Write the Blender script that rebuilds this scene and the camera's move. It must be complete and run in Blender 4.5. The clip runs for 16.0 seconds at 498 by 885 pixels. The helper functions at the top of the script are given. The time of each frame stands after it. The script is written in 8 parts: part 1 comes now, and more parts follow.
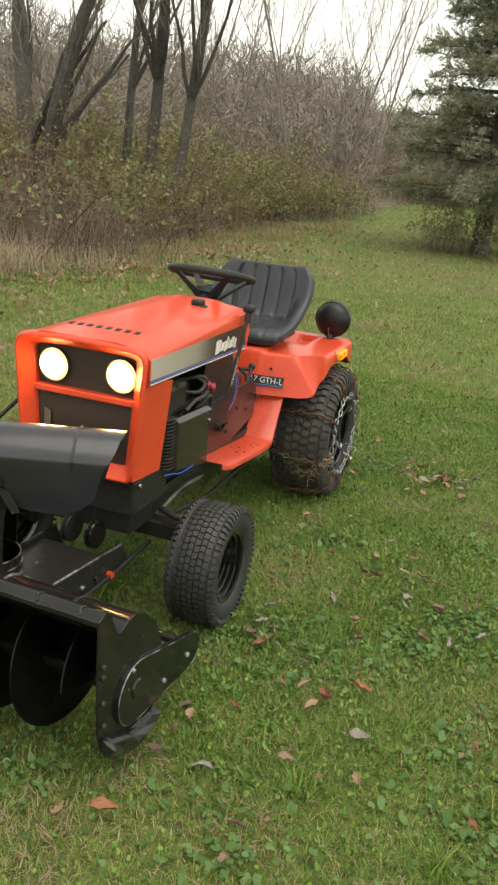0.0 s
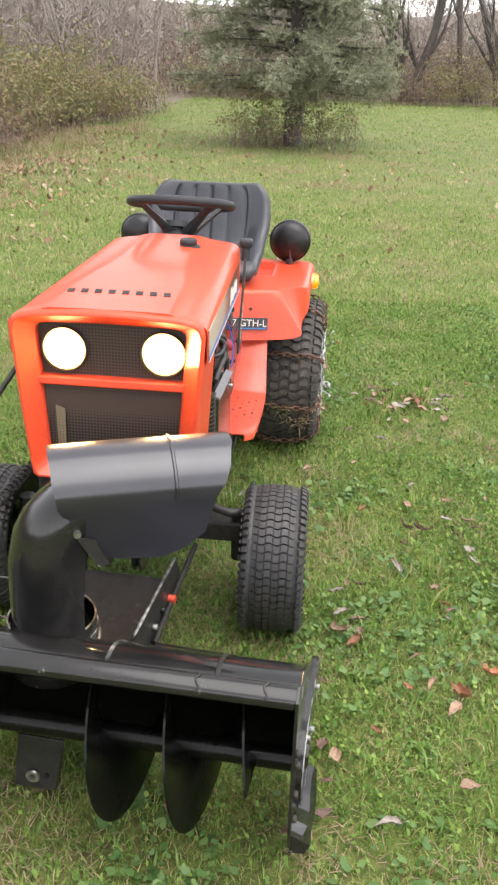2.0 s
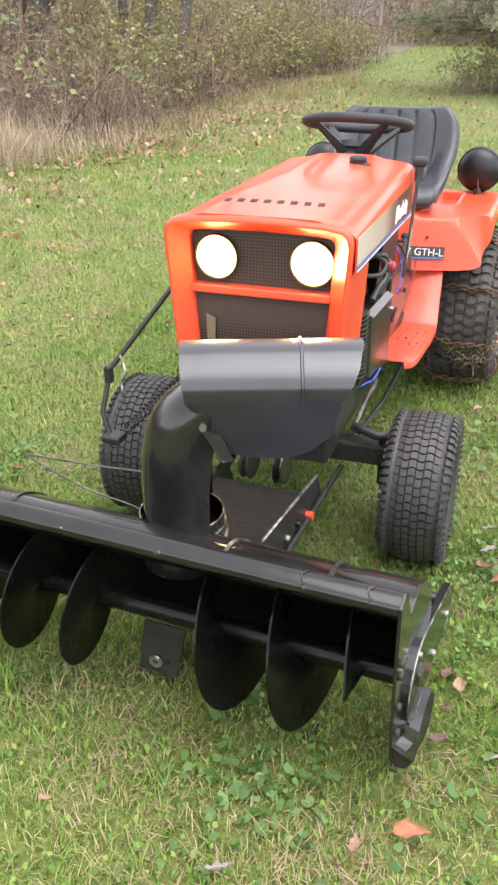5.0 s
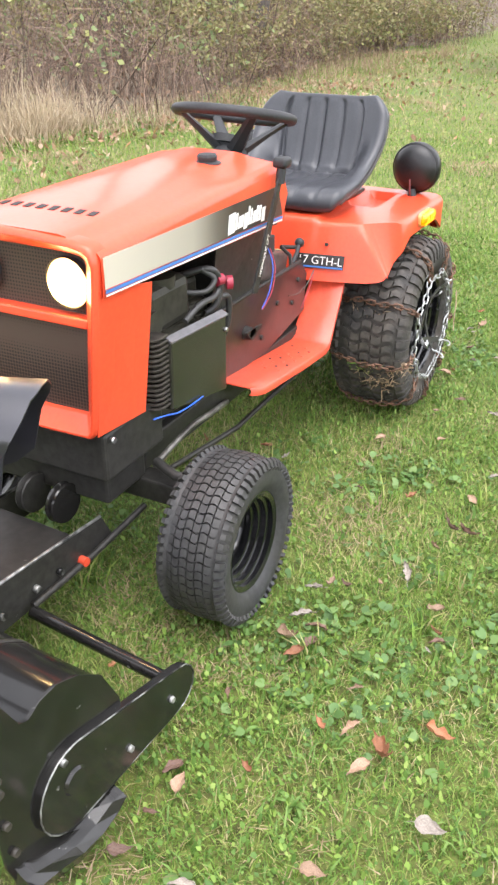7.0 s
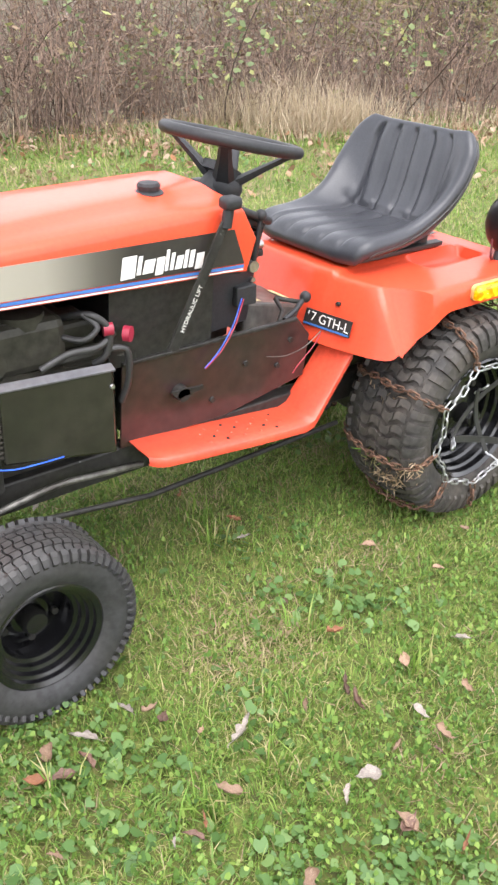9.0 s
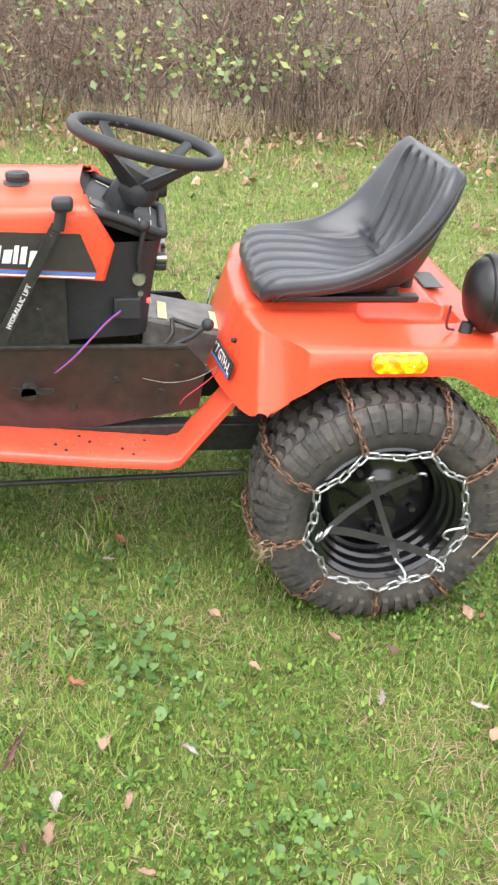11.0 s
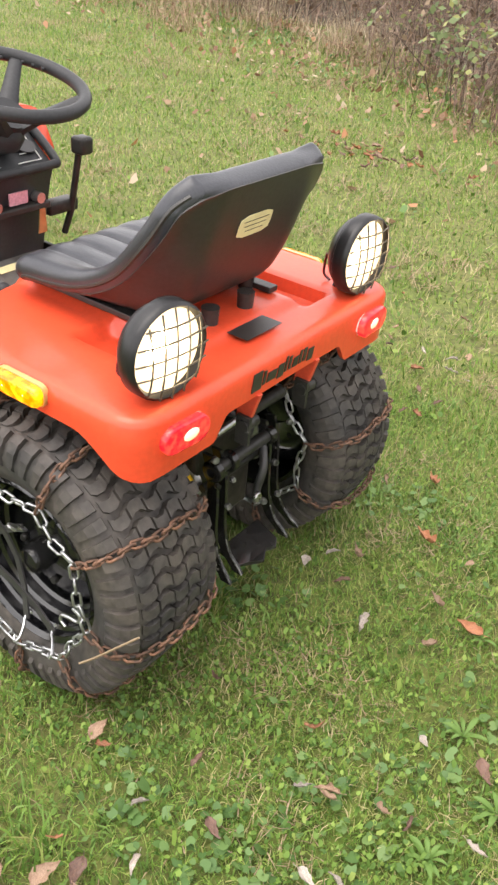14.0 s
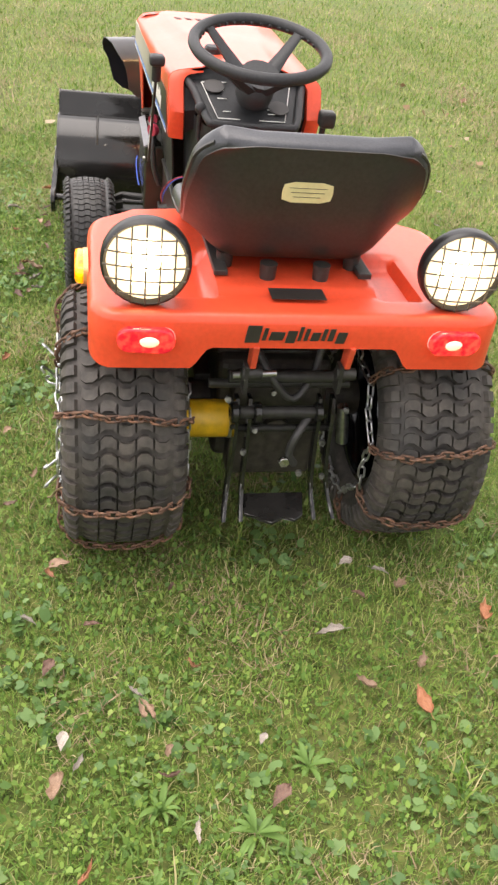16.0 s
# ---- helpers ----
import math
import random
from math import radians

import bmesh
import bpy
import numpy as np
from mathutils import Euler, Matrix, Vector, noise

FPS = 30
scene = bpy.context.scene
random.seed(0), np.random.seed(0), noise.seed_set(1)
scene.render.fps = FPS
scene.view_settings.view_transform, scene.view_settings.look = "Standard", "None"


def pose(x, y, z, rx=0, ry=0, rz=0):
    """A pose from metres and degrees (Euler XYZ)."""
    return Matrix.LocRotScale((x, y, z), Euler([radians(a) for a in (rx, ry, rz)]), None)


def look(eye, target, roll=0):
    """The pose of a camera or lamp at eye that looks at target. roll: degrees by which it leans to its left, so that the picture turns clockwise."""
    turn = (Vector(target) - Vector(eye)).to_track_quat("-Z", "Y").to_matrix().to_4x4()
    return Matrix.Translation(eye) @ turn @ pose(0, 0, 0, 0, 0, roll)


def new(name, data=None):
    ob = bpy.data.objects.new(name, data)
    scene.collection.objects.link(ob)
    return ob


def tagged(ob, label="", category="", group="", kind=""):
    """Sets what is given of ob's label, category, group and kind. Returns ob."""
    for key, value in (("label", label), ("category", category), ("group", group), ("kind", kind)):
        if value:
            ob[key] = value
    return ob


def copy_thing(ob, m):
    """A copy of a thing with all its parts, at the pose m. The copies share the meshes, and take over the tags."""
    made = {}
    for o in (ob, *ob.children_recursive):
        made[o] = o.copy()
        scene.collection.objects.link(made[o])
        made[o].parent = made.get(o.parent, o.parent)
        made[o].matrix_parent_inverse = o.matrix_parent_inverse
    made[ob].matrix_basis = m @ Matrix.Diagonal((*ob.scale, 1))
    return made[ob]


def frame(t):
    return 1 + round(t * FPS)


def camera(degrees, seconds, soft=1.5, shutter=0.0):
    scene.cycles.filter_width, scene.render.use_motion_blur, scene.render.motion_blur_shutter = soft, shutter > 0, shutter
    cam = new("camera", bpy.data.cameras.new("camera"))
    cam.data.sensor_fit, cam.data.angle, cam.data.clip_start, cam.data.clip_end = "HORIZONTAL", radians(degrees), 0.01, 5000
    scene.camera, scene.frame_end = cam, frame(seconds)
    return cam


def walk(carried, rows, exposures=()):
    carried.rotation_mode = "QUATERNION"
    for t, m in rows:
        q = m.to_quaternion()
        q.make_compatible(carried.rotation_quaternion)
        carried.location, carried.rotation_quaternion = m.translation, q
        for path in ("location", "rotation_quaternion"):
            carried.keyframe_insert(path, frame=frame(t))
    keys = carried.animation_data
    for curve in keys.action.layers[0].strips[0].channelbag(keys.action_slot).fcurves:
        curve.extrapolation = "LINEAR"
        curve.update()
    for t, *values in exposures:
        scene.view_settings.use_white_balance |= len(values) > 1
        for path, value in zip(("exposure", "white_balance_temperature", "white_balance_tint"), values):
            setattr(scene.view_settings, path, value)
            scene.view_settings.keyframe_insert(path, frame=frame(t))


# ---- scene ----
cam = camera(32.5, 16.0, 2.5)
PATH = [
    (0, (3.575, 1.328, 1.44), (1.797, 0.683, 0.792), 4.8),
    (0.5, (3.432, 1.08, 1.399), (1.669, 0.465, 0.682), 2.5),
    (1, (3.315, 0.881, 1.395), (1.569, 0.302, 0.61), 0.3),
    (1.5, (3.261, 0.668, 1.408), (1.456, 0.372, 0.6), 1.2),
    (2, (3.249, 0.508, 1.406), (1.436, 0.331, 0.581), 1.8),
    (2.5, (3.196, 0.463, 1.402), (1.386, 0.28, 0.57), 0.2),
    (3, (3.183, 0.468, 1.402), (1.38, 0.273, 0.559), -0.3),
    (3.5, (3.248, 0.45, 1.373), (1.462, 0.205, 0.507), 0.6),
    (3.7, (3.28, 0.441, 1.352), (1.507, 0.143, 0.477), 0.2),
    (5.8, (3.132, 0.875, 1.293), (1.511, 0.167, 0.361), -0.7),
    (6, (3.077, 0.927, 1.314), (1.461, 0.231, 0.363), -0.5),
    (6.5, (2.853, 1.065, 1.312), (1.241, 0.374, 0.351), 0.7),
    (7, (2.685, 1.203, 1.306), (1.135, 0.381, 0.346), -0.3),
    (7.5, (2.513, 1.418, 1.317), (1.167, 0.299, 0.351), -0.6),
    (8, (2.28, 1.544, 1.31), (0.997, 0.354, 0.341), 1.2),
    (8.2, (2.158, 1.572, 1.315), (0.871, 0.386, 0.347), 4.4),
    (8.5, (1.986, 1.622, 1.334), (0.744, 0.391, 0.364), 3.2),
    (8.7, (1.892, 1.653, 1.33), (0.709, 0.366, 0.357), 2.3),
    (10.8, (0.619, 1.936, 1.325), (0.318, 0.23, 0.326), 2.0),
    (11, (0.506, 1.956, 1.342), (0.266, 0.241, 0.34), 2.7),
    (11.5, (0.241, 1.875, 1.333), (0.076, 0.156, 0.323), 5.3),
    (11.7, (0.11, 1.795, 1.342), (-0.017, 0.084, 0.313), 7.5),
    (12, (-0.041, 1.721, 1.35), (-0.1, 0.003, 0.328), 6.5),
    (12.5, (-0.333, 1.662, 1.338), (0.006, -0.009, 0.293), 5.8),
    (13, (-0.594, 1.605, 1.357), (-0.011, 0.014, 0.294), 4.7),
    (13.3, (-0.74, 1.52, 1.343), (-0.124, -0.057, 0.278), 5.9),
    (13.4, (-0.776, 1.462, 1.335), (-0.136, -0.103, 0.266), 8.2),
    (13.5, (-0.82, 1.394, 1.349), (-0.151, -0.147, 0.264), 8.5),
    (14, (-1.001, 1.221, 1.343), (-0.075, -0.18, 0.257), 5.7),
    (14.5, (-1.265, 1.043, 1.354), (0.008, -0.047, 0.263), 7.5),
    (15, (-1.423, 0.846, 1.346), (-0.046, -0.098, 0.244), 7.7),
    (15.5, (-1.52, 0.63, 1.356), (-0.034, -0.089, 0.227), 8.6),
    (16, (-1.674, 0.433, 1.374), (-0.085, 0.043, 0.223), 7.4),
]
walk(cam, [(t, look(eye, target, roll)) for t, eye, target, roll in PATH],
     [(0.0, 1.02, 7300, 3), (0.5, 1.4, 7100, 6), (1.0, 1.84, 6750, 11), (2.5, 1.85, 6600, 13), (3.5, 1.88, 6600, 13), (6.5, 2.27, 6450, 13), (8.5, 2.2, 6450, 14), (11.0, 2.15, 6500, 11), (13.0, 2.05, 6700, 12), (14.0, 1.95, 6900, 14), (14.5, 1.9, 7000, 15), (16.0, 1.9, 7000, 15)])

# ---------------------------------------------------------------- light
world = bpy.data.worlds.new("overcast_sky")
scene.world = world
world.use_nodes = True
wn, wl = world.node_tree.nodes, world.node_tree.links
wn.clear()
sky = wn.new("ShaderNodeTexSky")
sky.sky_type = "NISHITA"
sky.sun_disc = False
sky.sun_elevation = radians(74)
sky.sun_rotation = radians(27)
sky.air_density, sky.dust_density, sky.ozone_density = 1.0, 1.0, 1.0
grey = wn.new("ShaderNodeHueSaturation")
grey.inputs["Saturation"].default_value = 0.12
back = wn.new("ShaderNodeBackground")
back.inputs["Strength"].default_value = 0.15
wout = wn.new("ShaderNodeOutputWorld")
wl.new(sky.outputs[0], grey.inputs["Color"])
wl.new(grey.outputs[0], back.inputs["Color"])
wl.new(back.outputs[0], wout.inputs["Surface"])

sun_data = bpy.data.lights.new("sun", "SUN")
sun_data.energy, sun_data.angle, sun_data.color = 0.8, radians(60), (1.0, 0.98, 0.95)
sun = new("sun", sun_data)
sun.matrix_world = look((1.5, 3, 12), (0, 0, 0))


# ---------------------------------------------------------------- materials
def material(name, colour, rough=0.5, metal=0.0, vary=0.25, grain=40.0, patch=4.0, bump=0.0, second=None, mix=0.5,
             coat=0.0, spec=0.5, random=0.0, island=False, chips=0.0):
    """A surface with colour variation at two scales and fine relief."""
    m = bpy.data.materials.new(name)
    m.use_nodes = True
    n, l = m.node_tree.nodes, m.node_tree.links
    b = n["Principled BSDF"]
    tc = n.new("ShaderNodeTexCoord")
    fine, wide = n.new("ShaderNodeTexNoise"), n.new("ShaderNodeTexNoise")
    fine.inputs["Scale"].default_value, wide.inputs["Scale"].default_value = grain, patch
    fine.inputs["Detail"].default_value, wide.inputs["Detail"].default_value = 6, 5
    l.new(tc.outputs["Object"], fine.inputs["Vector"])
    l.new(tc.outputs["Object"], wide.inputs["Vector"])
    ramp = n.new("ShaderNodeValToRGB")
    ramp.color_ramp.elements[0].position, ramp.color_ramp.elements[1].position = 0.5 - 0.3 * mix, 0.5 + 0.3 * mix
    two = second or [c * (1 - vary) for c in colour]
    ramp.color_ramp.elements[0].color, ramp.color_ramp.elements[1].color = (*two, 1), (*colour, 1)
    l.new(wide.outputs["Fac"], ramp.inputs["Fac"])
    hsv = n.new("ShaderNodeHueSaturation")
    mr = n.new("ShaderNodeMapRange")
    mr.inputs["From Min"].default_value, mr.inputs["From Max"].default_value = 0.3, 0.7
    mr.inputs["To Min"].default_value, mr.inputs["To Max"].default_value = 1 - vary, 1 + vary
    l.new(fine.outputs["Fac"], mr.inputs["Value"])
    value = mr.outputs["Result"]
    if random:
        if island:
            geo = n.new("ShaderNodeNewGeometry")
            rnd = geo.outputs["Random Per Island"]
        else:
            rnd = n.new("ShaderNodeObjectInfo").outputs["Random"]
        spread = n.new("ShaderNodeMapRange")
        spread.inputs["To Min"].default_value, spread.inputs["To Max"].default_value = 1 - random, 1 + random
        l.new(rnd, spread.inputs["Value"])
        mul = n.new("ShaderNodeMath")
        mul.operation = "MULTIPLY"
        l.new(value, mul.inputs[0])
        l.new(spread.outputs["Result"], mul.inputs[1])
        value = mul.outputs[0]
    l.new(value, hsv.inputs["Value"])
    l.new(ramp.outputs["Color"], hsv.inputs["Color"])
    colour_out = hsv.outputs["Color"]
    if chips:
        worn, cut, blend = n.new("ShaderNodeTexNoise"), n.new("ShaderNodeValToRGB"), n.new("ShaderNodeMix")
        worn.inputs["Scale"].default_value, worn.inputs["Detail"].default_value, worn.inputs["Roughness"].default_value = 24, 9, 0.68
        cut.color_ramp.elements[0].position, cut.color_ramp.elements[1].position = 0.70 - chips, 0.74 - chips
        blend.data_type = "RGBA"
        l.new(tc.outputs["Object"], worn.inputs["Vector"])
        l.new(worn.outputs["Fac"], cut.inputs["Fac"])
        l.new(cut.outputs["Color"], blend.inputs["Factor"])
        l.new(colour_out, blend.inputs[6])
        blend.inputs[7].default_value = (0.20, 0.195, 0.185, 1)
        colour_out = blend.outputs[2]
    l.new(colour_out, b.inputs["Base Color"])
    rr = n.new("ShaderNodeMapRange")
    rr.inputs["To Min"].default_value, rr.inputs["To Max"].default_value = max(rough - 0.12, 0.03), min(rough + 0.12, 1)
    l.new(wide.outputs["Fac"], rr.inputs["Value"])
    l.new(rr.outputs["Result"], b.inputs["Roughness"])
    b.inputs["Metallic"].default_value = metal
    b.inputs["Specular IOR Level"].default_value = spec
    b.inputs["Coat Weight"].default_value = coat
    b.inputs["Coat Roughness"].default_value = 0.12
    if bump:
        bp = n.new("ShaderNodeBump")
        bp.inputs["Strength"].default_value, bp.inputs["Distance"].default_value = bump, 0.004
        l.new(fine.outputs["Fac"], bp.inputs["Height"])
        l.new(bp.outputs["Normal"], b.inputs["Normal"])
    return m


def glowing(name, colour, strength, base=(0.8, 0.8, 0.8)):
    m = bpy.data.materials.new(name)
    m.use_nodes = True
    b = m.node_tree.nodes["Principled BSDF"]
    b.inputs["Base Color"].default_value = (*base, 1)
    b.inputs["Emission Color"].default_value = (*colour, 1)
    b.inputs["Emission Strength"].default_value = strength
    b.inputs["Roughness"].default_value = 0.2
    return m


def foliage(name, stops, wide=0.9, fine=0.35, rough=0.6, translucent=0.25, patch=0.7):
    """Leaves and blades: colour per piece along the stops, shifted by a broad patchiness of the ground."""
    m = bpy.data.materials.new(name)
    m.use_nodes = True
    n, l = m.node_tree.nodes, m.node_tree.links
    b = n["Principled BSDF"]
    geo = n.new("ShaderNodeNewGeometry")
    tc = n.new("ShaderNodeTexCoord")
    noise_node = n.new("ShaderNodeTexNoise")
    noise_node.inputs["Scale"].default_value, noise_node.inputs["Detail"].default_value = patch, 4
    l.new(tc.outputs["Object"], noise_node.inputs["Vector"])
    a = n.new("ShaderNodeMath")
    a.operation = "MULTIPLY_ADD"
    a.inputs[1].default_value, a.inputs[2].default_value = wide, 0.5 - 0.5 * wide - 0.5 * fine
    l.new(noise_node.outputs["Fac"], a.inputs[0])
    c = n.new("ShaderNodeMath")
    c.operation = "MULTIPLY_ADD"
    c.inputs[1].default_value = fine
    l.new(geo.outputs["Random Per Island"], c.inputs[0])
    l.new(a.outputs[0], c.inputs[2])
    ramp = n.new("ShaderNodeValToRGB")
    el = ramp.color_ramp.elements
    while len(el) < len(stops):
        el.new(0.5)
    for e, (p, col) in zip(el, stops):
        e.position, e.color = p, (*col, 1)
    l.new(c.outputs[0], ramp.inputs["Fac"])
    l.new(ramp.outputs["Color"], b.inputs["Base Color"])
    b.inputs["Roughness"].default_value = rough
    b.inputs["Specular IOR Level"].default_value = 0.35
    if translucent:
        out = n["Material Output"]
        tr, ms = n.new("ShaderNodeBsdfTranslucent"), n.new("ShaderNodeMixShader")
        ms.inputs[0].default_value = translucent
        l.new(ramp.outputs["Color"], tr.inputs["Color"])
        l.new(b.outputs[0], ms.inputs[1])
        l.new(tr.outputs[0], ms.inputs[2])
        l.new(ms.outputs[0], out.inputs["Surface"])
    return m


def mottled_glow(name, low, high, base, scale=55.0):
    """A lit moulded lens: glow between two colours in small facets."""
    m = bpy.data.materials.new(name)
    m.use_nodes = True
    n, l = m.node_tree.nodes, m.node_tree.links
    b = n["Principled BSDF"]
    tc, no, ramp = n.new("ShaderNodeTexCoord"), n.new("ShaderNodeTexNoise"), n.new("ShaderNodeValToRGB")
    no.inputs["Scale"].default_value, no.inputs["Detail"].default_value = scale, 2
    l.new(tc.outputs["Object"], no.inputs["Vector"])
    l.new(no.outputs["Fac"], ramp.inputs["Fac"])
    e = ramp.color_ramp.elements
    e[0].position, e[0].color, e[1].position, e[1].color = 0.42, (*low, 1), 0.66, (*high, 1)
    l.new(ramp.outputs["Color"], b.inputs["Emission Color"])
    b.inputs["Emission Strength"].default_value = 1.0
    b.inputs["Base Color"].default_value = (*base, 1)
    b.inputs["Roughness"].default_value = 0.15
    return m


ORANGE = material("orange_paint", (0.68, 0.069, 0.027), 0.38, vary=0.07, grain=90, patch=3, coat=0.32, bump=0.02, second=(0.64, 0.066, 0.026), spec=0.3)
ORANGE_OLD = material("worn_orange_paint", (0.64, 0.074, 0.032), 0.42, vary=0.14, grain=70, patch=6, coat=0.2, bump=0.04, second=(0.55, 0.062, 0.03))
# gloss and satin blacks raised a little for the lamps' veiling haze
BLACK = material("black_gloss_paint", (0.009, 0.009, 0.009), 0.15, vary=0.3, grain=16, patch=5, coat=0.22, bump=0.12, second=(0.016, 0.015, 0.014), spec=0.36, chips=0.04)
SATIN = material("satin_black_steel", (0.026, 0.025, 0.022), 0.40, vary=0.35, grain=60, patch=6, bump=0.08, second=(0.026, 0.025, 0.024), spec=0.25, chips=0.03)
# black chute paint; the violet tint paints in the sky's reflection
CHUTE = material("sky_tinted_chute_black", (0.023, 0.022, 0.031), 0.36, vary=0.2, grain=14, patch=4, coat=0.42, bump=0.08, second=(0.02, 0.02, 0.022))
# auger black, darkened below the housing paint for the shade in the drum
AUGER_BLACK = material("shade_darkened_auger_black", (0.0035, 0.004, 0.0035), 0.26, vary=0.4, grain=40, patch=7, bump=0.1, second=(0.006, 0.006, 0.005), spec=0.2, chips=0.02)
# grey of the shroud's top lip, much paler than the shroud
LIP = material("pale_grey_lip", (0.125, 0.12, 0.125), 0.4, vary=0.2, grain=60, patch=9, second=(0.11, 0.11, 0.12))
# iron and engine blacks carry a painted lift for flare haze
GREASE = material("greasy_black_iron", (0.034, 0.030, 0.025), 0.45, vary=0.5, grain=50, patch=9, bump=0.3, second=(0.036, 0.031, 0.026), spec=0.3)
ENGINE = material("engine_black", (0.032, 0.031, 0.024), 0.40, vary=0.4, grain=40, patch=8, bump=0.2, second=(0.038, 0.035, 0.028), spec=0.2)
# near-black that stands for the shade inside the auger drum
DRUM_SHADE = material("drum_shade_black", (0.005, 0.005, 0.004), 0.85, vary=0.4, grain=40, patch=7, bump=0.1, spec=0.05)
SHROUD = material("shroud_paint", (0.020, 0.020, 0.014), 0.24, vary=0.2, grain=20, patch=5, coat=0.3, bump=0.03, second=(0.028, 0.026, 0.020), spec=0.35)
# black frame paint with a reddish reflection mixed into its colour
RED_SHEEN_BLACK = material("red_sheen_frame_black", (0.040, 0.016, 0.015), 0.30, vary=0.35, grain=30, patch=5, coat=0.4, second=(0.020, 0.018, 0.018))
# black vinyl whose base is blued to paint the broad bluish sheen
VINYL = material("blue_sheen_vinyl", (0.026, 0.028, 0.034), 0.33, vary=0.15, grain=220, patch=4, bump=0.10, second=(0.038, 0.040, 0.047))
# both black plastics are lightened in the base for haze from the lamps
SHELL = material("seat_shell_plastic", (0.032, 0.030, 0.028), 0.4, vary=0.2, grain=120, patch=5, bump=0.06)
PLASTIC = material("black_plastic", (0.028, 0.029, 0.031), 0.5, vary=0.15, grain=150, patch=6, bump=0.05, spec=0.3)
# rubber lifted for haze as well; the rear one's second colour is dust
RUBBER = material("tyre_rubber", (0.036, 0.036, 0.037), 0.52, vary=0.3, grain=70, patch=7, bump=0.12, second=(0.040, 0.038, 0.036), spec=0.35)
RUBBER_REAR = material("dusty_hazed_tyre_rubber", (0.036, 0.034, 0.032), 0.68, vary=0.35, grain=60, patch=9, bump=0.18, second=(0.070, 0.060, 0.051), spec=0.4)
RIM = material("black_wheel_paint", (0.007, 0.007, 0.008), 0.14, vary=0.3, grain=60, patch=7, coat=0.5, spec=0.5)
WORN = material("worn_black_edge", (0.30, 0.30, 0.29), 0.4, metal=0.5, vary=0.3, grain=90, patch=26, second=(0.012, 0.012, 0.012), mix=0.3)
RUST = material("rusty_chain", (0.17, 0.085, 0.05), 0.75, metal=0.25, vary=0.4, grain=150, patch=25, bump=0.3, second=(0.09, 0.055, 0.04), random=0.35)
ZINC = material("zinc_chain", (0.44, 0.45, 0.46), 0.34, metal=0.9, vary=0.2, grain=120, patch=20, second=(0.42, 0.42, 0.42))
STEEL = material("bright_steel", (0.55, 0.55, 0.55), 0.3, metal=0.9, vary=0.2, grain=90, patch=15, second=(0.35, 0.34, 0.33))
DECK = material("chipped_deck_paint", (0.021, 0.020, 0.019), 0.34, vary=0.35, grain=40, patch=6, bump=0.1, second=(0.020, 0.019, 0.018), spec=0.35, chips=0.05)
LINK = material("dull_link_steel", (0.16, 0.155, 0.14), 0.45, metal=0.5, vary=0.3, grain=60, patch=14, second=(0.05, 0.045, 0.04))
FADE = material("fading_champagne_decal", (0.46, 0.42, 0.34), 0.35, vary=0.05, grain=60, patch=3)
_n, _l = FADE.node_tree.nodes, FADE.node_tree.links
_tc, _sp, _rp = _n.new("ShaderNodeTexCoord"), _n.new("ShaderNodeSeparateXYZ"), _n.new("ShaderNodeValToRGB")
_mr = _n.new("ShaderNodeMapRange")
_mr.inputs["From Min"].default_value, _mr.inputs["From Max"].default_value = 0.885, 1.40
_rp.color_ramp.elements[0].position, _rp.color_ramp.elements[0].color = 0.0, (0.030, 0.026, 0.024, 1)
_rp.color_ramp.elements[1].position, _rp.color_ramp.elements[1].color = 1.0, (0.45, 0.415, 0.345, 1)
_rp.color_ramp.elements.new(0.16).color = (0.10, 0.092, 0.078, 1)
_rp.color_ramp.elements.new(0.38).color = (0.30, 0.28, 0.235, 1)
_l.new(_tc.outputs["Object"], _sp.inputs[0])
_l.new(_sp.outputs["X"], _mr.inputs["Value"])
_l.new(_mr.outputs["Result"], _rp.inputs["Fac"])
_l.new(_rp.outputs["Color"], _n["Principled BSDF"].inputs["Base Color"])
DECAL = material("black_decal", (0.030, 0.026, 0.024), 0.35, vary=0.15, grain=60, patch=4)
BLUE = material("blue_decal", (0.055, 0.17, 0.46), 0.35, vary=0.1)
WHITE = material("white_decal", (0.78, 0.76, 0.72), 0.4, vary=0.05)
YELLOW = material("yellow_paint", (0.75, 0.45, 0.02), 0.4, vary=0.2, patch=12)
LABEL = material("pale_yellow_label", (0.72, 0.66, 0.36), 0.5, vary=0.1, patch=12)
LEAD = material("dark_red_lead", (0.10, 0.012, 0.015), 0.45, vary=0.15)
RED = material("red_plastic", (0.30, 0.02, 0.045), 0.4, vary=0.15)
RED_WIRE = material("red_wire", (0.36, 0.025, 0.05), 0.4, vary=0.1)
BLUE_WIRE = material("blue_wire", (0.03, 0.12, 0.65), 0.4, vary=0.1)
HOSE = material("black_hose", (0.035, 0.034, 0.034), 0.5, vary=0.2, patch=9)
BATTERY = material("dusty_tunnel_cover", (0.15, 0.145, 0.13), 0.35, vary=0.35, grain=30, patch=12, second=(0.06, 0.055, 0.05))
GRILLE_HOLE = material("radiator_dark", (0.006, 0.006, 0.006), 0.6, vary=0.3)
PINK = material("small_flag_sticker", (0.62, 0.30, 0.36), 0.5, vary=0.2, grain=200)
BRASS = material("brass_keyring", (0.55, 0.42, 0.20), 0.35, metal=0.8, vary=0.2)
BARK = material("tree_bark", (0.105, 0.092, 0.082), 0.9, vary=0.35, grain=25, patch=3, bump=0.5, second=(0.065, 0.056, 0.05))
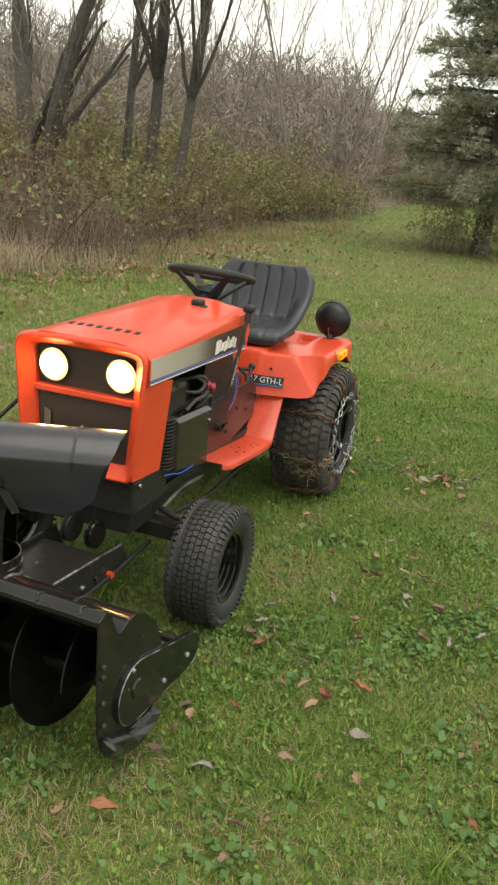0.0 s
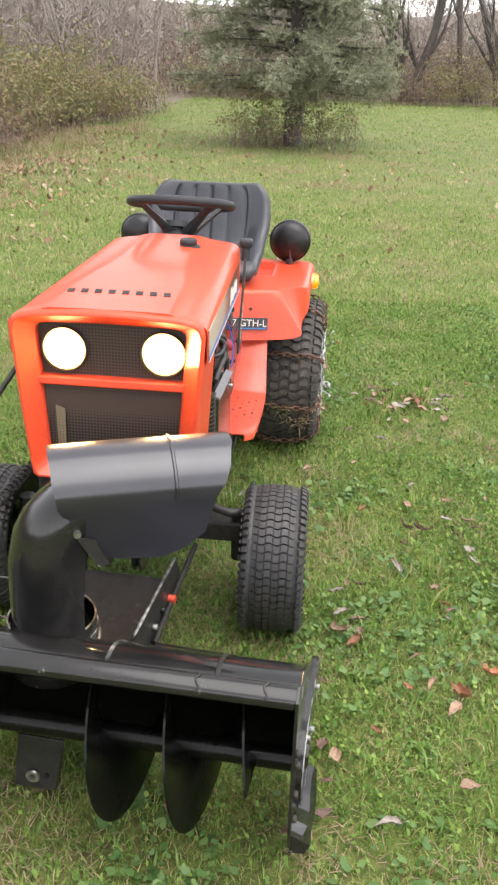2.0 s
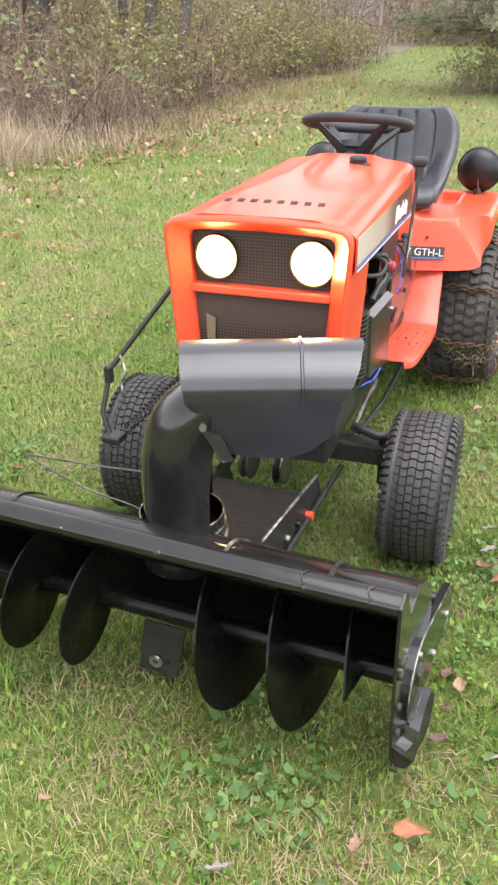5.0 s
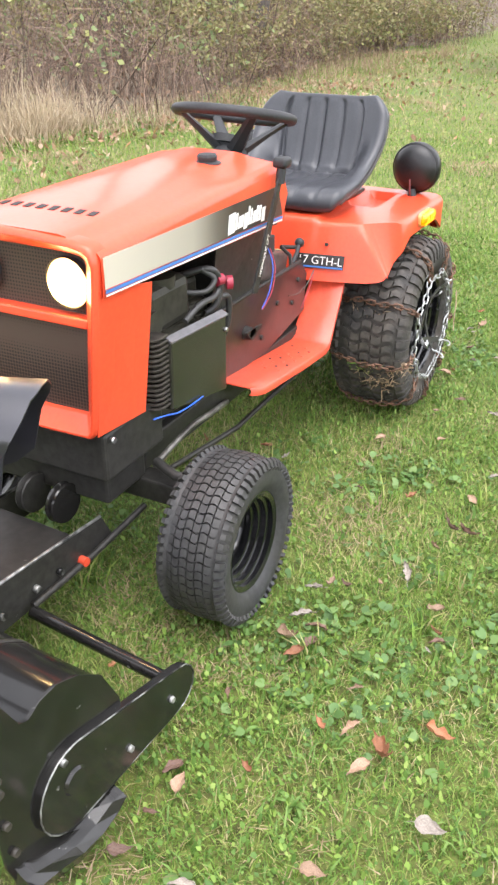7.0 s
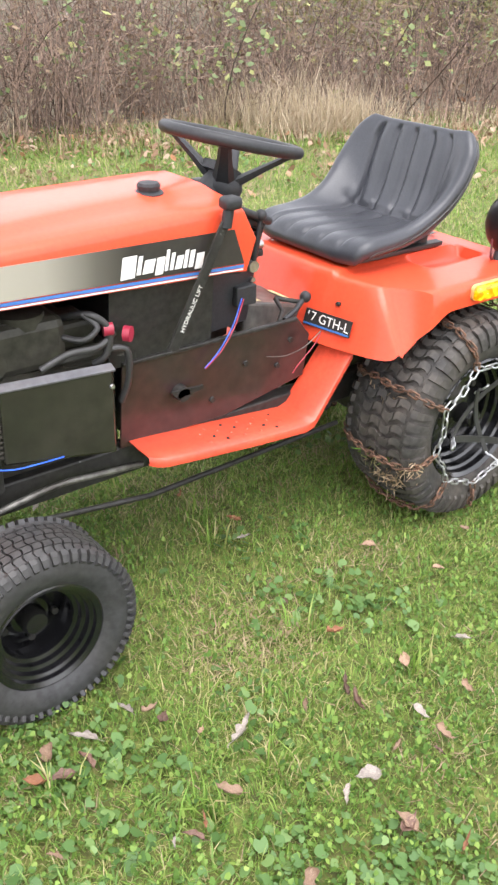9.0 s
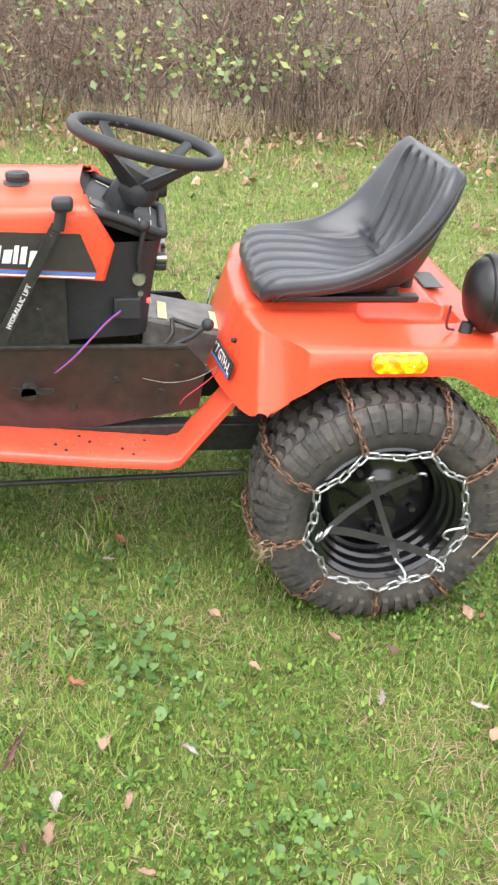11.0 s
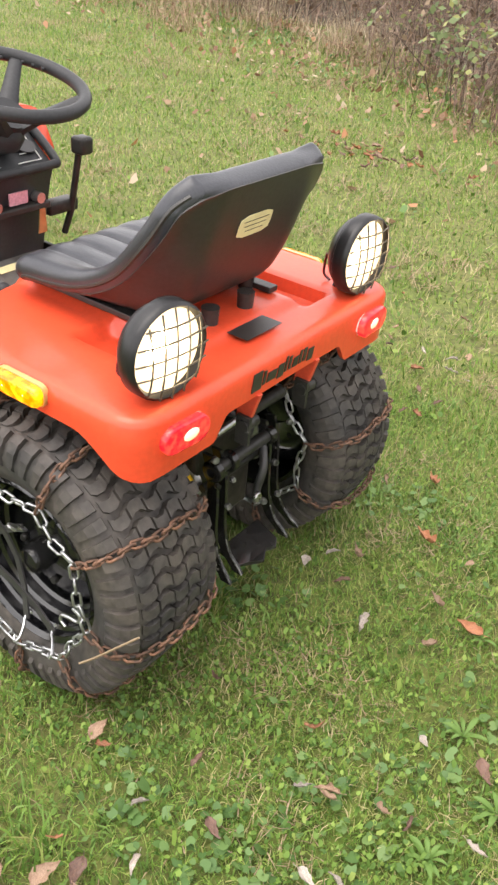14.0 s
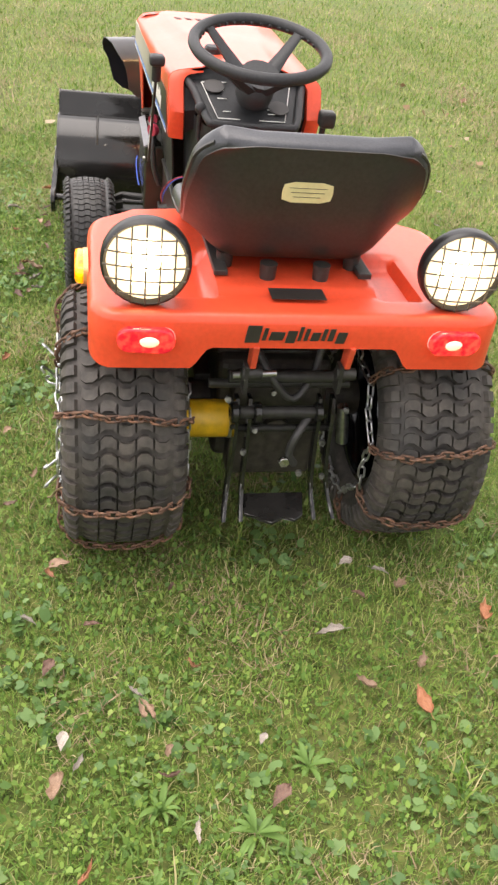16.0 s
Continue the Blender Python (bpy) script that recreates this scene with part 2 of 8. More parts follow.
STEM = material("bramble_stems", (0.205, 0.142, 0.106), 0.85, vary=0.3, grain=30, patch=1.2, second=(0.11, 0.072, 0.056), random=0.65, island=True)
SOIL = material("lawn_soil", (0.076, 0.112, 0.018), 0.95, vary=0.5, grain=40, patch=1.1, bump=0.6, second=(0.125, 0.118, 0.036), mix=0.9)
BRUSH = material("brush_floor", (0.13, 0.098, 0.07), 0.95, vary=0.35, grain=12, patch=0.4, bump=0.6, second=(0.095, 0.085, 0.05), mix=0.9)
HEADLAMP = glowing("headlamp_glow", (1.0, 0.66, 0.27), 26)
HEADLAMP_RIM = glowing("headlamp_rim_glow", (1.0, 0.56, 0.14), 1.3)
WORKLAMP = glowing("work_lamp_glow", (1.0, 0.80, 0.50), 14)
WORKLAMP_EDGE = glowing("work_lamp_edge_glow", (1.0, 0.78, 0.46), 0.5, (0.5, 0.45, 0.35))
WORKLAMP_RIM = glowing("work_lamp_rim_glow", (1.0, 0.76, 0.42), 0.6, (0.5, 0.45, 0.35))
AMBER = mottled_glow("amber_glow", (0.34, 0.065, 0.0), (0.85, 0.27, 0.005), (0.42, 0.10, 0.0))
AMBER_BASE = material("amber_lamp_base", (0.55, 0.33, 0.12), 0.3, vary=0.1, patch=12)
AMBER_HOT = glowing("amber_bulb_glow", (1.0, 0.55, 0.10), 2.4)
TAIL = mottled_glow("tail_lens_glow", (0.16, 0.003, 0.007), (0.48, 0.030, 0.018), (0.28, 0.006, 0.012), 70.0)
TAIL_HOT = glowing("tail_bulb_glow", (1.0, 0.16, 0.04), 0.6)
TAIL_CORE = glowing("tail_filament_glow", (1.0, 0.30, 0.08), 0.6)
LAMP_BLACK = material("lamp_black_plastic", (0.012, 0.012, 0.013), 0.38, vary=0.2, grain=120, patch=6, spec=0.4)
# guard wire paled to tan in its colour for the lamp's glare
GUARD = material("glare_paled_guard_wire", (0.10, 0.085, 0.065), 0.5, vary=0.2)
PILOT = glowing("pilot_glow", (1.0, 0.02, 0.02), 3, (0.5, 0.02, 0.02))

# perforated sheet of the grille: a dark plate with a close pattern of holes, its brown partly painted headlamp glow
PERF = bpy.data.materials.new("perforated_sheet")
PERF.use_nodes = True
_n, _l = PERF.node_tree.nodes, PERF.node_tree.links
_tc, _vor, _rp = _n.new("ShaderNodeTexCoord"), _n.new("ShaderNodeTexVoronoi"), _n.new("ShaderNodeValToRGB")
_vor.inputs["Scale"].default_value, _vor.inputs["Randomness"].default_value = 130, 0.0
_rp.color_ramp.elements[0].position, _rp.color_ramp.elements[0].color = 0.36, (0.004, 0.004, 0.004, 1)
_rp.color_ramp.elements[1].position, _rp.color_ramp.elements[1].color = 0.46, (0.060, 0.040, 0.031, 1)
_l.new(_tc.outputs["Object"], _vor.inputs["Vector"])
_l.new(_vor.outputs["Distance"], _rp.inputs["Fac"])
_l.new(_rp.outputs["Color"], _n["Principled BSDF"].inputs["Base Color"])
_n["Principled BSDF"].inputs["Roughness"].default_value = 0.45

# paler copy of the sheet: light through the torn mesh is painted in
LATTICE = PERF.copy()
LATTICE.name = "bare_perforated_sheet"
for _e, _c in zip([n for n in LATTICE.node_tree.nodes if n.type == "VALTORGB"][0].color_ramp.elements, ((0.012, 0.010, 0.008, 1), (0.17, 0.14, 0.09, 1))):
    _e.color = _c

GRASS = foliage("grass_blades", [(0.0, (0.072, 0.148, 0.022)), (0.36, (0.138, 0.250, 0.036)), (0.64, (0.222, 0.322, 0.064)), (0.84, (0.32, 0.31, 0.115)), (1.0, (0.46, 0.39, 0.22))], wide=1.1, fine=0.95, patch=2.4)
CLOVER = foliage("clover_leaves", [(0.0, (0.054, 0.116, 0.020)), (0.45, (0.100, 0.188, 0.032)), (0.85, (0.190, 0.290, 0.054)), (1.0, (0.27, 0.34, 0.09))], wide=0.3, fine=0.9)
IVY = foliage("ground_ivy_leaves", [(0.0, (0.062, 0.128, 0.034)), (0.5, (0.096, 0.180, 0.050)), (1.0, (0.165, 0.255, 0.082))], wide=0.3, fine=0.9, rough=0.5)
THATCH = foliage("dry_grass", [(0.0, (0.19, 0.135, 0.08)), (0.5, (0.31, 0.225, 0.14)), (1.0, (0.44, 0.34, 0.23))], wide=0.6, fine=0.6)
STRAW = foliage("pale_straw", [(0.0, (0.30, 0.235, 0.15)), (0.5, (0.43, 0.345, 0.235)), (1.0, (0.56, 0.47, 0.34))], wide=0.6, fine=0.8)
BUSHLEAF = foliage("shrub_leaves", [(0.0, (0.13, 0.155, 0.055)), (0.4, (0.205, 0.205, 0.082)), (0.7, (0.27, 0.23, 0.10)), (0.9, (0.28, 0.185, 0.105)), (1.0, (0.42, 0.37, 0.14))], wide=0.7, fine=0.7, patch=0.6)
DRYLEAF = foliage("withered_leaves", [(0.0, (0.075, 0.045, 0.03)), (0.5, (0.16, 0.10, 0.062)), (1.0, (0.30, 0.22, 0.145))], wide=0.4, fine=0.9)
GREENLEAF = foliage("bramble_leaves", [(0.0, (0.13, 0.18, 0.085)), (0.6, (0.215, 0.265, 0.115)), (1.0, (0.36, 0.35, 0.12))], wide=0.3, fine=0.9)
NEEDLE = foliage("pine_needles", [(0.0, (0.18, 0.195, 0.125)), (0.6, (0.275, 0.29, 0.19)), (1.0, (0.40, 0.40, 0.27))], wide=0.5, fine=0.8, translucent=0.1)
# twig colour paled to stand for haze over the distant woods
TWIG = material("haze_paled_twigs", (0.235, 0.200, 0.172), 0.9, vary=0.3, grain=20, patch=0.3, second=(0.22, 0.185, 0.16), random=0.2, island=True)
WEED = foliage("weed_leaves", [(0.0, (0.09, 0.17, 0.035)), (0.6, (0.14, 0.24, 0.055)), (1.0, (0.20, 0.30, 0.08))], wide=0.3, fine=0.7, patch=9)
LITTER = foliage("leaf_litter", [(0.0, (0.17, 0.085, 0.05)), (0.45, (0.29, 0.18, 0.11)), (0.75, (0.42, 0.33, 0.24)), (1.0, (0.40, 0.18, 0.09))], wide=0.2, fine=1.0)


def fallen_material(name, face, edge):
    m = material(name, face, 0.6, vary=0.25, grain=120, patch=30, bump=0.25, second=edge, random=0.25)
    return m


LEAF_ORANGE = fallen_material("orange_brown_leaf", (0.33, 0.135, 0.060), (0.22, 0.095, 0.05))
LEAF_TAN = fallen_material("tan_leaf", (0.31, 0.205, 0.135), (0.21, 0.13, 0.085))
LEAF_GREY = fallen_material("grey_leaf", (0.38, 0.335, 0.29), (0.24, 0.20, 0.17))
LEAF_DARK = fallen_material("dark_brown_leaf", (0.16, 0.09, 0.06), (0.09, 0.05, 0.04))


# ---------------------------------------------------------------- mesh tools
def smooth(bm, on=True):
    for f in bm.faces:
        f.smooth = on
    return bm


def link_bm(name, bm, mat):
    me = bpy.data.meshes.new(name)
    bmesh.ops.recalc_face_normals(bm, faces=bm.faces)
    for e in bm.edges:
        if len(e.link_faces) != 2 or e.calc_face_angle(0.0) > 0.80:
            e.smooth = False
    bm.to_mesh(me)
    bm.free()
    me.materials.append(mat)
    return new(name, me)


def part(name, bm, mat, parent, label=""):
    ob = link_bm(name, bm, mat)
    ob.parent = parent
    if label:
        ob["label"] = label
    return ob


def part_mesh(name, me, parent, label="", m=None):
    ob = new(name, me)
    ob.parent = parent
    if m is not None:
        ob.matrix_basis = m
    if label:
        ob["label"] = label
    return ob


def thing(name, label, category, place=(0, 0, 0), group="", kind=""):
    ob = new(name)
    ob.empty_display_size = 0.05
    ob.location = place
    return tagged(ob, label, category, group, kind)


def np_mesh(name, verts, faces, mat, smooth_faces=False):
    """A mesh from arrays: verts (n, 3), faces (m, k)."""
    me = bpy.data.meshes.new(name)
    verts, faces = np.asarray(verts, dtype=np.float32), np.asarray(faces, dtype=np.int32)
    k = faces.shape[1]
    me.vertices.add(len(verts))
    me.vertices.foreach_set("co", verts.ravel())
    me.loops.add(faces.size)
    me.loops.foreach_set("vertex_index", faces.ravel())
    me.polygons.add(len(faces))
    me.polygons.foreach_set("loop_start", np.arange(0, faces.size, k, dtype=np.int32))
    me.polygons.foreach_set("loop_total", np.full(len(faces), k, dtype=np.int32))
    me.update(calc_edges=True)
    if smooth_faces:
        me.polygons.foreach_set("use_smooth", np.ones(len(faces), dtype=bool))
    me.materials.append(mat)
    return me


def box(bm, x0, x1, y0, y1, z0, z1, bevel=0.004, seg=2, m=None):
    r = bmesh.ops.create_cube(bm, size=1)
    vs = r["verts"]
    for v in vs:
        v.co = Vector(((x0 + x1) / 2 + v.co.x * (x1 - x0), (y0 + y1) / 2 + v.co.y * (y1 - y0), (z0 + z1) / 2 + v.co.z * (z1 - z0)))
    if m is not None:
        bmesh.ops.transform(bm, matrix=m, verts=vs)
    if bevel:
        es = list({e for v in vs for e in v.link_edges})
        bmesh.ops.bevel(bm, geom=es, offset=bevel, segments=seg, affect="EDGES", profile=0.5)
    return bm


def rod(bm, p0, p1, r0, r1=None, seg=14, caps=True):
    """A straight round bar from p0 to p1."""
    p0, p1 = Vector(p0), Vector(p1)
    r1 = r0 if r1 is None else r1
    q = (p1 - p0).to_track_quat("Z", "Y")
    rings = []
    for p, r in ((p0, r0), (p1, r1)):
        rings.append([bm.verts.new(p + q @ Vector((r * math.cos(a), r * math.sin(a), 0))) for a in [2 * math.pi * i / seg for i in range(seg)]])
    for i in range(seg):
        f = bm.faces.new((rings[0][i], rings[0][(i + 1) % seg], rings[1][(i + 1) % seg], rings[1][i]))
        f.smooth = True
    if caps:
        bm.faces.new(rings[0][::-1])
        bm.faces.new(rings[1])
    return bm


def curve_points(pts, n=8, closed=False):
    """Catmull-Rom through the points."""
    pts = [Vector(p) for p in pts]
    out, k = [], len(pts)
    for i in range(k if closed else k - 1):
        if closed:
            a, b, c, d = pts[i - 1], pts[i], pts[(i + 1) % k], pts[(i + 2) % k]
        else:
            a, b, c, d = pts[max(i - 1, 0)], pts[i], pts[i + 1], pts[min(i + 2, k - 1)]
        for j in range(n):
            t = j / n
            out.append(0.5 * ((2 * b) + (c - a) * t + (2 * a - 5 * b + 4 * c - d) * t * t + (3 * b - a - 3 * c + d) * t ** 3))
    if not closed:
        out.append(pts[-1])
    return out


def tube(bm, pts, r, seg=8, closed=False, radii=None, caps=True):
    """A round tube along a polyline."""
    pts = [Vector(p) for p in pts]
    n = len(pts)
    rings, up = [], None
    for i, p in enumerate(pts):
        if closed:
            t = (pts[(i + 1) % n] - pts[i - 1]).normalized()
        else:
            t = (pts[min(i + 1, n - 1)] - pts[max(i - 1, 0)]).normalized()
        if up is None:
            up = t.orthogonal().normalized()
        up = (up - t * up.dot(t)).normalized()
        side = t.cross(up)
        rr = radii[i] if radii else r
        rings.append([bm.verts.new(p + rr * (math.cos(a) * up + math.sin(a) * side)) for a in [2 * math.pi * j / seg for j in range(seg)]])
    for i in range(n if closed else n - 1):
        a, b = rings[i], rings[(i + 1) % n]
        for j in range(seg):
            f = bm.faces.new((a[j], a[(j + 1) % seg], b[(j + 1) % seg], b[j]))
            f.smooth = True
    if not closed and caps:
        bm.faces.new(rings[0][::-1])
        bm.faces.new(rings[-1])
    return bm


def lathe(bm, profile, m, seg=40, closed=False, caps=False):
    """Turns (radius, height) pairs round the local z axis of m."""
    rings = [[bm.verts.new(m @ Vector((r * math.cos(a), r * math.sin(a), h))) for a in [2 * math.pi * j / seg for j in range(seg)]] for r, h in profile]
    k = len(rings)
    for i in range(k if closed else k - 1):
        a, b = rings[i], rings[(i + 1) % k]
        for j in range(seg):
            f = bm.faces.new((a[j], a[(j + 1) % seg], b[(j + 1) % seg], b[j]))
            f.smooth = True
    if caps:
        for ring in (rings[0], rings[-1]):
            if (ring[0].co - ring[seg // 2].co).length > 1e-5:
                bm.faces.new(ring)
    return bm


def loft(bm, sections, close_ring=False, cap=False):
    rows = [[bm.verts.new(Vector(p)) for p in s] for s in sections]
    for a, b in zip(rows, rows[1:]):
        n = len(a)
        for j in range(n if close_ring else n - 1):
            f = bm.faces.new((a[j], a[(j + 1) % n], b[(j + 1) % n], b[j]))
            f.smooth = True
    if cap:
        bm.faces.new(rows[0])
        bm.faces.new(rows[-1])
    return rows


def slab(bm, outline, normal, thick, bevel=0.0):
    """A flat plate: the outline (3D points in one plane) given a thickness along normal."""
    nrm = Vector(normal).normalized() * thick
    a = [bm.verts.new(Vector(p)) for p in outline]
    b = [bm.verts.new(Vector(p) + nrm) for p in outline]
    n = len(a)
    bm.faces.new(a[::-1])
    bm.faces.new(b)
    for i in range(n):
        bm.faces.new((a[i], a[(i + 1) % n], b[(i + 1) % n], b[i]))
    if bevel:
        es = [e for v in a + b for e in v.link_edges]
        bmesh.ops.bevel(bm, geom=list(set(es)), offset=bevel, segments=2, affect="EDGES", profile=0.5)
    return bm


def solidify(ob, t, offset=-1):
    s = ob.modifiers.new("thickness", "SOLIDIFY")
    s.thickness, s.offset = t, offset
    return ob


def bolt(name, p, axis, r, parent, mat=None, h=0.006):
    bm = bmesh.new()
    p, axis = Vector(p), Vector(axis).normalized()
    rod(bm, p - axis * 0.004, p + axis * h, r, r * 0.92, seg=6)
    return part(name, bm, mat or SATIN, parent)


X_AXIS = Matrix.Rotation(radians(90), 4, "Y")      # local z along +x
Y_AXIS = Matrix.Rotation(radians(-90), 4, "X")     # local z along +y

# ---------------------------------------------------------------- ground
def land(x, y):
    """Height of the ground: a level lawn, a bank behind the thicket, low hills far off."""
    x, y = np.asarray(x, dtype=float), np.asarray(y, dtype=float)
    edge = -5.6 - 0.06 * np.clip(x, -30, 10) * 0 + 0.35 * np.sin(x * 0.5)
    b = np.clip((edge - y) / 22.0, 0, 1)
    z = 3.2 * b * b * (3 - 2 * b)
    d = np.hypot(x, y)
    f = np.clip((d - 45) / 250.0, 0, 1)
    z = z + 22 * f * f * (3 - 2 * f) * (0.75 + 0.25 * np.sin(np.arctan2(y, x) * 5 + 1))
    return z - 0.036 + 0.006 * np.sin(x * 2.1 + 0.3) * np.sin(y * 1.7)


def axis_steps(near, far, step):
    a = list(np.arange(-near, near + 1e-6, step))
    s, v = step, near
    while v < far:
        s *= 1.25
        v += s
        a.append(v)
        a.insert(0, -v)
    return np.array(a)


gx = axis_steps(9, 1500, 0.25)
gX, gY = np.meshgrid(gx, gx, indexing="ij")
gv = np.stack([gX.ravel(), gY.ravel(), land(gX, gY).ravel()], 1)
gn = len(gx)
gi = (np.arange(gn - 1)[:, None] * gn + np.arange(gn - 1)[None, :]).ravel()
ground = new("ground", np_mesh("ground", gv, np.stack([gi, gi + gn, gi + gn + 1, gi + 1], 1), SOIL, True))
ground.data.materials.append(BRUSH)
cx_, cy_ = (gv[gi, 0] + gv[gi + gn + 1, 0]) / 2, (gv[gi, 1] + gv[gi + gn + 1, 1]) / 2
wild = (cy_ < np.interp(cx_, [-40, -18, -12, -8, -5, -3, -0.4, 1.5, 4, 10, 14], [-4.6, -4.2, -4.5, -4.0, -4.3, -5.1, -5.6, -6.1, -7.3, -8.6, -9.5]) - 0.5) | (cx_ < -30) | (cy_ > 26) | (cx_ > 40)
ground.data.polygons.foreach_set("material_index", wild.astype(np.int32))
tagged(ground, "uneven mown lawn soil rising to a bank behind the thicket", "lawn", kind="structure")

# ---------------------------------------------------------------- tractor
tractor = thing("garden_tractor", "orange garden tractor with black seat, lit lamps and chained tyres", "tractor", (0.010, 0.003, 0.007))


def step(a, b, t):
    t = min(max((t - a) / (b - a), 0), 1)
    return t * t * (3 - 2 * t)


# hood: top sheet and side bands, one pressed shell
def hood_half_width(x):
    return 0.196 + (x - 0.60) / (1.43 - 0.60) * 0.031


def hood_crown(x):
    return 0.884 - (x - 0.62) / (1.43 - 0.62) * 0.018


def hood_half(x, low):
    w, zt = hood_half_width(x), hood_crown(x)
    b = 0.16 * step(0.85, 1.25, x)         # the raised middle widens towards the front
    return [(w - 0.004, low), (w, zt - 0.10), (w + 0.001, zt - 0.036), (w - 0.002, zt - 0.028), (w - 0.008, zt - 0.021), (w - 0.020, zt - 0.0165),
            (w * (0.74 + 0.5 * b), zt - 0.011), (w * (0.58 + b), zt - 0.007), (w * (0.46 + 1.2 * b), zt + 0.001), (w * (0.38 + 1.2 * b), zt + 0.004), (w * 0.2, zt + 0.005), (0, zt + 0.005)]


def hood_section(x, low):
    half = hood_half(x, low)
    return [(x, y, z) for y, z in half] + [(x, -y, z) for y, z in half[-2::-1]]


def hood_top(x, y):
    top = hood_half(x, 0.75)[:4:-1]
    return float(np.interp(abs(y), [p[0] for p in top], [p[1] for p in top]))


bm = bmesh.new()
loft(bm, [hood_section(x, lo) for x, lo in ((1.428, 0.760), (1.40, 0.760), (1.30, 0.753), (1.20, 0.748), (1.10, 0.742), (1.0, 0.737), (0.9, 0.731), (0.8, 0.725), (0.70, 0.720), (0.64, 0.718))])
# swept-back rear edge with a chamfered corner
rear = []
for p in hood_section(0.60, 0.712):
    drop = (hood_crown(0.6) - p[2])
    rear.append((0.62 - 0.062 * min(drop / 0.085, 1) + max(drop - 0.10, 0) * 0.3, p[1], p[2]))
bm.verts.ensure_lookup_table()
last = [v for v in bm.verts if abs(v.co.x - 0.64) < 1e-5]
rv = [bm.verts.new(p) for p in rear]
for i in range(len(rv) - 1):
    f = bm.faces.new((last[i], last[i + 1], rv[i + 1], rv[i]))
    f.smooth = True
hood = part("hood", bm, ORANGE, tractor, "glossy orange steel hood with louvre slots")
solidify(hood, 0.003, 1)

# turned-in rear edges of the hood beside the dash cowl
for s in (1, -1):
    bm = bmesh.new()
    outer = [p for p in rear if p[1] * s > 0.13 and p[2] < 0.885]
    inner = [(x - 0.005, y - s * 0.034, z - 0.003) for x, y, z in outer]
    loft(bm, [outer, [(x - 0.004, y - s * 0.004, z - 0.001) for x, y, z in outer], inner, [(x + 0.012, y - s * 0.003, z) for x, y, z in inner]])
    solidify(part("hood_return", bm, ORANGE, hood), 0.003, 0)

# black cowl that closes the hood's rear end round the dash
bm = bmesh.new()
rows = loft(bm, [[(p[0], p[1] * 0.96, p[2] - 0.007) for p in hood_section(0.66, 0.720)], [(p[0] + 0.010, p[1] * 0.96, p[2] - 0.007) for p in rear]])
mid = bm.verts.new((0.585, 0.0, 0.80))
for a, b in zip(rows[1], rows[1][1:]):
    bm.faces.new((a, b, mid))
part("dash_cowl", bm, PLASTIC, tractor, "black plastic cowl behind the hood")

# louvre slots across the hood's front
for i in range(8):
    y = -0.124 + i * 0.0333
    bm = bmesh.new()
    slab(bm, [(x, y + d, hood_top(x, y + d) + 0.0032) for x, d in ((1.300, -0.006), (1.300, 0.011), (1.270, 0.006), (1.270, -0.011))], (0, 0, 1), 0.0012)
    part("louvre_slot", bm, GRILLE_HOLE, hood)

# side decals on both flanks: champagne fading to black, blue line, white line
for s in (1, -1):
    for nm, mat_, x0, x1, lo, hi in (("decal_light", FADE, 1.425, 0.885, 0.020, 0.080), ("decal_dark", DECAL, 0.885, 0.590, 0.020, 0.080),
                                     ("decal_blue_line", BLUE, 1.425, 0.592, 0.011, 0.0175), ("decal_white_line", WHITE, 1.425, 0.594, 0.0055, 0.0085)):
        bm = bmesh.new()
        n = 10
        for off in (0.0028, 0.0046):
            for i in range(n + 1):
                x = x0 + (x1 - x0) * i / n
                base = 0.758 - (1.43 - x) * 0.053
                y = s * (hood_half_width(x) + off + (0.001 if "line" in nm else 0))
                top = base + hi + ((1.43 - x) * 0.024 if hi > 0.05 else 0)
                for z in (base + lo, top):
                    bm.verts.new((x + (0.035 if (nm == "decal_dark" and i == n and z == top) else 0), y, z))
        bm.verts.ensure_lookup_table()
        vs = bm.verts
        k = 2 * (n + 1)
        for i in range(n):
            bm.faces.new((vs[k + 2 * i], vs[k + 2 * i + 1], vs[k + 2 * i + 3], vs[k + 2 * i + 2]))
            bm.faces.new((vs[2 * i], vs[2 * i + 2], vs[k + 2 * i + 2], vs[k + 2 * i]))
            bm.faces.new((vs[2 * i + 1], vs[k + 2 * i + 1], vs[k + 2 * i + 3], vs[2 * i + 3]))
        part(nm, bm, mat_, hood)
    # maker's mark, as slanted blocks
    xs = 0.915
    for i, (w, h) in enumerate(((0.034, 0.046), (0.010, 0.038), (0.026, 0.028), (0.020, 0.036), (0.008, 0.044), (0.009, 0.036), (0.017, 0.028), (0.009, 0.038), (0.012, 0.036), (0.020, 0.034))):
        base = 0.758 - (1.43 - xs) * 0.053 + 0.031 - (0.006 if i in (0, 3, 9) else 0)
        xa, xb = xs, xs - w
        if s < 0:
            xa, xb = 1.63 - xs, 1.63 - xs + w
        lean = 0.008 * s
        bm = bmesh.new()
        f0 = s * (hood_half_width(xa) + 0.0049)
        f1 = s * (hood_half_width(xb) + 0.0049)
        slab(bm, [(xa, f0, base), (xb, f1, base), (xb - lean, f1, base + h), (xa - lean, f0, base + h)], (0, s, 0), 0.001)
        part("mark_block", bm, WHITE, hood)
        xs -= w + 0.0045

# fuel cap on the hood, with a rubber collar
bm = bmesh.new()
capm = Matrix.Translation((0.753, 0.066, hood_crown(0.753) - 0.003))
lathe(bm, [(0.036, 0), (0.036, 0.007), (0.028, 0.011), (0.0, 0.011)], capm, 24)
collar = part("filler_collar", bm, PLASTIC, tractor)
bm = bmesh.new()
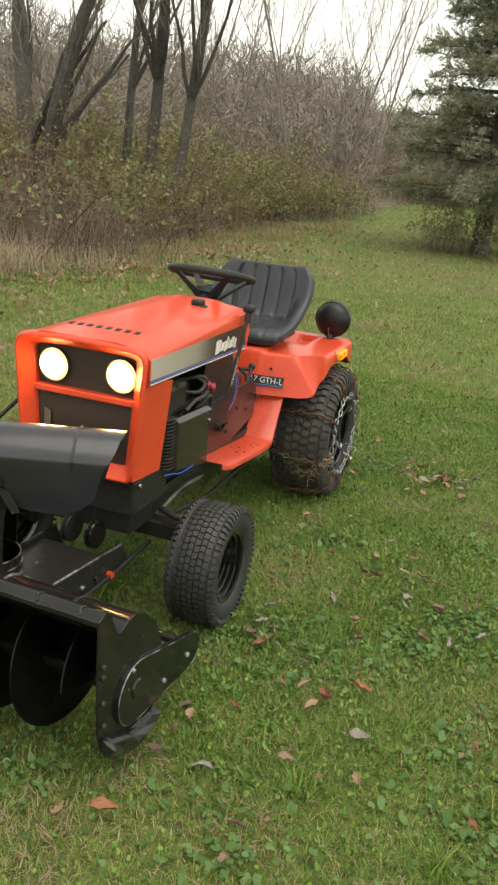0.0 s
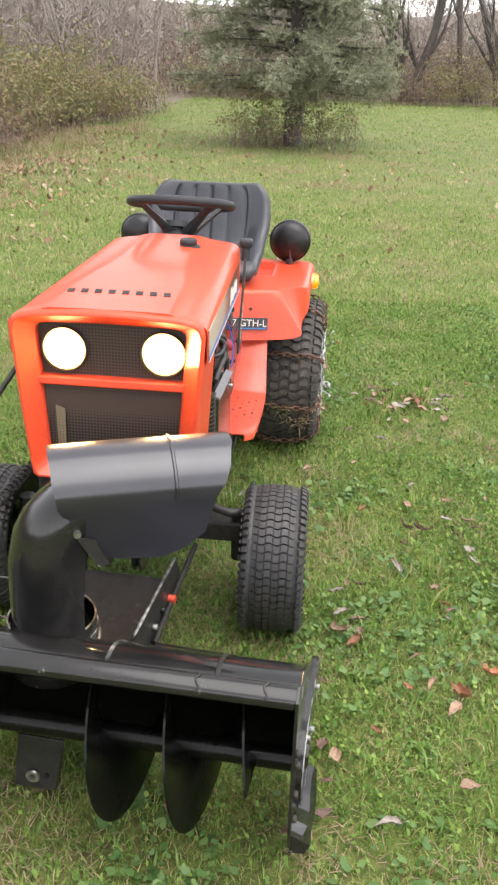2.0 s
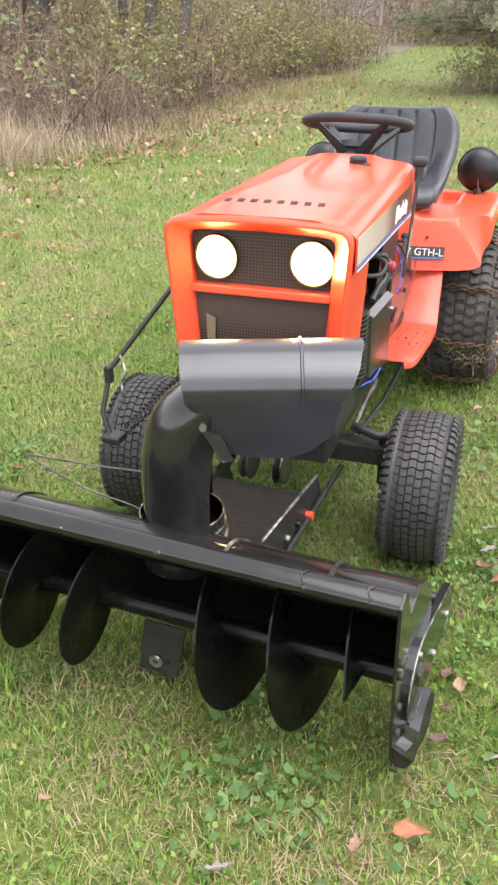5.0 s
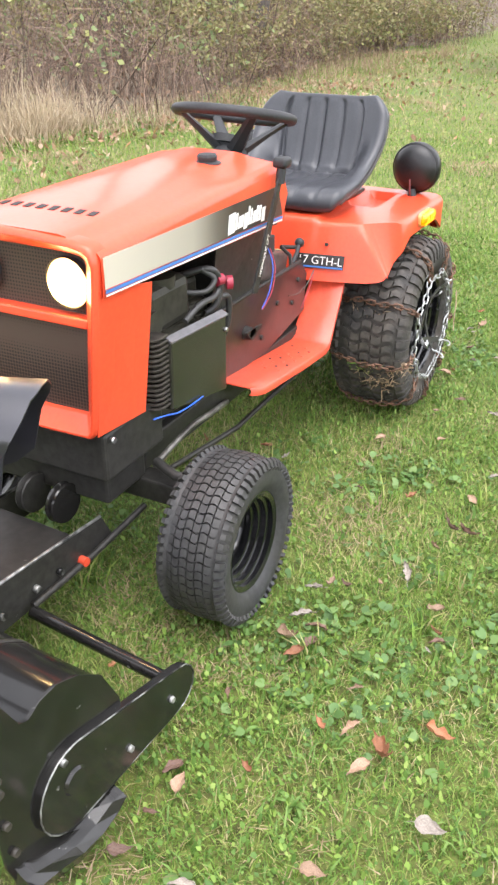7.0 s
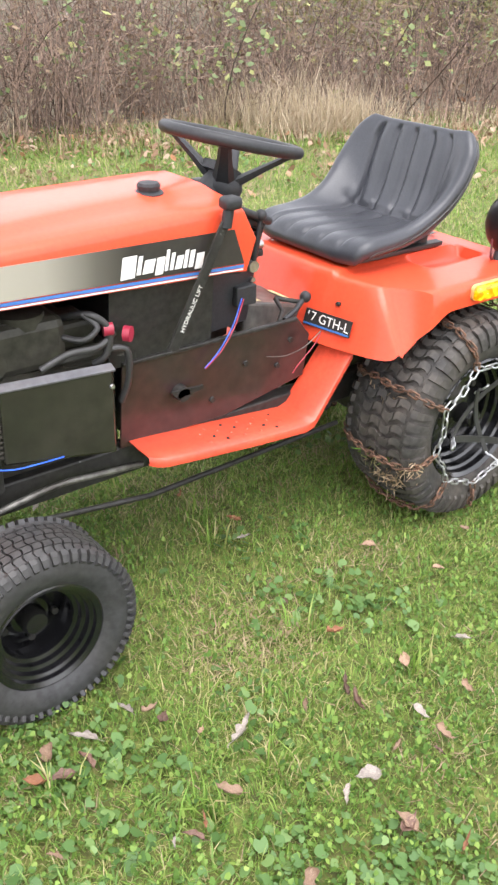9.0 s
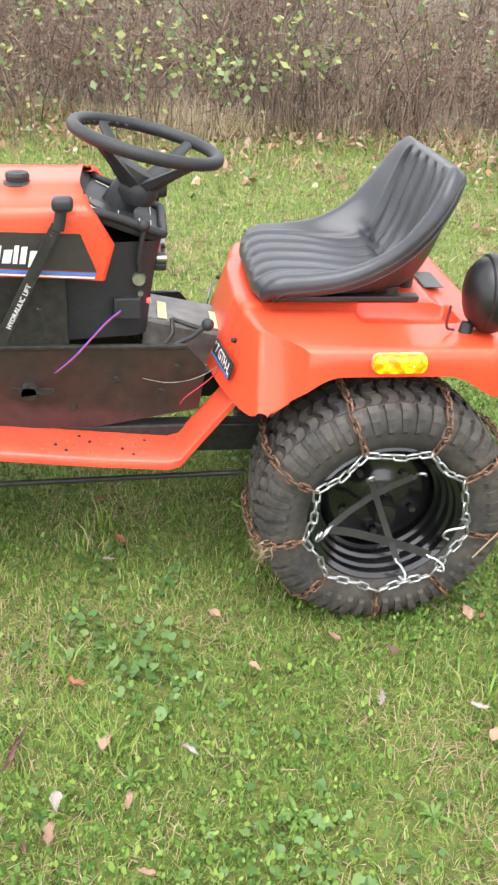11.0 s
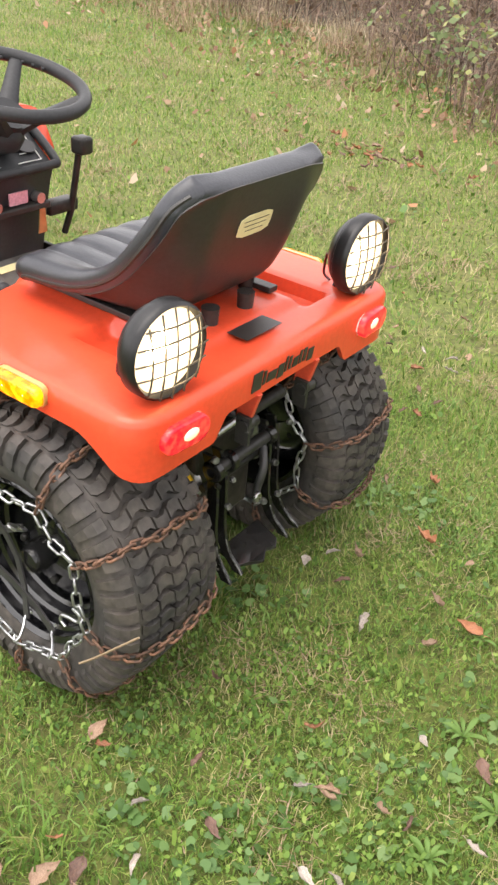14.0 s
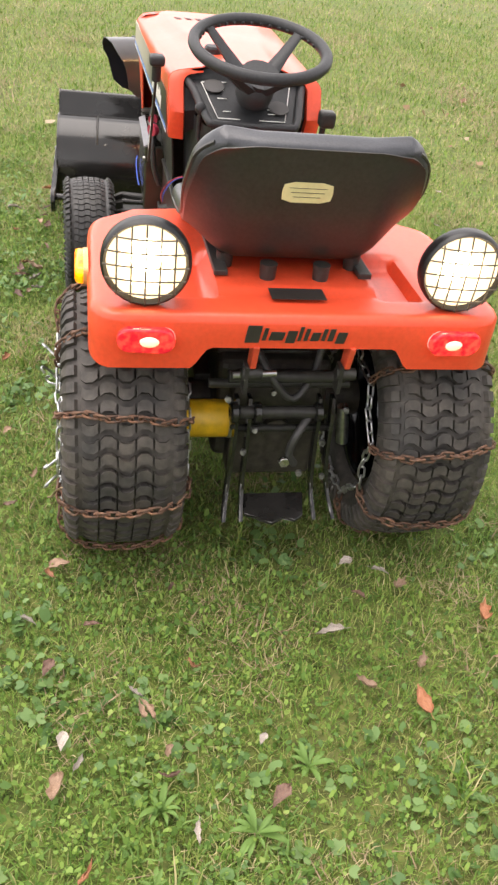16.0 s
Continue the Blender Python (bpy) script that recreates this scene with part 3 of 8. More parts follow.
lathe(bm, [(0.024, 0.008), (0.026, 0.022), (0.023, 0.028), (0.0, 0.030)], capm, 12)
for f in bm.faces:
    f.smooth = False
part("fuel_cap", bm, PLASTIC, tractor, "black ribbed fuel cap")

# grille shell: a pressed frame whose rim stands forward and whose faces slope back to the openings
RIM_HALF = [(0.0, 0.868), (0.08, 0.866), (0.17, 0.861), (0.205, 0.855), (0.219, 0.845), (0.226, 0.822), (0.2110, 0.64), (0.196, 0.49), (0.192, 0.466), (0.182, 0.455), (0.08, 0.453)]
OPEN_HALF = [(0.0, 0.834), (0.08, 0.833), (0.14, 0.831), (0.164, 0.828), (0.173, 0.822), (0.176, 0.812), (0.164, 0.64), (0.156, 0.52), (0.1545, 0.500), (0.148, 0.494), (0.07, 0.492)]


def both_sides(half):
    return half + [(0.0, half[-1][1])] + [(-y, z) for y, z in half[:0:-1]]


def front_x(z):
    return 1.438 + 0.012 * (0.86 - z) / 0.4


def shell_ring(depth, inset, lift=0.0):
    """The shell's outline drawn in towards the opening by a share, set back by a depth."""
    return [(front_x(z) - depth, y + (yo - y) * inset, z + (zo - z) * inset + (lift if z > 0.8 else 0.0)) for (y, z), (yo, zo) in zip(both_sides(RIM_HALF), both_sides(OPEN_HALF))]


bm = bmesh.new()
loft(bm, [shell_ring(0.040, 0.03, 0.006), shell_ring(0.008, 0.01, 0.006), shell_ring(-0.001, 0.02, 0.003), shell_ring(-0.006, 0.09), shell_ring(-0.006, 0.20), shell_ring(0.000, 0.29), shell_ring(0.028, 0.93), shell_ring(0.031, 0.99), shell_ring(0.052, 1.0)], True)
shell = part("grille_shell", bm, ORANGE, tractor, "orange front shell round the grille and headlamps")
bm = bmesh.new()
slab(bm, [(1.416, -0.176, 0.703), (1.416, 0.176, 0.703), (1.419, 0.172, 0.683), (1.419, -0.172, 0.683)], (-1, 0, 0), 0.03, 0.004)
part("cross_rail", bm, ORANGE, shell)
# flanks of the front shell, behind the uprights
for s in (1, -1):
    bm = bmesh.new()
    slab(bm, [(1.434, s * 0.2225, 0.775), (1.443, s * 0.1935, 0.458), (1.285, s * 0.205, 0.452), (1.250, s * 0.2195, 0.742)], (0, -s, 0), 0.004, 0.0012)
    part("side_panel", bm, ORANGE, shell)
# lamp panel, perforated grille and the dark space behind
bm = bmesh.new()
box(bm, 1.375, 1.390, -0.190, 0.190, 0.69, 0.838, 0.002)
lamp_panel = part("lamp_panel", bm, PERF, shell)
bm = bmesh.new()
slab(bm, [(1.402, -0.180, 0.69), (1.402, 0.180, 0.69), (1.410, 0.163, 0.48), (1.410, -0.163, 0.48)], (-1, 0, 0), 0.003)
part("perforated_grille", bm, PERF, shell, "dark perforated grille sheet")
bm = bmesh.new()
slab(bm, [(1.4115, -0.136, 0.520), (1.4115, -0.117, 0.519), (1.4105, -0.115, 0.622), (1.4105, -0.138, 0.630)], (1, 0, 0), 0.0015)
part("torn_grille_patch", bm, LATTICE, shell, "torn patch of grille mesh painted pale as lit")
for s in (1, -1):
    m = Matrix.Translation((1.390, s * 0.117 + 0.006, 0.768)) @ X_AXIS
    bm = bmesh.new()
    lathe(bm, [(0.0535, 0.0), (0.0545, 0.014), (0.0525, 0.017), (0.050, 0.012)], m, 32)
    lamp = part("headlamp", bm, PLASTIC, shell, "round lit headlamp")
    bm = bmesh.new()
    lathe(bm, [(0.050, 0.012), (0.044, 0.021), (0.028, 0.027), (0.0, 0.029)], m, 32)
    part("lens", bm, HEADLAMP, lamp, "glowing warm white lens")
    bm = bmesh.new()
    lathe(bm, [(0.0505, 0.0125), (0.0450, 0.0212), (0.0420, 0.0228), (0.0400, 0.0205)], m, 32)
    part("lens_rim", bm, HEADLAMP_RIM, lamp, "amber-tinted lens rim")
bolt("shell_bolt", (1.404, 0.199, 0.436), (0, 1, 0), 0.008, shell, STEEL)

# lower front box and frame rails
bm = bmesh.new()
box(bm, 1.20, 1.425, -0.192, 0.192, 0.335, 0.452, 0.008)
box(bm, 1.25, 1.40, -0.17, 0.17, 0.26, 0.34, 0.008)
front_frame = part("front_frame", bm, SATIN, tractor, "satin black front frame box")
for s in (1, -1):
    bm = bmesh.new()
    box(bm, 0.0, 1.25, s * 0.145 - 0.022, s * 0.145 + 0.022, 0.27, 0.345, 0.005)
    part("frame_rail", bm, SATIN, tractor)

# axle with pivots
bm = bmesh.new()
box(bm, 1.220, 1.280, -0.30, 0.30, 0.212, 0.268, 0.006)
for s in (1, -1):
    rod(bm, (1.250, s * 0.292, 0.150), (1.250, s * 0.292, 0.290), 0.022)
    rod(bm, (1.250, s * 0.292, 0.160), (1.250, s * 0.36, 0.158), 0.014)
part("front_axle", bm, SATIN, tractor)

# steering drag links along the left side
bm = bmesh.new()
tube(bm, curve_points([(1.262, 0.202, 0.300), (1.18, 0.201, 0.314), (1.08, 0.199, 0.323), (0.98, 0.195, 0.312), (0.86, 0.17, 0.285)], 6), 0.0075, 8)
part("drag_link", bm, LINK, tractor, "dull steel steering link rod")
bm = bmesh.new()
tube(bm, [(1.20, 0.205, 0.262), (0.86, 0.20, 0.212), (0.26, 0.20, 0.228)], 0.007, 8)
part("lift_rod", bm, SATIN, tractor)
bm = bmesh.new()
tube(bm, [(1.25, 0.20, 0.305), (1.28, 0.27, 0.30), (1.262, 0.30, 0.295)], 0.012, 8)
part("steering_arm", bm, SATIN, tractor)

# engine with shroud, finned cylinder, hoses
bm = bmesh.new()
slab(bm, [(1.206, 0.150, 0.422), (1.200, 0.150, 0.590), (0.948, 0.150, 0.574), (0.950, 0.150, 0.372)], (0, 1, 0), 0.074, 0.006)
shroud = part("engine_shroud", bm, SHROUD, tractor, "dark green-black engine side shroud")
bm = bmesh.new()
slab(bm, [(1.202, 0.227, 0.585), (0.946, 0.227, 0.569), (0.946, 0.208, 0.578), (1.200, 0.208, 0.594)], (0, 0.3, 1), 0.004)
part("shroud_lip", bm, LIP, shroud, "pale grey top lip strip")
bolt("shroud_bolt", (0.955, 0.224, 0.535), (0, 1, 0), 0.006, shroud, STEEL)
for i in range(15):
    bm = bmesh.new()
    z = 0.436 + i * 0.0118
    slab(bm, [(1.200, 0.10, z), (1.246, 0.10, z), (1.256, 0.190, z), (1.250, 0.209, z), (1.236, 0.218, z), (1.200, 0.218, z)], (0, 0, 1), 0.006, 0.0015)
    part("cooling_fin", bm, GREASE, shroud)
bm = bmesh.new()
box(bm, 0.90, 1.21, -0.16, 0.15, 0.34, 0.60, 0.02)
box(bm, 1.02, 1.20, 0.02, 0.17, 0.58, 0.69, 0.02)
rod(bm, (1.10, 0.12, 0.60), (1.10, 0.12, 0.70), 0.05)
box(bm, 0.94, 1.03, 0.03, 0.14, 0.60, 0.66, 0.012)
rod(bm, (1.19, 0.13, 0.62), (1.19, 0.18, 0.62), 0.03)
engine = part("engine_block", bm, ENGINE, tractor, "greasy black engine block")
for pts, r in (([(1.02, 0.10, 0.66), (0.98, 0.19, 0.69), (0.945, 0.205, 0.655), (0.95, 0.20, 0.60), (0.97, 0.18, 0.575)], 0.008),
               ([(1.10, 0.20, 0.600), (1.04, 0.205, 0.622), (0.97, 0.205, 0.622), (0.93, 0.20, 0.645)], 0.0075),
               ([(1.04, 0.15, 0.645), (1.0, 0.195, 0.64), (0.97, 0.205, 0.665), (0.99, 0.18, 0.69)], 0.007),
               ([(0.95, 0.20, 0.61), (0.905, 0.205, 0.60), (0.90, 0.20, 0.53), (0.91, 0.18, 0.47)], 0.008)):
    bm = bmesh.new()
    tube(bm, curve_points(pts, 6), r, 8)
    part("hose", bm, HOSE, engine, "black rubber hose")
for p, q, r in (((0.955, 0.20, 0.655), (0.935, 0.206, 0.655), 0.014), ((0.905, 0.20, 0.636), (0.895, 0.212, 0.636), 0.017)):
    bm = bmesh.new()
    rod(bm, p, q, r)
    part("red_terminal", bm, RED, engine, "red terminal cover")
bm = bmesh.new()
tube(bm, curve_points([(1.285, 0.224, 0.436), (1.24, 0.230, 0.428), (1.19, 0.230, 0.413), (1.13, 0.231, 0.409), (1.08, 0.229, 0.407)], 6), 0.0017, 6)
part("blue_wire", bm, BLUE_WIRE, engine, "blue wire hanging below the shroud")

# fire wall and side plates under the seat tunnel
for s in (1, -1):
    bm = bmesh.new()
    slab(bm, [(0.915, s * 0.172, 0.345), (0.90, s * 0.172, 0.545), (0.40, s * 0.172, 0.556), (0.355, s * 0.172, 0.50), (0.37, s * 0.172, 0.39), (0.62, s * 0.172, 0.345)], (0, -s, 0), 0.006, 0.0015)
    plate = part("frame_side_plate", bm, RED_SHEEN_BLACK, tractor, "glossy dark frame side plate")
    for x, z in ((0.754, 0.447), (0.56, 0.47), (0.46, 0.44), (0.66, 0.40), (0.42, 0.50)):
        bolt("plate_bolt", (x, s * 0.172, z), (0, s, 0), 0.008, plate)
    bm = bmesh.new()
    box(bm, 0.40, 0.90, s * 0.172 - 0.006, s * 0.172 + 0.006, 0.545, 0.556, 0.003)
    part("plate_flange", bm, SATIN, plate)
bm = bmesh.new()
rod(bm, (0.754, 0.172, 0.447), (0.754, 0.196, 0.447), 0.020, 0.017)
slab(bm, [(0.79, 0.190, 0.462), (0.70, 0.190, 0.458), (0.70, 0.190, 0.450), (0.77, 0.190, 0.44)], (0, 1, 0), 0.006)
part("pedal_pivot", bm, SATIN, tractor)
bm = bmesh.new()
slab(bm, [(0.66, 0.168, 0.545), (0.66, 0.180, 0.73), (0.93, 0.19, 0.735), (0.93, 0.168, 0.545)], (0, -1, 0), 0.005)
slab(bm, [(0.66, -0.168, 0.545), (0.66, -0.180, 0.73), (1.2, -0.19, 0.735), (1.2, -0.168, 0.36)], (0, 1, 0), 0.005)
box(bm, 0.86, 0.88, -0.17, 0.17, 0.35, 0.72, 0.004)
part("fire_wall", bm, SATIN, tractor)

# dash tower and cowl
bm = bmesh.new()
sec = []
for z, x0, x1, w in ((0.55, 0.49, 0.70, 0.105), (0.66, 0.475, 0.69, 0.110), (0.745, 0.460, 0.68, 0.114), (0.775, 0.452, 0.67, 0.116)):
    sec.append([(x0 + 0.02, w, z), (x1, w + 0.03, z), (x1, -w - 0.03, z), (x0 + 0.02, -w, z), (x0, -w + 0.02, z), (x0, w - 0.02, z)])
loft(bm, sec, True)
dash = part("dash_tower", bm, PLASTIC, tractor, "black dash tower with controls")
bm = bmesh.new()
slab(bm, [(0.452, 0.104, 0.782), (0.452, -0.104, 0.782), (0.640, -0.150, 0.862), (0.640, 0.150, 0.862)], (0.39, 0, -0.92), 0.02, 0.006)
panel = part("instrument_panel", bm, PLASTIC, dash, "sloping black instrument panel with worn white lines")
bm = bmesh.new()
tube(bm, curve_points([(0.448, 0.0, 0.786), (0.448, 0.090, 0.787), (0.460, 0.112, 0.793), (0.56, 0.137, 0.835), (0.645, 0.155, 0.856), (0.66, 0.10, 0.866), (0.662, 0.0, 0.868), (0.66, -0.10, 0.866),
                       (0.645, -0.155, 0.856), (0.56, -0.137, 0.835), (0.460, -0.112, 0.793), (0.448, -0.090, 0.787)], 6, True), 0.010, 8, True)
part("cowl_rim", bm, PLASTIC, dash)
bm = bmesh.new()
loft(bm, [[(0.662, y, 0.870 - 0.045 * (abs(y) / 0.16) ** 3) for y in np.linspace(-0.16, 0.16, 13)], [(0.625, y * 0.95, 0.858 - 0.045 * (abs(y) / 0.16) ** 3) for y in np.linspace(-0.16, 0.16, 13)],
          [(0.60, y * 0.9, 0.835) for y in np.linspace(-0.16, 0.16, 13)]])
part("cowl", bm, PLASTIC, dash)


def panel_point(x, y, up=0.003):
    k = (x - 0.452) / 0.188
    return (x - 0.39 * up, y, 0.782 + 0.08 * k + 0.92 * up)


for pts in ([(0.475, 0.085), (0.475, 0.03)], [(0.475, 0.085), (0.60, 0.115)], [(0.60, 0.115), (0.605, 0.05)], [(0.475, -0.085), (0.475, -0.02)], [(0.475, -0.085), (0.60, -0.115)],
            [(0.50, 0.07), (0.50, 0.05)], [(0.545, 0.08), (0.545, 0.055)], [(0.575, 0.09), (0.575, 0.06)], [(0.50, -0.07), (0.50, -0.045)], [(0.515, -0.07), (0.515, -0.045)]):
    bm = bmesh.new()
    tube(bm, [panel_point(*p) for p in pts], 0.0013, 5)
    part("panel_marking", bm, WHITE, panel)
for x, y in ((0.585, 0.085), (0.52, -0.075)):
    bm = bmesh.new()
    c = Vector(panel_point(x, y))
    rod(bm, c, c + Vector((-0.39, 0, 0.92)) * 0.004, 0.026, seg=24)
    part("gauge", bm, DECAL, panel, "scuffed round gauge")
# steering column and wheel
bm = bmesh.new()
rod(bm, (0.56, -0.012, 0.80), (0.505, -0.015, 0.880), 0.040, 0.034, 20)
rod(bm, (0.505, -0.015, 0.880), (0.495, -0.016, 0.898), 0.050, 0.050, 20)
column = part("steering_column", bm, PLASTIC, tractor)
WC, WN = Vector((0.4785, -0.005, 0.961)), Vector((-0.219, 0, 0.976)).normalized()
wq = WN.to_track_quat("Z", "Y").to_matrix().to_4x4()
wm = Matrix.Translation(WC) @ wq
ring = [wm @ Vector((0.1605 * math.cos(a), 0.1605 * math.sin(a), 0)) for a in np.linspace(0, math.tau, 48, endpoint=False)]
bm = bmesh.new()
tube(bm, ring, 0.0145, 10, True)
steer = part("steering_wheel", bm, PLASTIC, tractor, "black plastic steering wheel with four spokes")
fwd = wm.inverted().to_3x3() @ Vector((1, 0, 0))
base_ang = math.atan2(fwd.y, fwd.x)
for da in (48, 132, 228, 312):
    a = base_ang + radians(da)
    bm = bmesh.new()
    tip = wm @ Vector((0.158 * math.cos(a), 0.158 * math.sin(a), 0.0))
    mid = wm @ Vector((0.095 * math.cos(a), 0.095 * math.sin(a), -0.045))
    root = wm @ Vector((0.024 * math.cos(a), 0.024 * math.sin(a), -0.098))
    side = (wq.to_3x3() @ Vector((-math.sin(a), math.cos(a), 0)))
    up = WN
    secs = []
    for p, w, h in ((root, 0.028, 0.016), (mid, 0.018, 0.010), (tip, 0.013, 0.008)):
        secs.append([p + side * w + up * h * 0.3, p + side * w * 0.6 + up * h, p - side * w * 0.6 + up * h, p - side * w + up * h * 0.3, p - side * w * 0.6 - up * h, p + side * w * 0.6 - up * h])
    loft(bm, secs, True, True)
    part("spoke", bm, PLASTIC, steer)
bm = bmesh.new()
lathe(bm, [(0.0, -0.080), (0.034, -0.083), (0.044, -0.092), (0.048, -0.112), (0.040, -0.135)], wm, 24)
part("wheel_hub", bm, PLASTIC, steer)
for i in range(40):
    a = math.tau * i / 40
    if math.cos(a - base_ang) > 0.25:
        bm = bmesh.new()
        c = wm @ Vector((0.149 * math.cos(a), 0.149 * math.sin(a), -0.004))
        bmesh.ops.create_icosphere(bm, subdivisions=1, radius=0.0065, matrix=Matrix.Translation(c))
        part("grip_bump", smooth(bm), PLASTIC, steer)

# levers: hydraulic lift on the left, a pedal lever on the right, throttle on the dash side
bm = bmesh.new()
slab(bm, [(0.815, 0.222, 0.585), (0.790, 0.222, 0.575), (0.652, 0.222, 0.835), (0.672, 0.222, 0.845)], (0, 1, 0), 0.006, 0.001)
lift = part("hydraulic_lift_lever", bm, SATIN, tractor, "flat black lever lettered along its length")
bm = bmesh.new()
box(bm, 0.628, 0.670, 0.205, 0.245, 0.868, 0.895, 0.009, 3)
rod(bm, (0.660, 0.225, 0.830), (0.652, 0.225, 0.872), 0.012)
part("lever_knob", smooth(bm), PLASTIC, lift)
bm = bmesh.new()
tube(bm, [(0.430, 0.120, 0.595), (0.36, 0.142, 0.578)], 0.006, 8)
tube(bm, [(0.455, 0.165, 0.545), (0.430, 0.150, 0.572), (0.430, 0.120, 0.595)], 0.006, 8)
shift = part("range_lever", bm, SATIN, tractor, "black control lever beside the tunnel")
bm = bmesh.new()
tube(bm, [(0.425, 0.155, 0.548), (0.385, 0.150, 0.565), (0.352, 0.143, 0.590)], 0.007, 8)
bmesh.ops.create_uvsphere(bm, u_segments=14, v_segments=10, radius=0.015, matrix=Matrix.Translation((0.350, 0.143, 0.590)))
part("lever_knob", smooth(bm), PLASTIC, shift)
bm = bmesh.new()
tube(bm, [(0.50, 0.118, 0.700), (0.502, 0.128, 0.74), (0.490, 0.128, 0.80)], 0.006, 8)
bmesh.ops.create_uvsphere(bm, u_segments=14, v_segments=10, radius=0.014, matrix=Matrix.Translation((0.489, 0.128, 0.812)))
part("throttle_lever", smooth(bm), PLASTIC, dash, "black throttle lever with ball knob")
bm = bmesh.new()
rod(bm, (0.503, 0.108, 0.690), (0.503, 0.126, 0.690), 0.016, 0.014)
part("choke_knob", bm, STEEL, dash)
bm = bmesh.new()
rod(bm, (0.50, 0.11, 0.655), (0.50, 0.120, 0.655), 0.006)
part("switch_stud", bm, STEEL, dash)
bm = bmesh.new()
tube(bm, [(0.50, -0.17, 0.60), (0.485, -0.180, 0.66), (0.455, -0.18, 0.80)], 0.008, 8)
box(bm, 0.43, 0.47, -0.205, -0.165, 0.795, 0.835, 0.009, 3)
box(bm, 0.48, 0.52, -0.20, -0.11, 0.655, 0.685, 0.006)
part("pedal_lever", smooth(bm), SATIN, tractor, "black upright lever beside the dash")
# key plate, flag sticker, keys, pilot light, wires
bm = bmesh.new()
box(bm, 0.440, 0.470, -0.078, 0.082, 0.695, 0.712, 0.004)
kp = part("key_plate", bm, SATIN, dash)
for y in (0.07, -0.05):
    bm = bmesh.new()
    rod(bm, (0.462, y, 0.722), (0.440, y, 0.722), 0.012)
    part("key_switch", bm, STEEL, kp)
bm = bmesh.new()
box(bm, 0.452, 0.457, -0.022, 0.028, 0.715, 0.742, 0.0)
part("flag_sticker", bm, PINK, kp, "small pale pink flag sticker")
bm = bmesh.new()
slab(bm, [(0.435, -0.055, 0.70), (0.435, -0.040, 0.70), (0.437, -0.036, 0.645), (0.437, -0.06, 0.645)], (1, 0, 0), 0.003)
part("key_tag", bm, BRASS, kp, "brass key tag")
bm = bmesh.new()
rod(bm, (0.486, 0.092, 0.63), (0.478, 0.092, 0.63), 0.006)
part("pilot_light", bm, PILOT, dash, "small red pilot light")
bm = bmesh.new()
box(bm, 0.50, 0.56, 0.108, 0.135, 0.60, 0.65, 0.004)
sw = part("wire_connector", bm, PLASTIC, dash, "open wire connector")
for dy, mt, nm in ((0.007, RED_WIRE, "red_wire"), (0.0, BLUE_WIRE, "blue_wire")):
    bm = bmesh.new()
    tube(bm, curve_points([(0.545, 0.134 + dy, 0.622), (0.575, 0.160 + dy, 0.606), (0.605, 0.180 + dy, 0.580), (0.650, 0.192 + dy, 0.535), (0.692, 0.190 + dy * 0.4, 0.497)], 6), 0.0016, 6)
    part(nm, bm, mt, sw)
bm = bmesh.new()
tube(bm, curve_points([(0.50, 0.180, 0.475), (0.44, 0.184, 0.465), (0.38, 0.184, 0.475), (0.325, 0.182, 0.505)], 6), 0.0014, 5)
part("loose_wire", bm, LINK, sw)
bm = bmesh.new()
tube(bm, curve_points([(0.31, 0.178, 0.53), (0.34, 0.184, 0.48), (0.40, 0.186, 0.43), (0.415, 0.184, 0.41)], 6), 0.0014, 5)
part("red_wire", bm, RED_WIRE, sw)
# centre tunnel between dash and seat
bm = bmesh.new()
slab(bm, [(0.50, 0.085, 0.588), (0.50, -0.085, 0.588), (0.30, -0.095, 0.545), (0.30, 0.095, 0.545)], (0, 0, -1), 0.09, 0.008)
tunnel = part("tunnel_cover", bm, BATTERY, tractor, "dusty dark centre tunnel with worn decals")
for x0, x1 in ((0.462, 0.44), (0.335, 0.312)):
    bm = bmesh.new()
    zz = lambda x: 0.545 + (x - 0.30) * 0.215 + 0.0015
    slab(bm, [(x0, 0.075, zz(x0)), (x0, -0.03, zz(x0)), (x1, -0.03, zz(x1)), (x1, 0.075, zz(x1))], (0, 0, 1), 0.0012)
    part("warning_label", bm, LABEL, tunnel, "worn yellow warning label")

# footrests
for s in (1, -1):
    bm = bmesh.new()
    prof = [(0.893, 0.353, 0.165, 0.262), (0.880, 0.352, 0.165, 0.276), (0.862, 0.351, 0.165, 0.286), (0.80, 0.346, 0.165, 0.290), (0.60, 0.325, 0.16, 0.290), (0.445, 0.310, 0.16, 0.285), (0.418, 0.318, 0.16, 0.284), (0.36, 0.388, 0.16, 0.278), (0.292, 0.470, 0.16, 0.272)]
    rows = []
    for x, z, y0, y1 in prof:
        rows.append([(x, s * y0, z + 0.006), (x, s * (y0 + (y1 - y0) * 0.5), z + 0.004), (x, s * (y1 - 0.004), z + 0.004), (x, s * y1, z), (x, s * y1, z - 0.018), (x, s * (y1 - 0.006), z - 0.018)])
    loft(bm, rows)
    foot = part("footrest", bm, ORANGE_OLD, tractor, "worn orange footrest with raised grip dimples")
    solidify(foot, 0.003)
    for i in range(5):
        for j in range(4):
            x, y = 0.50 + i * 0.05 + (j % 2) * 0.025, 0.195 + j * 0.022
            z = 0.346 + (x - 0.80) * 0.105 + 0.0052
            bm = bmesh.new()
            rod(bm, (x, s * y, z - 0.003), (x, s * y, z + 0.0022), 0.0055, 0.003, 7)
            part("grip_dimple", bm, ORANGE_OLD if (i + j) % 3 else GRILLE_HOLE, foot)

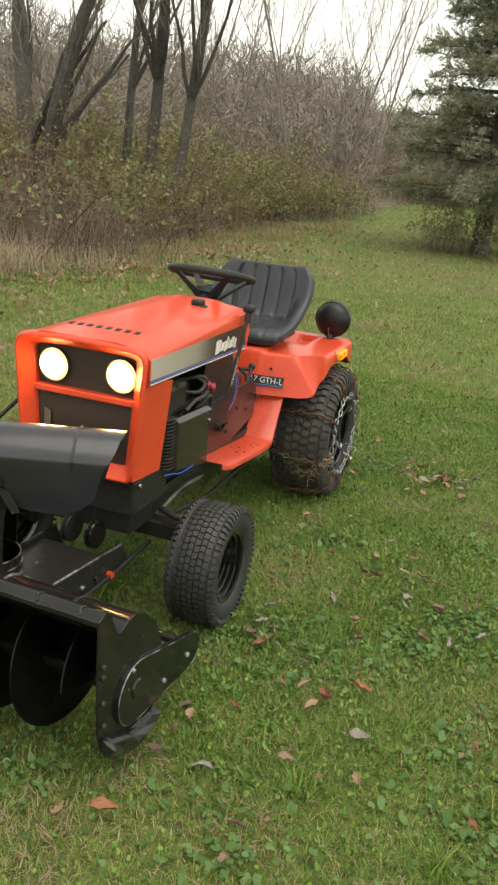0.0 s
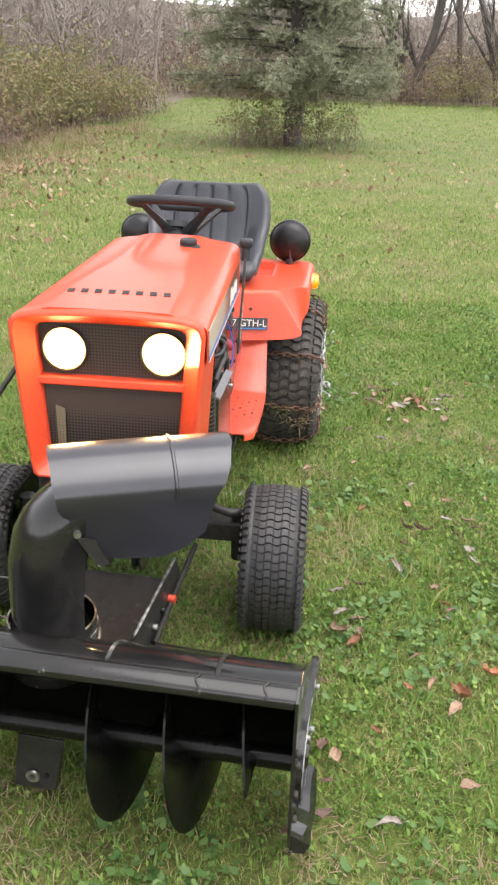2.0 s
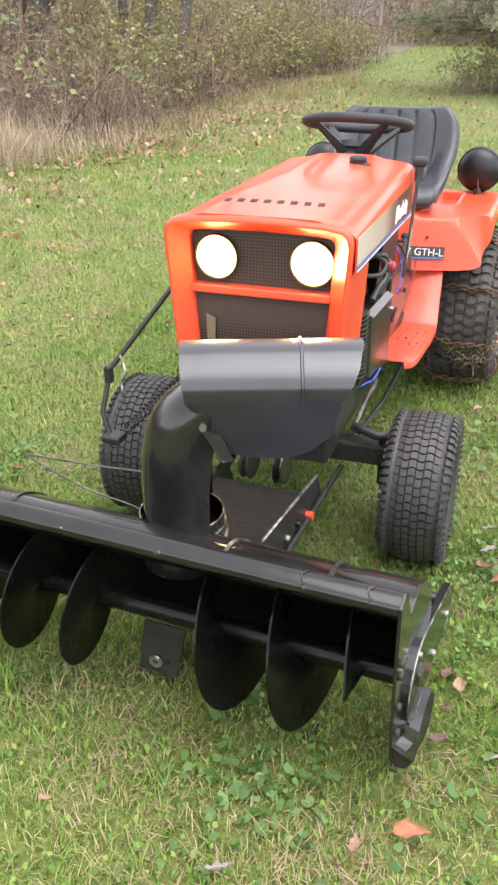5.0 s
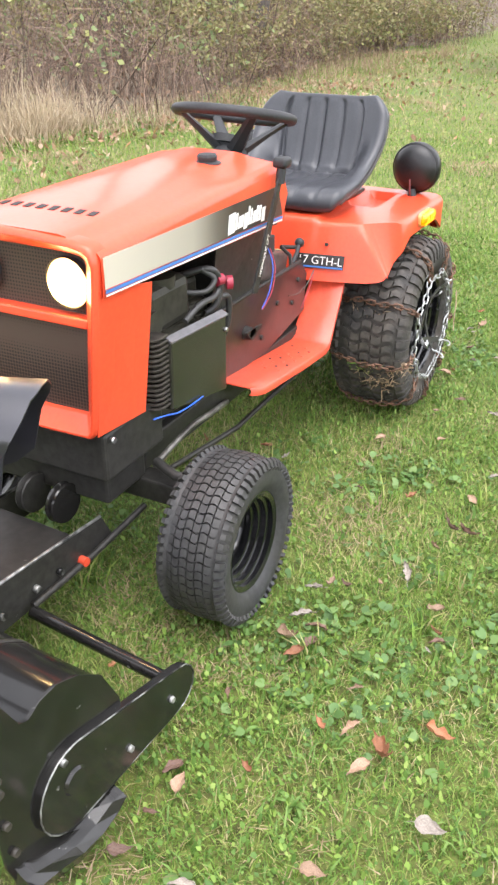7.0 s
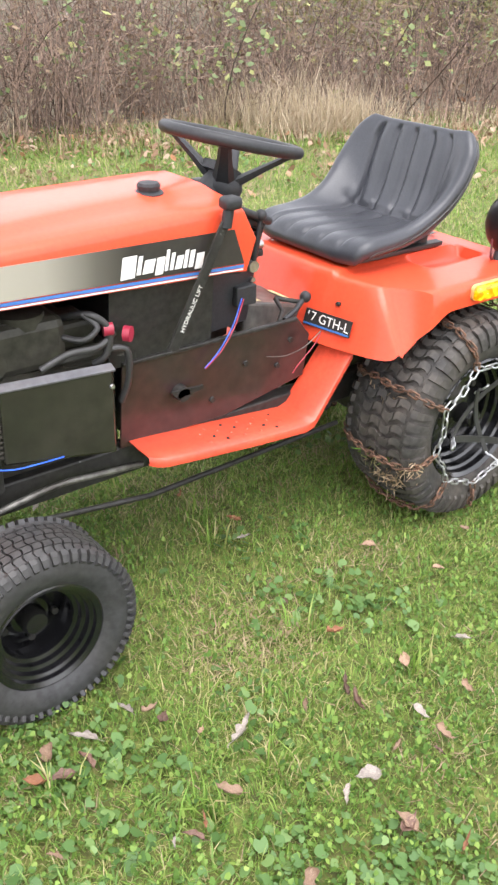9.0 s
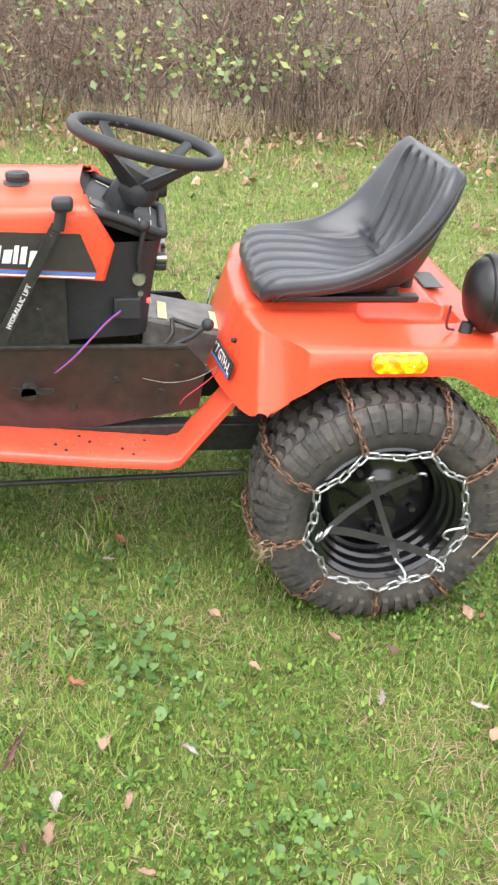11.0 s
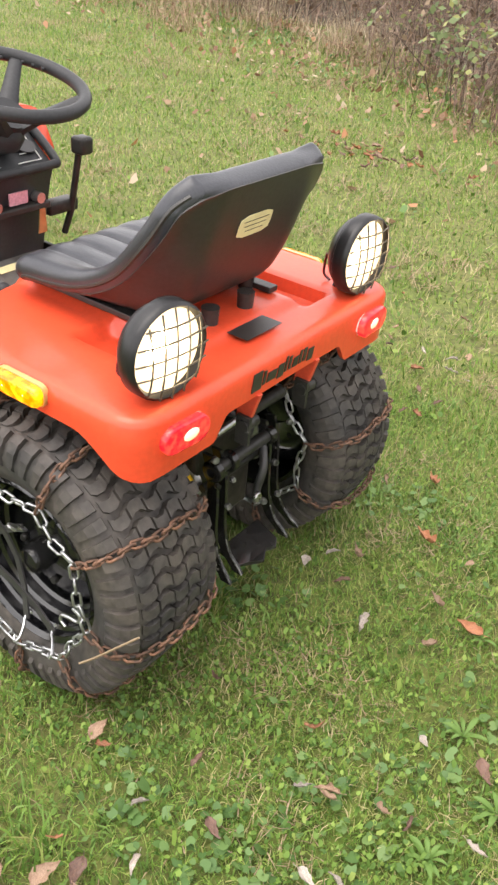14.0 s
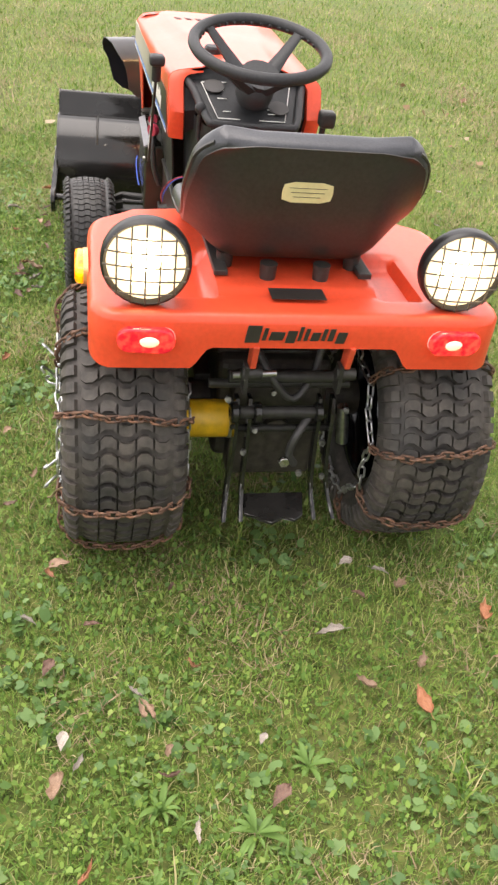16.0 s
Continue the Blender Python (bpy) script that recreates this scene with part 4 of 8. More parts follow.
# fender deck: one pressed shell with arches, rear cut-out and pockets behind the seat
FX0, FX1, FW, FZ, CORNER = -0.278, 0.292, 0.412, 0.640, 0.062


def taper(u):
    """The front corners are cut off straight, with a soft bend where the cut begins."""
    d = u - 0.60
    return (d + math.sqrt(d * d + 0.014)) / (0.40 + math.sqrt(0.174))


def fender_plan(u, v):
    c = 0.10 * step(-0.2, 0.3, u)
    x = u * math.sqrt(max(1 - c * v * v / 2 * abs(v) ** 6, 0))
    y = v * math.sqrt(max(1 - c * u * u / 2 * abs(u) ** 6, 0))
    narrow = 1 - 0.27 * taper(u)
    x = (FX0 + FX1) / 2 + x * (FX1 - FX0) / 2
    cut = max(CORNER - (x - FX0), 0)
    y = y * (FW - CORNER + math.sqrt(max(CORNER ** 2 - cut ** 2, 0))) * narrow
    return x - 0.17 * max(abs(y) - 0.11, 0) * step(0.45, 1.0, u), y


def fender_top(x, y):
    z = FZ
    front = FX1 - 0.17 * max(abs(y) - 0.11, 0)
    ax = max(x - (front - 0.020), 0) / 0.020
    bx = max((FX0 + 0.022) - x, 0) / 0.022
    wide = FW * (1 - 0.27 * taper((x - (FX0 + FX1) / 2) / ((FX1 - FX0) / 2)))
    cy = max(abs(y) - (wide - 0.022), 0) / 0.022
    d = math.hypot(max(ax, bx), cy)
    if x < FX0 + CORNER and abs(y) > FW - CORNER:
        d = max(math.hypot(FX0 + CORNER - x, abs(y) - FW + CORNER) - CORNER + 0.022, 0) / 0.022
    d = min(d, 1.25)
    z -= 0.019 * (1 - math.sqrt(max(1 - min(d, 1) ** 2, 0))) + max(d - 1, 0) * 0.015
    pocket = step(0.165, 0.178, abs(y)) * step(0.262, 0.245, abs(y)) * step(-0.205, -0.185, x) * step(0.03, 0.0, x)
    z -= 0.028 * pocket
    saddle = step(0.175, 0.155, abs(y)) * step(-0.19, -0.16, x)
    z += 0.010 * saddle
    return z


def fender_low(x, y):
    if x < FX0 + 0.03 and abs(y) < FW - 0.05:
        return 0.572 if abs(y) < 0.182 else 0.572 - 0.045 * step(0.182, 0.222, abs(y))
    if x > FX1 - 0.06:
        return 0.474
    a = step(0.275, 0.09, x)
    b = step(-0.27, -0.13, x)
    return 0.470 + 0.112 * a - (1 - b) * 0.058


bm = bmesh.new()
N = 72
grid = [[None] * (N + 1) for _ in range(N + 1)]
for i in range(N + 1):
    for j in range(N + 1):
        u, v = math.sin(math.pi / 2 * (2 * i / N - 1)) * 0.35 + 0.65 * (2 * i / N - 1), math.sin(math.pi / 2 * (2 * j / N - 1)) * 0.35 + 0.65 * (2 * j / N - 1)
        x, y = fender_plan(u, v)
        grid[i][j] = bm.verts.new((x, y, fender_top(x, y)))
for i in range(N):
    for j in range(N):
        f = bm.faces.new((grid[i][j], grid[i + 1][j], grid[i + 1][j + 1], grid[i][j + 1]))
        f.smooth = True
rim_path = [grid[i][0] for i in range(N)] + [grid[N][j] for j in range(N)] + [grid[i][N] for i in range(N, 0, -1)] + [grid[0][j] for j in range(N, 0, -1)]
prev = rim_path
for k in (0.5, 1.0, 1.01):
    cur = []
    for v in rim_path:
        lo = fender_low(v.co.x, v.co.y) + 0.020 * math.exp(-((v.co.x - 0.254) / 0.030) ** 2 - ((abs(v.co.y) - 0.293) / 0.035) ** 2)
        z = v.co.z + (lo - v.co.z) * min(k, 1)
        c = v.co.copy()
        c.z = z
        ahead = step(0.02, 0.27, v.co.x)
        corner = step(0.04, 0.26, v.co.x) * step(0.16, 0.28, abs(v.co.y))
        c.x += min(k, 1) * (0.056 * ahead - 0.050 * corner)
        short = 0.390 - abs(c.y)
        c.y += min(k, 1) * math.copysign((short + math.sqrt(short * short + 0.0012)) / 2, c.y) * corner
        if k > 1:
            c.x -= 0.010 * (1 if c.x > FX1 - 0.02 else -1 if c.x < FX0 + 0.02 else 0)
            c.y -= 0.010 * (1 if c.y > FW - 0.02 else -1 if c.y < -FW + 0.02 else 0)
        cur.append(bm.verts.new(c))
    for i in range(len(prev)):
        f = bm.faces.new((prev[i], prev[(i + 1) % len(prev)], cur[(i + 1) % len(cur)], cur[i]))
        f.smooth = True
    prev = cur
fender = part("fender_deck", bm, ORANGE, tractor, "orange fender deck with wheel arches")
solidify(fender, 0.003)
def text_mesh(words, size, mat):
    """Writing as a thin mesh, centred, in its own x-y plane."""
    cu = bpy.data.curves.new("writing", "FONT")
    cu.body, cu.size, cu.extrude, cu.align_x = words, size, 0.0003, "CENTER"
    ob = bpy.data.objects.new("writing", cu)
    scene.collection.objects.link(ob)
    bpy.context.view_layer.update()
    me = bpy.data.meshes.new_from_object(ob)
    bpy.data.objects.remove(ob)
    me.materials.clear()
    me.materials.append(mat)
    return me


# model badge on the fender's front faces
for s in (1, -1):
    # the plate's own frame: x along the writing, y up the face, z out of it
    along_y, out_x = Vector((-0.17, 0.985, 0)), Vector((0.985, 0.17, 0.25))
    if s < 0:
        along_y, out_x = Vector((0.17, 0.985, 0)), Vector((0.985, -0.17, 0.25))
    facing = Matrix((along_y, Vector((-0.26, 0, 0.97)), out_x)).transposed().to_4x4()
    facing.translation = Vector((0.3195, s * 0.199, 0.532))
    bm = bmesh.new()
    box(bm, -0.074, 0.074, -0.021, 0.021, -0.001, 0.0022, 0.0005, 1, facing)
    badge = part("model_badge", bm, DECAL, fender, "small dark badge with white lettering")
    letters = text_mesh("17 GTH-L", 0.034, WHITE)
    part_mesh("badge_writing", letters, badge, m=facing @ Matrix.Translation((0, -0.0085, 0.0030)))
    bm = bmesh.new()
    box(bm, -0.072, 0.072, -0.019, -0.0145, 0.002, 0.0032, 0, 1, facing)
    part("badge_line", bm, BLUE, badge)
    bolt("fender_bolt", (0.296, s * 0.209, 0.580), (1, 0.17 * s, 0.25), 0.006, fender, SATIN)
# maker's mark on the rear apron
yy = 0.120
for i, (w, h) in enumerate(((0.028, 0.036), (0.008, 0.026), (0.028, 0.018), (0.019, 0.026), (0.007, 0.030), (0.008, 0.026), (0.017, 0.018), (0.008, 0.026), (0.011, 0.026), (0.019, 0.024))):
    base = 0.590 - (0.005 if i in (0, 3, 9) else 0)
    bm = bmesh.new()
    slab(bm, [(FX0 - 0.0008, yy, base), (FX0 - 0.0008, yy - w, base), (FX0 - 0.0008, yy - w - 0.005, base + h), (FX0 - 0.0008, yy - 0.005, base + h)], (-1, 0, 0), 0.0014)
    part("mark_block", bm, DECAL, fender)
    yy -= w + 0.005
bm = bmesh.new()
slab(bm, [(-0.175, 0.062, 0.6485), (-0.175, -0.048, 0.6485), (-0.222, -0.048, 0.6485), (-0.222, 0.062, 0.6485)], (0, 0, 1), 0.0012)
part("serial_plate", bm, DECAL, fender, "black data plate with unreadable print")

# lamps on the fender
for s in (1, -1):
    # work lamp
    yaw = Matrix.Rotation(radians(-5 if s > 0 else -4), 4, "Z")
    m = Matrix.Translation((-0.205, s * 0.305, 0.724)) @ yaw @ Matrix.Rotation(radians(-90), 4, "Y")
    bm = bmesh.new()
    lathe(bm, [(0.0, -0.026), (0.030, -0.024), (0.052, -0.017), (0.068, -0.004), (0.0755, 0.008), (0.0765, 0.012), (0.081, 0.014), (0.083, 0.016), (0.083, 0.026), (0.083, 0.034), (0.082, 0.042), (0.077, 0.047), (0.072, 0.040), (0.072, 0.030)], m, 40)
    work = part("work_lamp", bm, LAMP_BLACK, tractor, "round black rear work lamp, lit, with wire guard")
    bm = bmesh.new()
    lathe(bm, [(0.030, 0.010), (0.016, 0.016), (0.0, 0.018)], m, 36)
    part("bulb", bm, WORKLAMP, work, "glowing lamp bulb")
    bm = bmesh.new()
    lathe(bm, [(0.050, 0.0395), (0.046, 0.027), (0.039, 0.016), (0.030, 0.010)], m, 36)
    part("reflector", bm, WORKLAMP_EDGE, work, "warm lit reflector bowl")
    bm = bmesh.new()
    lathe(bm, [(0.073, 0.034), (0.0615, 0.0375), (0.0495, 0.0395)], m, 36)
    part("lens_rim", bm, WORKLAMP_RIM, work, "warm lens rim")
    for k in range(-2, 3):
        c = k * 0.026
        half = math.sqrt(0.078 ** 2 - c * c)
        for swap in (False, True):
            bm = bmesh.new()
            tube(bm, [m @ (Vector((t, c, 0.051 + 0.010 * (1 - (t / half) ** 2))) if swap else Vector((c, t, 0.050 + 0.010 * (1 - (t / half) ** 2)))) for t in np.linspace(-half, half, 7)], 0.0018, 5)
            part("guard_wire", bm, GUARD, work)
    bm = bmesh.new()
    rod(bm, (-0.190, s * 0.312, 0.632), (-0.195, s * 0.308, 0.660), 0.016, 0.013)
    part("lamp_foot", bm, PLASTIC, work)
    bm = bmesh.new()
    tube(bm, curve_points([(-0.165, s * 0.312, 0.645), (-0.145, s * 0.318, 0.655), (-0.150, s * 0.312, 0.70)], 5), 0.003, 5)
    part("lamp_lead", bm, LEAD, work)
    # tail lamp: pill-shaped lens on a white base
    turn = Matrix.Translation((FX0, s * 0.306, 0.590)) @ Matrix.Rotation(radians(-s * 3), 4, "Z")
    for nm, k, x0, x1, mt in (("tail_lamp", 0.985, 0.014, -0.001, WHITE), ("lens", 0.968, 0.001, -0.015, TAIL)):
        bm = bmesh.new()
        out = []
        for a in np.linspace(0, math.tau, 28, endpoint=False):
            out.append((k * (0.030 * (1 if math.cos(a) > 0 else -1) + 0.026 * math.cos(a)), k * 0.026 * math.sin(a)))
        loft(bm, [[turn @ Vector((x, y * q, z * r)) for y, z in out] for x, q, r in ((x0, 1, 1), (x1 + 0.004, 1, 1), (x1 + 0.001, 0.96, 0.93), (x1, 0.88, 0.80))], True, True)
        if nm == "tail_lamp":
            tail = part(nm, bm, mt, tractor, "red oval tail lamp on a white base, lit")
        else:
            part(nm, smooth(bm), mt, tail, "glowing red lens")
    for nm, x, r, mt in (("bulb_glow", -0.0128, 0.016, TAIL_HOT), ("bulb", -0.0163, 0.0042, TAIL_CORE)):
        bm = bmesh.new()
        bmesh.ops.create_uvsphere(bm, u_segments=12, v_segments=8, radius=r, matrix=turn @ Matrix.Translation((x, -s * 0.006, 0)) @ Matrix.Diagonal((0.30, 1.3, 0.8, 1)))
        part(nm, smooth(bm), mt, tail)
    # amber side marker
    def lozenge(half_x, half_z, r, y):
        pts = []
        for cx, cz, a0 in ((1, 1, 0), (-1, 1, 90), (-1, -1, 180), (1, -1, 270)):
            for a in (0, 30, 60, 90):
                pts.append((-0.021 + cx * (half_x - r) + r * math.cos(radians(a0 + a)), s * y, 0.616 + cz * (half_z - r) + r * math.sin(radians(a0 + a))))
        return pts

    bm = bmesh.new()
    loft(bm, [lozenge(0.0575, 0.0205, 0.014, FW - 0.004), lozenge(0.0575, 0.0205, 0.014, FW + 0.006)], True, True)
    side_marker = part("side_marker", bm, AMBER_BASE, tractor, "amber side marker lamp, lit")
    bm = bmesh.new()
    loft(bm, [lozenge(0.0555, 0.0185, 0.013, FW + 0.002), lozenge(0.0555, 0.0185, 0.013, FW + 0.015), lozenge(0.053, 0.016, 0.012, FW + 0.021), lozenge(0.047, 0.010, 0.009, FW + 0.0235)], True, True)
    part("lens", smooth(bm), AMBER, side_marker, "glowing amber lens")
    for x in (0.004, -0.046):
        bm = bmesh.new()
        bmesh.ops.create_uvsphere(bm, u_segments=12, v_segments=8, radius=0.010, matrix=Matrix.Translation((x, s * (FW + 0.0175), 0.616)) @ Matrix.Diagonal((1.3, 0.62, 0.9, 1)))
        part("bulb", smooth(bm), AMBER_HOT, side_marker)

# seat: pan and back in one padded bucket of ribbed vinyl over a plastic shell
SEAT_MID = [(0.226, 0.662), (0.228, 0.680), (0.200, 0.694), (0.12, 0.694), (0.03, 0.686), (-0.045, 0.688), (-0.098, 0.712), (-0.128, 0.765), (-0.150, 0.835), (-0.168, 0.895), (-0.178, 0.930), (-0.183, 0.944)]
SEAT_SIDE = [(0.212, 0.666), (0.215, 0.684), (0.192, 0.700), (0.130, 0.706), (0.065, 0.718), (0.005, 0.742), (-0.047, 0.776), (-0.089, 0.818), (-0.123, 0.862), (-0.146, 0.901), (-0.162, 0.929), (-0.172, 0.941)]


def along(prof, s):
    k = s * (len(prof) - 1)
    i = min(int(k), len(prof) - 2)
    t = k - i
    p = [prof[max(i - 1, 0)], prof[i], prof[i + 1], prof[min(i + 2, len(prof) - 1)]]
    return [0.5 * (2 * p[1][d] + (p[2][d] - p[0][d]) * t + (2 * p[0][d] - 5 * p[1][d] + 4 * p[2][d] - p[3][d]) * t * t + (3 * p[1][d] - p[0][d] - 3 * p[2][d] + p[3][d]) * t ** 3) for d in (0, 1)]


def seat_width(s):
    z = along(SEAT_MID, s)[1]
    w = 0.220
    if s > 0.6:
        d = min(max((z - 0.880) / 0.0645, 0), 1)
        w -= 0.056 * (1 - math.sqrt(1 - d * d))
    d = max(0.20 - s, 0) / 0.20
    return w - 0.05 * (1 - math.sqrt(max(1 - d * d, 0)))


def seat_mid_point(s, u):
    (x, z), (ex, ez) = along(SEAT_MID, s), along(SEAT_SIDE, s)
    wing = step(0.52, 1.0, abs(u)) * (1 - 0.8 * step(0.84, 1.0, s))
    flare = (0.014 if u > 0 else 0.022) * math.exp(-((s - 0.66) / 0.15) ** 2)
    return Vector((x + (ex - x) * wing, u * (seat_width(s) + flare * abs(u)), z + (ez - z) * wing))


def seat_point(s, u, out=0.0):
    """s: 0 front lip .. 1 top of the back; u: -1 .. 1 across; out: how far behind the padding's middle."""
    p = seat_mid_point(s, u)
    if not out:
        return p
    e = 0.004
    du = seat_mid_point(s, min(u + e, 1)) - seat_mid_point(s, max(u - e, -1))
    ds = seat_mid_point(min(s + e, 1), u) - seat_mid_point(max(s - e, 0), u)
    return p - ds.cross(du).normalized() * out * (1 if ds.cross(du).z + ds.cross(du).x > 0 else -1)


def padding(s, u, face):
    """Half thickness of the cushion: full in the middle, rounded off at every edge, with sewn channels on its face."""
    w = seat_width(s)
    r = 0.023 + 0.002 * step(0.55, 0.30, s)
    e = min((1 - abs(u)) * w, s * 0.30, (1 - s) * 0.30)
    th = r * math.sqrt(max(1 - (1 - min(max(e, 0) / r, 1)) ** 2, 0))
    if face:
        au, gap = abs(u), 1.0
        deep = 0.55 + 0.45 * step(0.45, 0.60, s)
        if au < 0.70 and 0.07 < s < 0.93:
            gap = min(abs(au - k) for k in (0.0, 0.31, 0.62))
            th -= 0.0090 * deep * max(0, 1 - gap / 0.055) * step(0.07, 0.14, s) * (1 - step(0.87, 0.93, s))
            th += 0.004 * deep * min(gap / 0.155, 1) * step(0.07, 0.14, s) * (1 - step(0.87, 0.93, s))
        th -= 0.015 * max(0, 1 - abs(s - 0.500 - 0.03 * au) / 0.030) * (1 - step(0.62, 0.80, au))
    return th


bm = bmesh.new()
us = [math.sin(a) * 0.5 + a / math.pi for a in np.linspace(-math.pi / 2, math.pi / 2, 85)]
us = [u / us[-1] for u in us]
ss = [0.5 + 0.5 * (0.35 * math.sin(a) + 0.65 * a / (math.pi / 2)) for a in np.linspace(-math.pi / 2, math.pi / 2, 85)]
loft(bm, [[seat_point(sv, uv, -padding(sv, uv, True) or 1e-6) for uv in us] for sv in ss])
loft(bm, [[seat_point(sv, uv, padding(sv, uv, False) or 1e-6) for uv in us] for sv in ss])
bmesh.ops.remove_doubles(bm, verts=bm.verts, dist=0.0002)
seat = part("seat_cushion", bm, VINYL, tractor, "thick black ribbed vinyl bucket seat")
for u in (1, -1):
    bm = bmesh.new()
    tube(bm, [seat_point(sv, u * 0.985, 0.010) for sv in np.linspace(0.10, 0.93, 60)], 0.0042, 6)
    part("piping", bm, SHELL, seat)
bm = bmesh.new()
loft(bm, [[seat_point(0.05 + 0.90 * i / 40, -0.93 + 1.86 * j / 40, 0.0225) for j in range(41)] for i in range(41)])
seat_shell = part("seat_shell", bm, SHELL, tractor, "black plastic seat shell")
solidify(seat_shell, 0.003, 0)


def back_point(k, y, out):
    return seat_point(k, y / 0.215, 0.0255 + out)


bm = bmesh.new()
loft(bm, [[back_point(k, y, 0.0) for y in np.linspace(0.056 - d, -0.034 + d, 7)] for k, d in ((0.722, 0.018), (0.730, 0.0), (0.752, -0.002), (0.774, 0.0), (0.782, 0.018))])
lab = part("seat_label", bm, LABEL, seat_shell, "pale yellow label with unreadable print")
solidify(lab, 0.001)
for k, d in ((0.765, 0.010), (0.752, 0.014), (0.739, 0.020)):
    bm = bmesh.new()
    tube(bm, [back_point(k, y, 0.0016) for y in np.linspace(0.056 - d, -0.034 + d, 5)], 0.0006, 4)
    part("print_bar", bm, DECAL, lab)
for s in (1, -1):
    bm = bmesh.new()
    box(bm, -0.13, 0.21, s * 0.150 - 0.014, s * 0.150 + 0.014, 0.652, 0.664, 0.002)
    box(bm, 0.165, 0.205, s * 0.15 - 0.02, s * 0.15 + 0.02, 0.655, 0.680, 0.004)
    part("seat_slide", bm, SHELL, tractor, "black seat slide")
    for x, y in ((-0.070, 0.135), (-0.128, 0.055)):
        bm = bmesh.new()
        rod(bm, (x, s * y, 0.650), (x, s * y, 0.682), 0.016, 0.018)
        part("rubber_mount", bm, SHELL, tractor)

# ---------------------------------------------------------------- wheels
def tyre_profile(r, w, rim):
    h = w / 2
    d = r - rim
    return [(rim, -h * 0.72), (rim + d * 0.10, -h * 0.86), (rim + d * 0.35, -h * 0.99), (rim + d * 0.58, -h), (rim + d * 0.78, -h * 0.93), (rim + d * 0.87, -h * 0.80), (r - 0.016, -h * 0.5), (r - 0.014, 0),
            (r - 0.016, h * 0.5), (rim + d * 0.87, h * 0.80), (rim + d * 0.78, h * 0.93), (rim + d * 0.58, h), (rim + d * 0.35, h * 0.99), (rim + d * 0.10, h * 0.86), (rim, h * 0.72)]


def lugs(bm, r, w, m, rows, cols, depth, fill, bars, deep, wave):
    """Wavy rows of tread blocks over the crown, and bars from the shoulders down the side walls."""
    h = w / 2
    step_a = math.tau / rows

    def at(a, s, out):
        rr = r - 0.006 - 0.030 * r / 0.3 * abs(s) ** 3.2 + out
        return m @ Vector((rr * math.cos(a), rr * math.sin(a), s * h * 0.90))

    def block(corners, out):
        n = len(corners)
        top = [bm.verts.new(at(a, s, out)) for a, s in corners]
        cen = (sum(a for a, s in corners) / n, sum(s for a, s in corners) / n)
        low = [bm.verts.new(at(cen[0] + (a - cen[0]) * 1.08, cen[1] + (s - cen[1]) * 1.04, -0.014)) for a, s in corners]
        bm.faces.new(top)
        for i in range(n):
            bm.faces.new((top[i], low[i], low[(i + 1) % n], top[(i + 1) % n]))

    zig, wd, g = wave * step_a, fill * step_a, 0.020
    for i in range(rows):
        a = i * step_a
        for j in range(cols):
            s0, s1 = -0.80 + 1.60 * j / cols + g, -0.80 + 1.60 * (j + 1) / cols - g
            k = (s1 - s0) * 0.27
            z = zig if j % 2 else -zig
            prof = [(0.0, s0), (z, s0 + k), (z, s1 - k), (0.0, s1)]
            block([(a + q - wd, s) for q, s in prof] + [(a + q + wd, s) for q, s in prof[::-1]], depth)
        for s in (-1, 1):
            c = a + 0.25 * step_a
            k = bars
            rings = []
            for rr, yy, ww in ((r - 0.10 * deep, h * 0.77, 0.30), (r - 0.165 * deep, h * 0.895, 0.30), (r - 0.30 * deep, h * 0.968, 0.27), (r - k * deep, h * 1.0, 0.20)):
                rings.append([m @ Vector(((rr + o) * math.cos(c + q * ww * step_a), (rr + o) * math.sin(c + q * ww * step_a), s * (yy + p))) for q, o, p in ((-1.1, -0.010, -0.006), (-1, 0.005, 0.0055), (1, 0.005, 0.0055), (1.1, -0.010, -0.006))])
            loft(bm, rings, False, True)


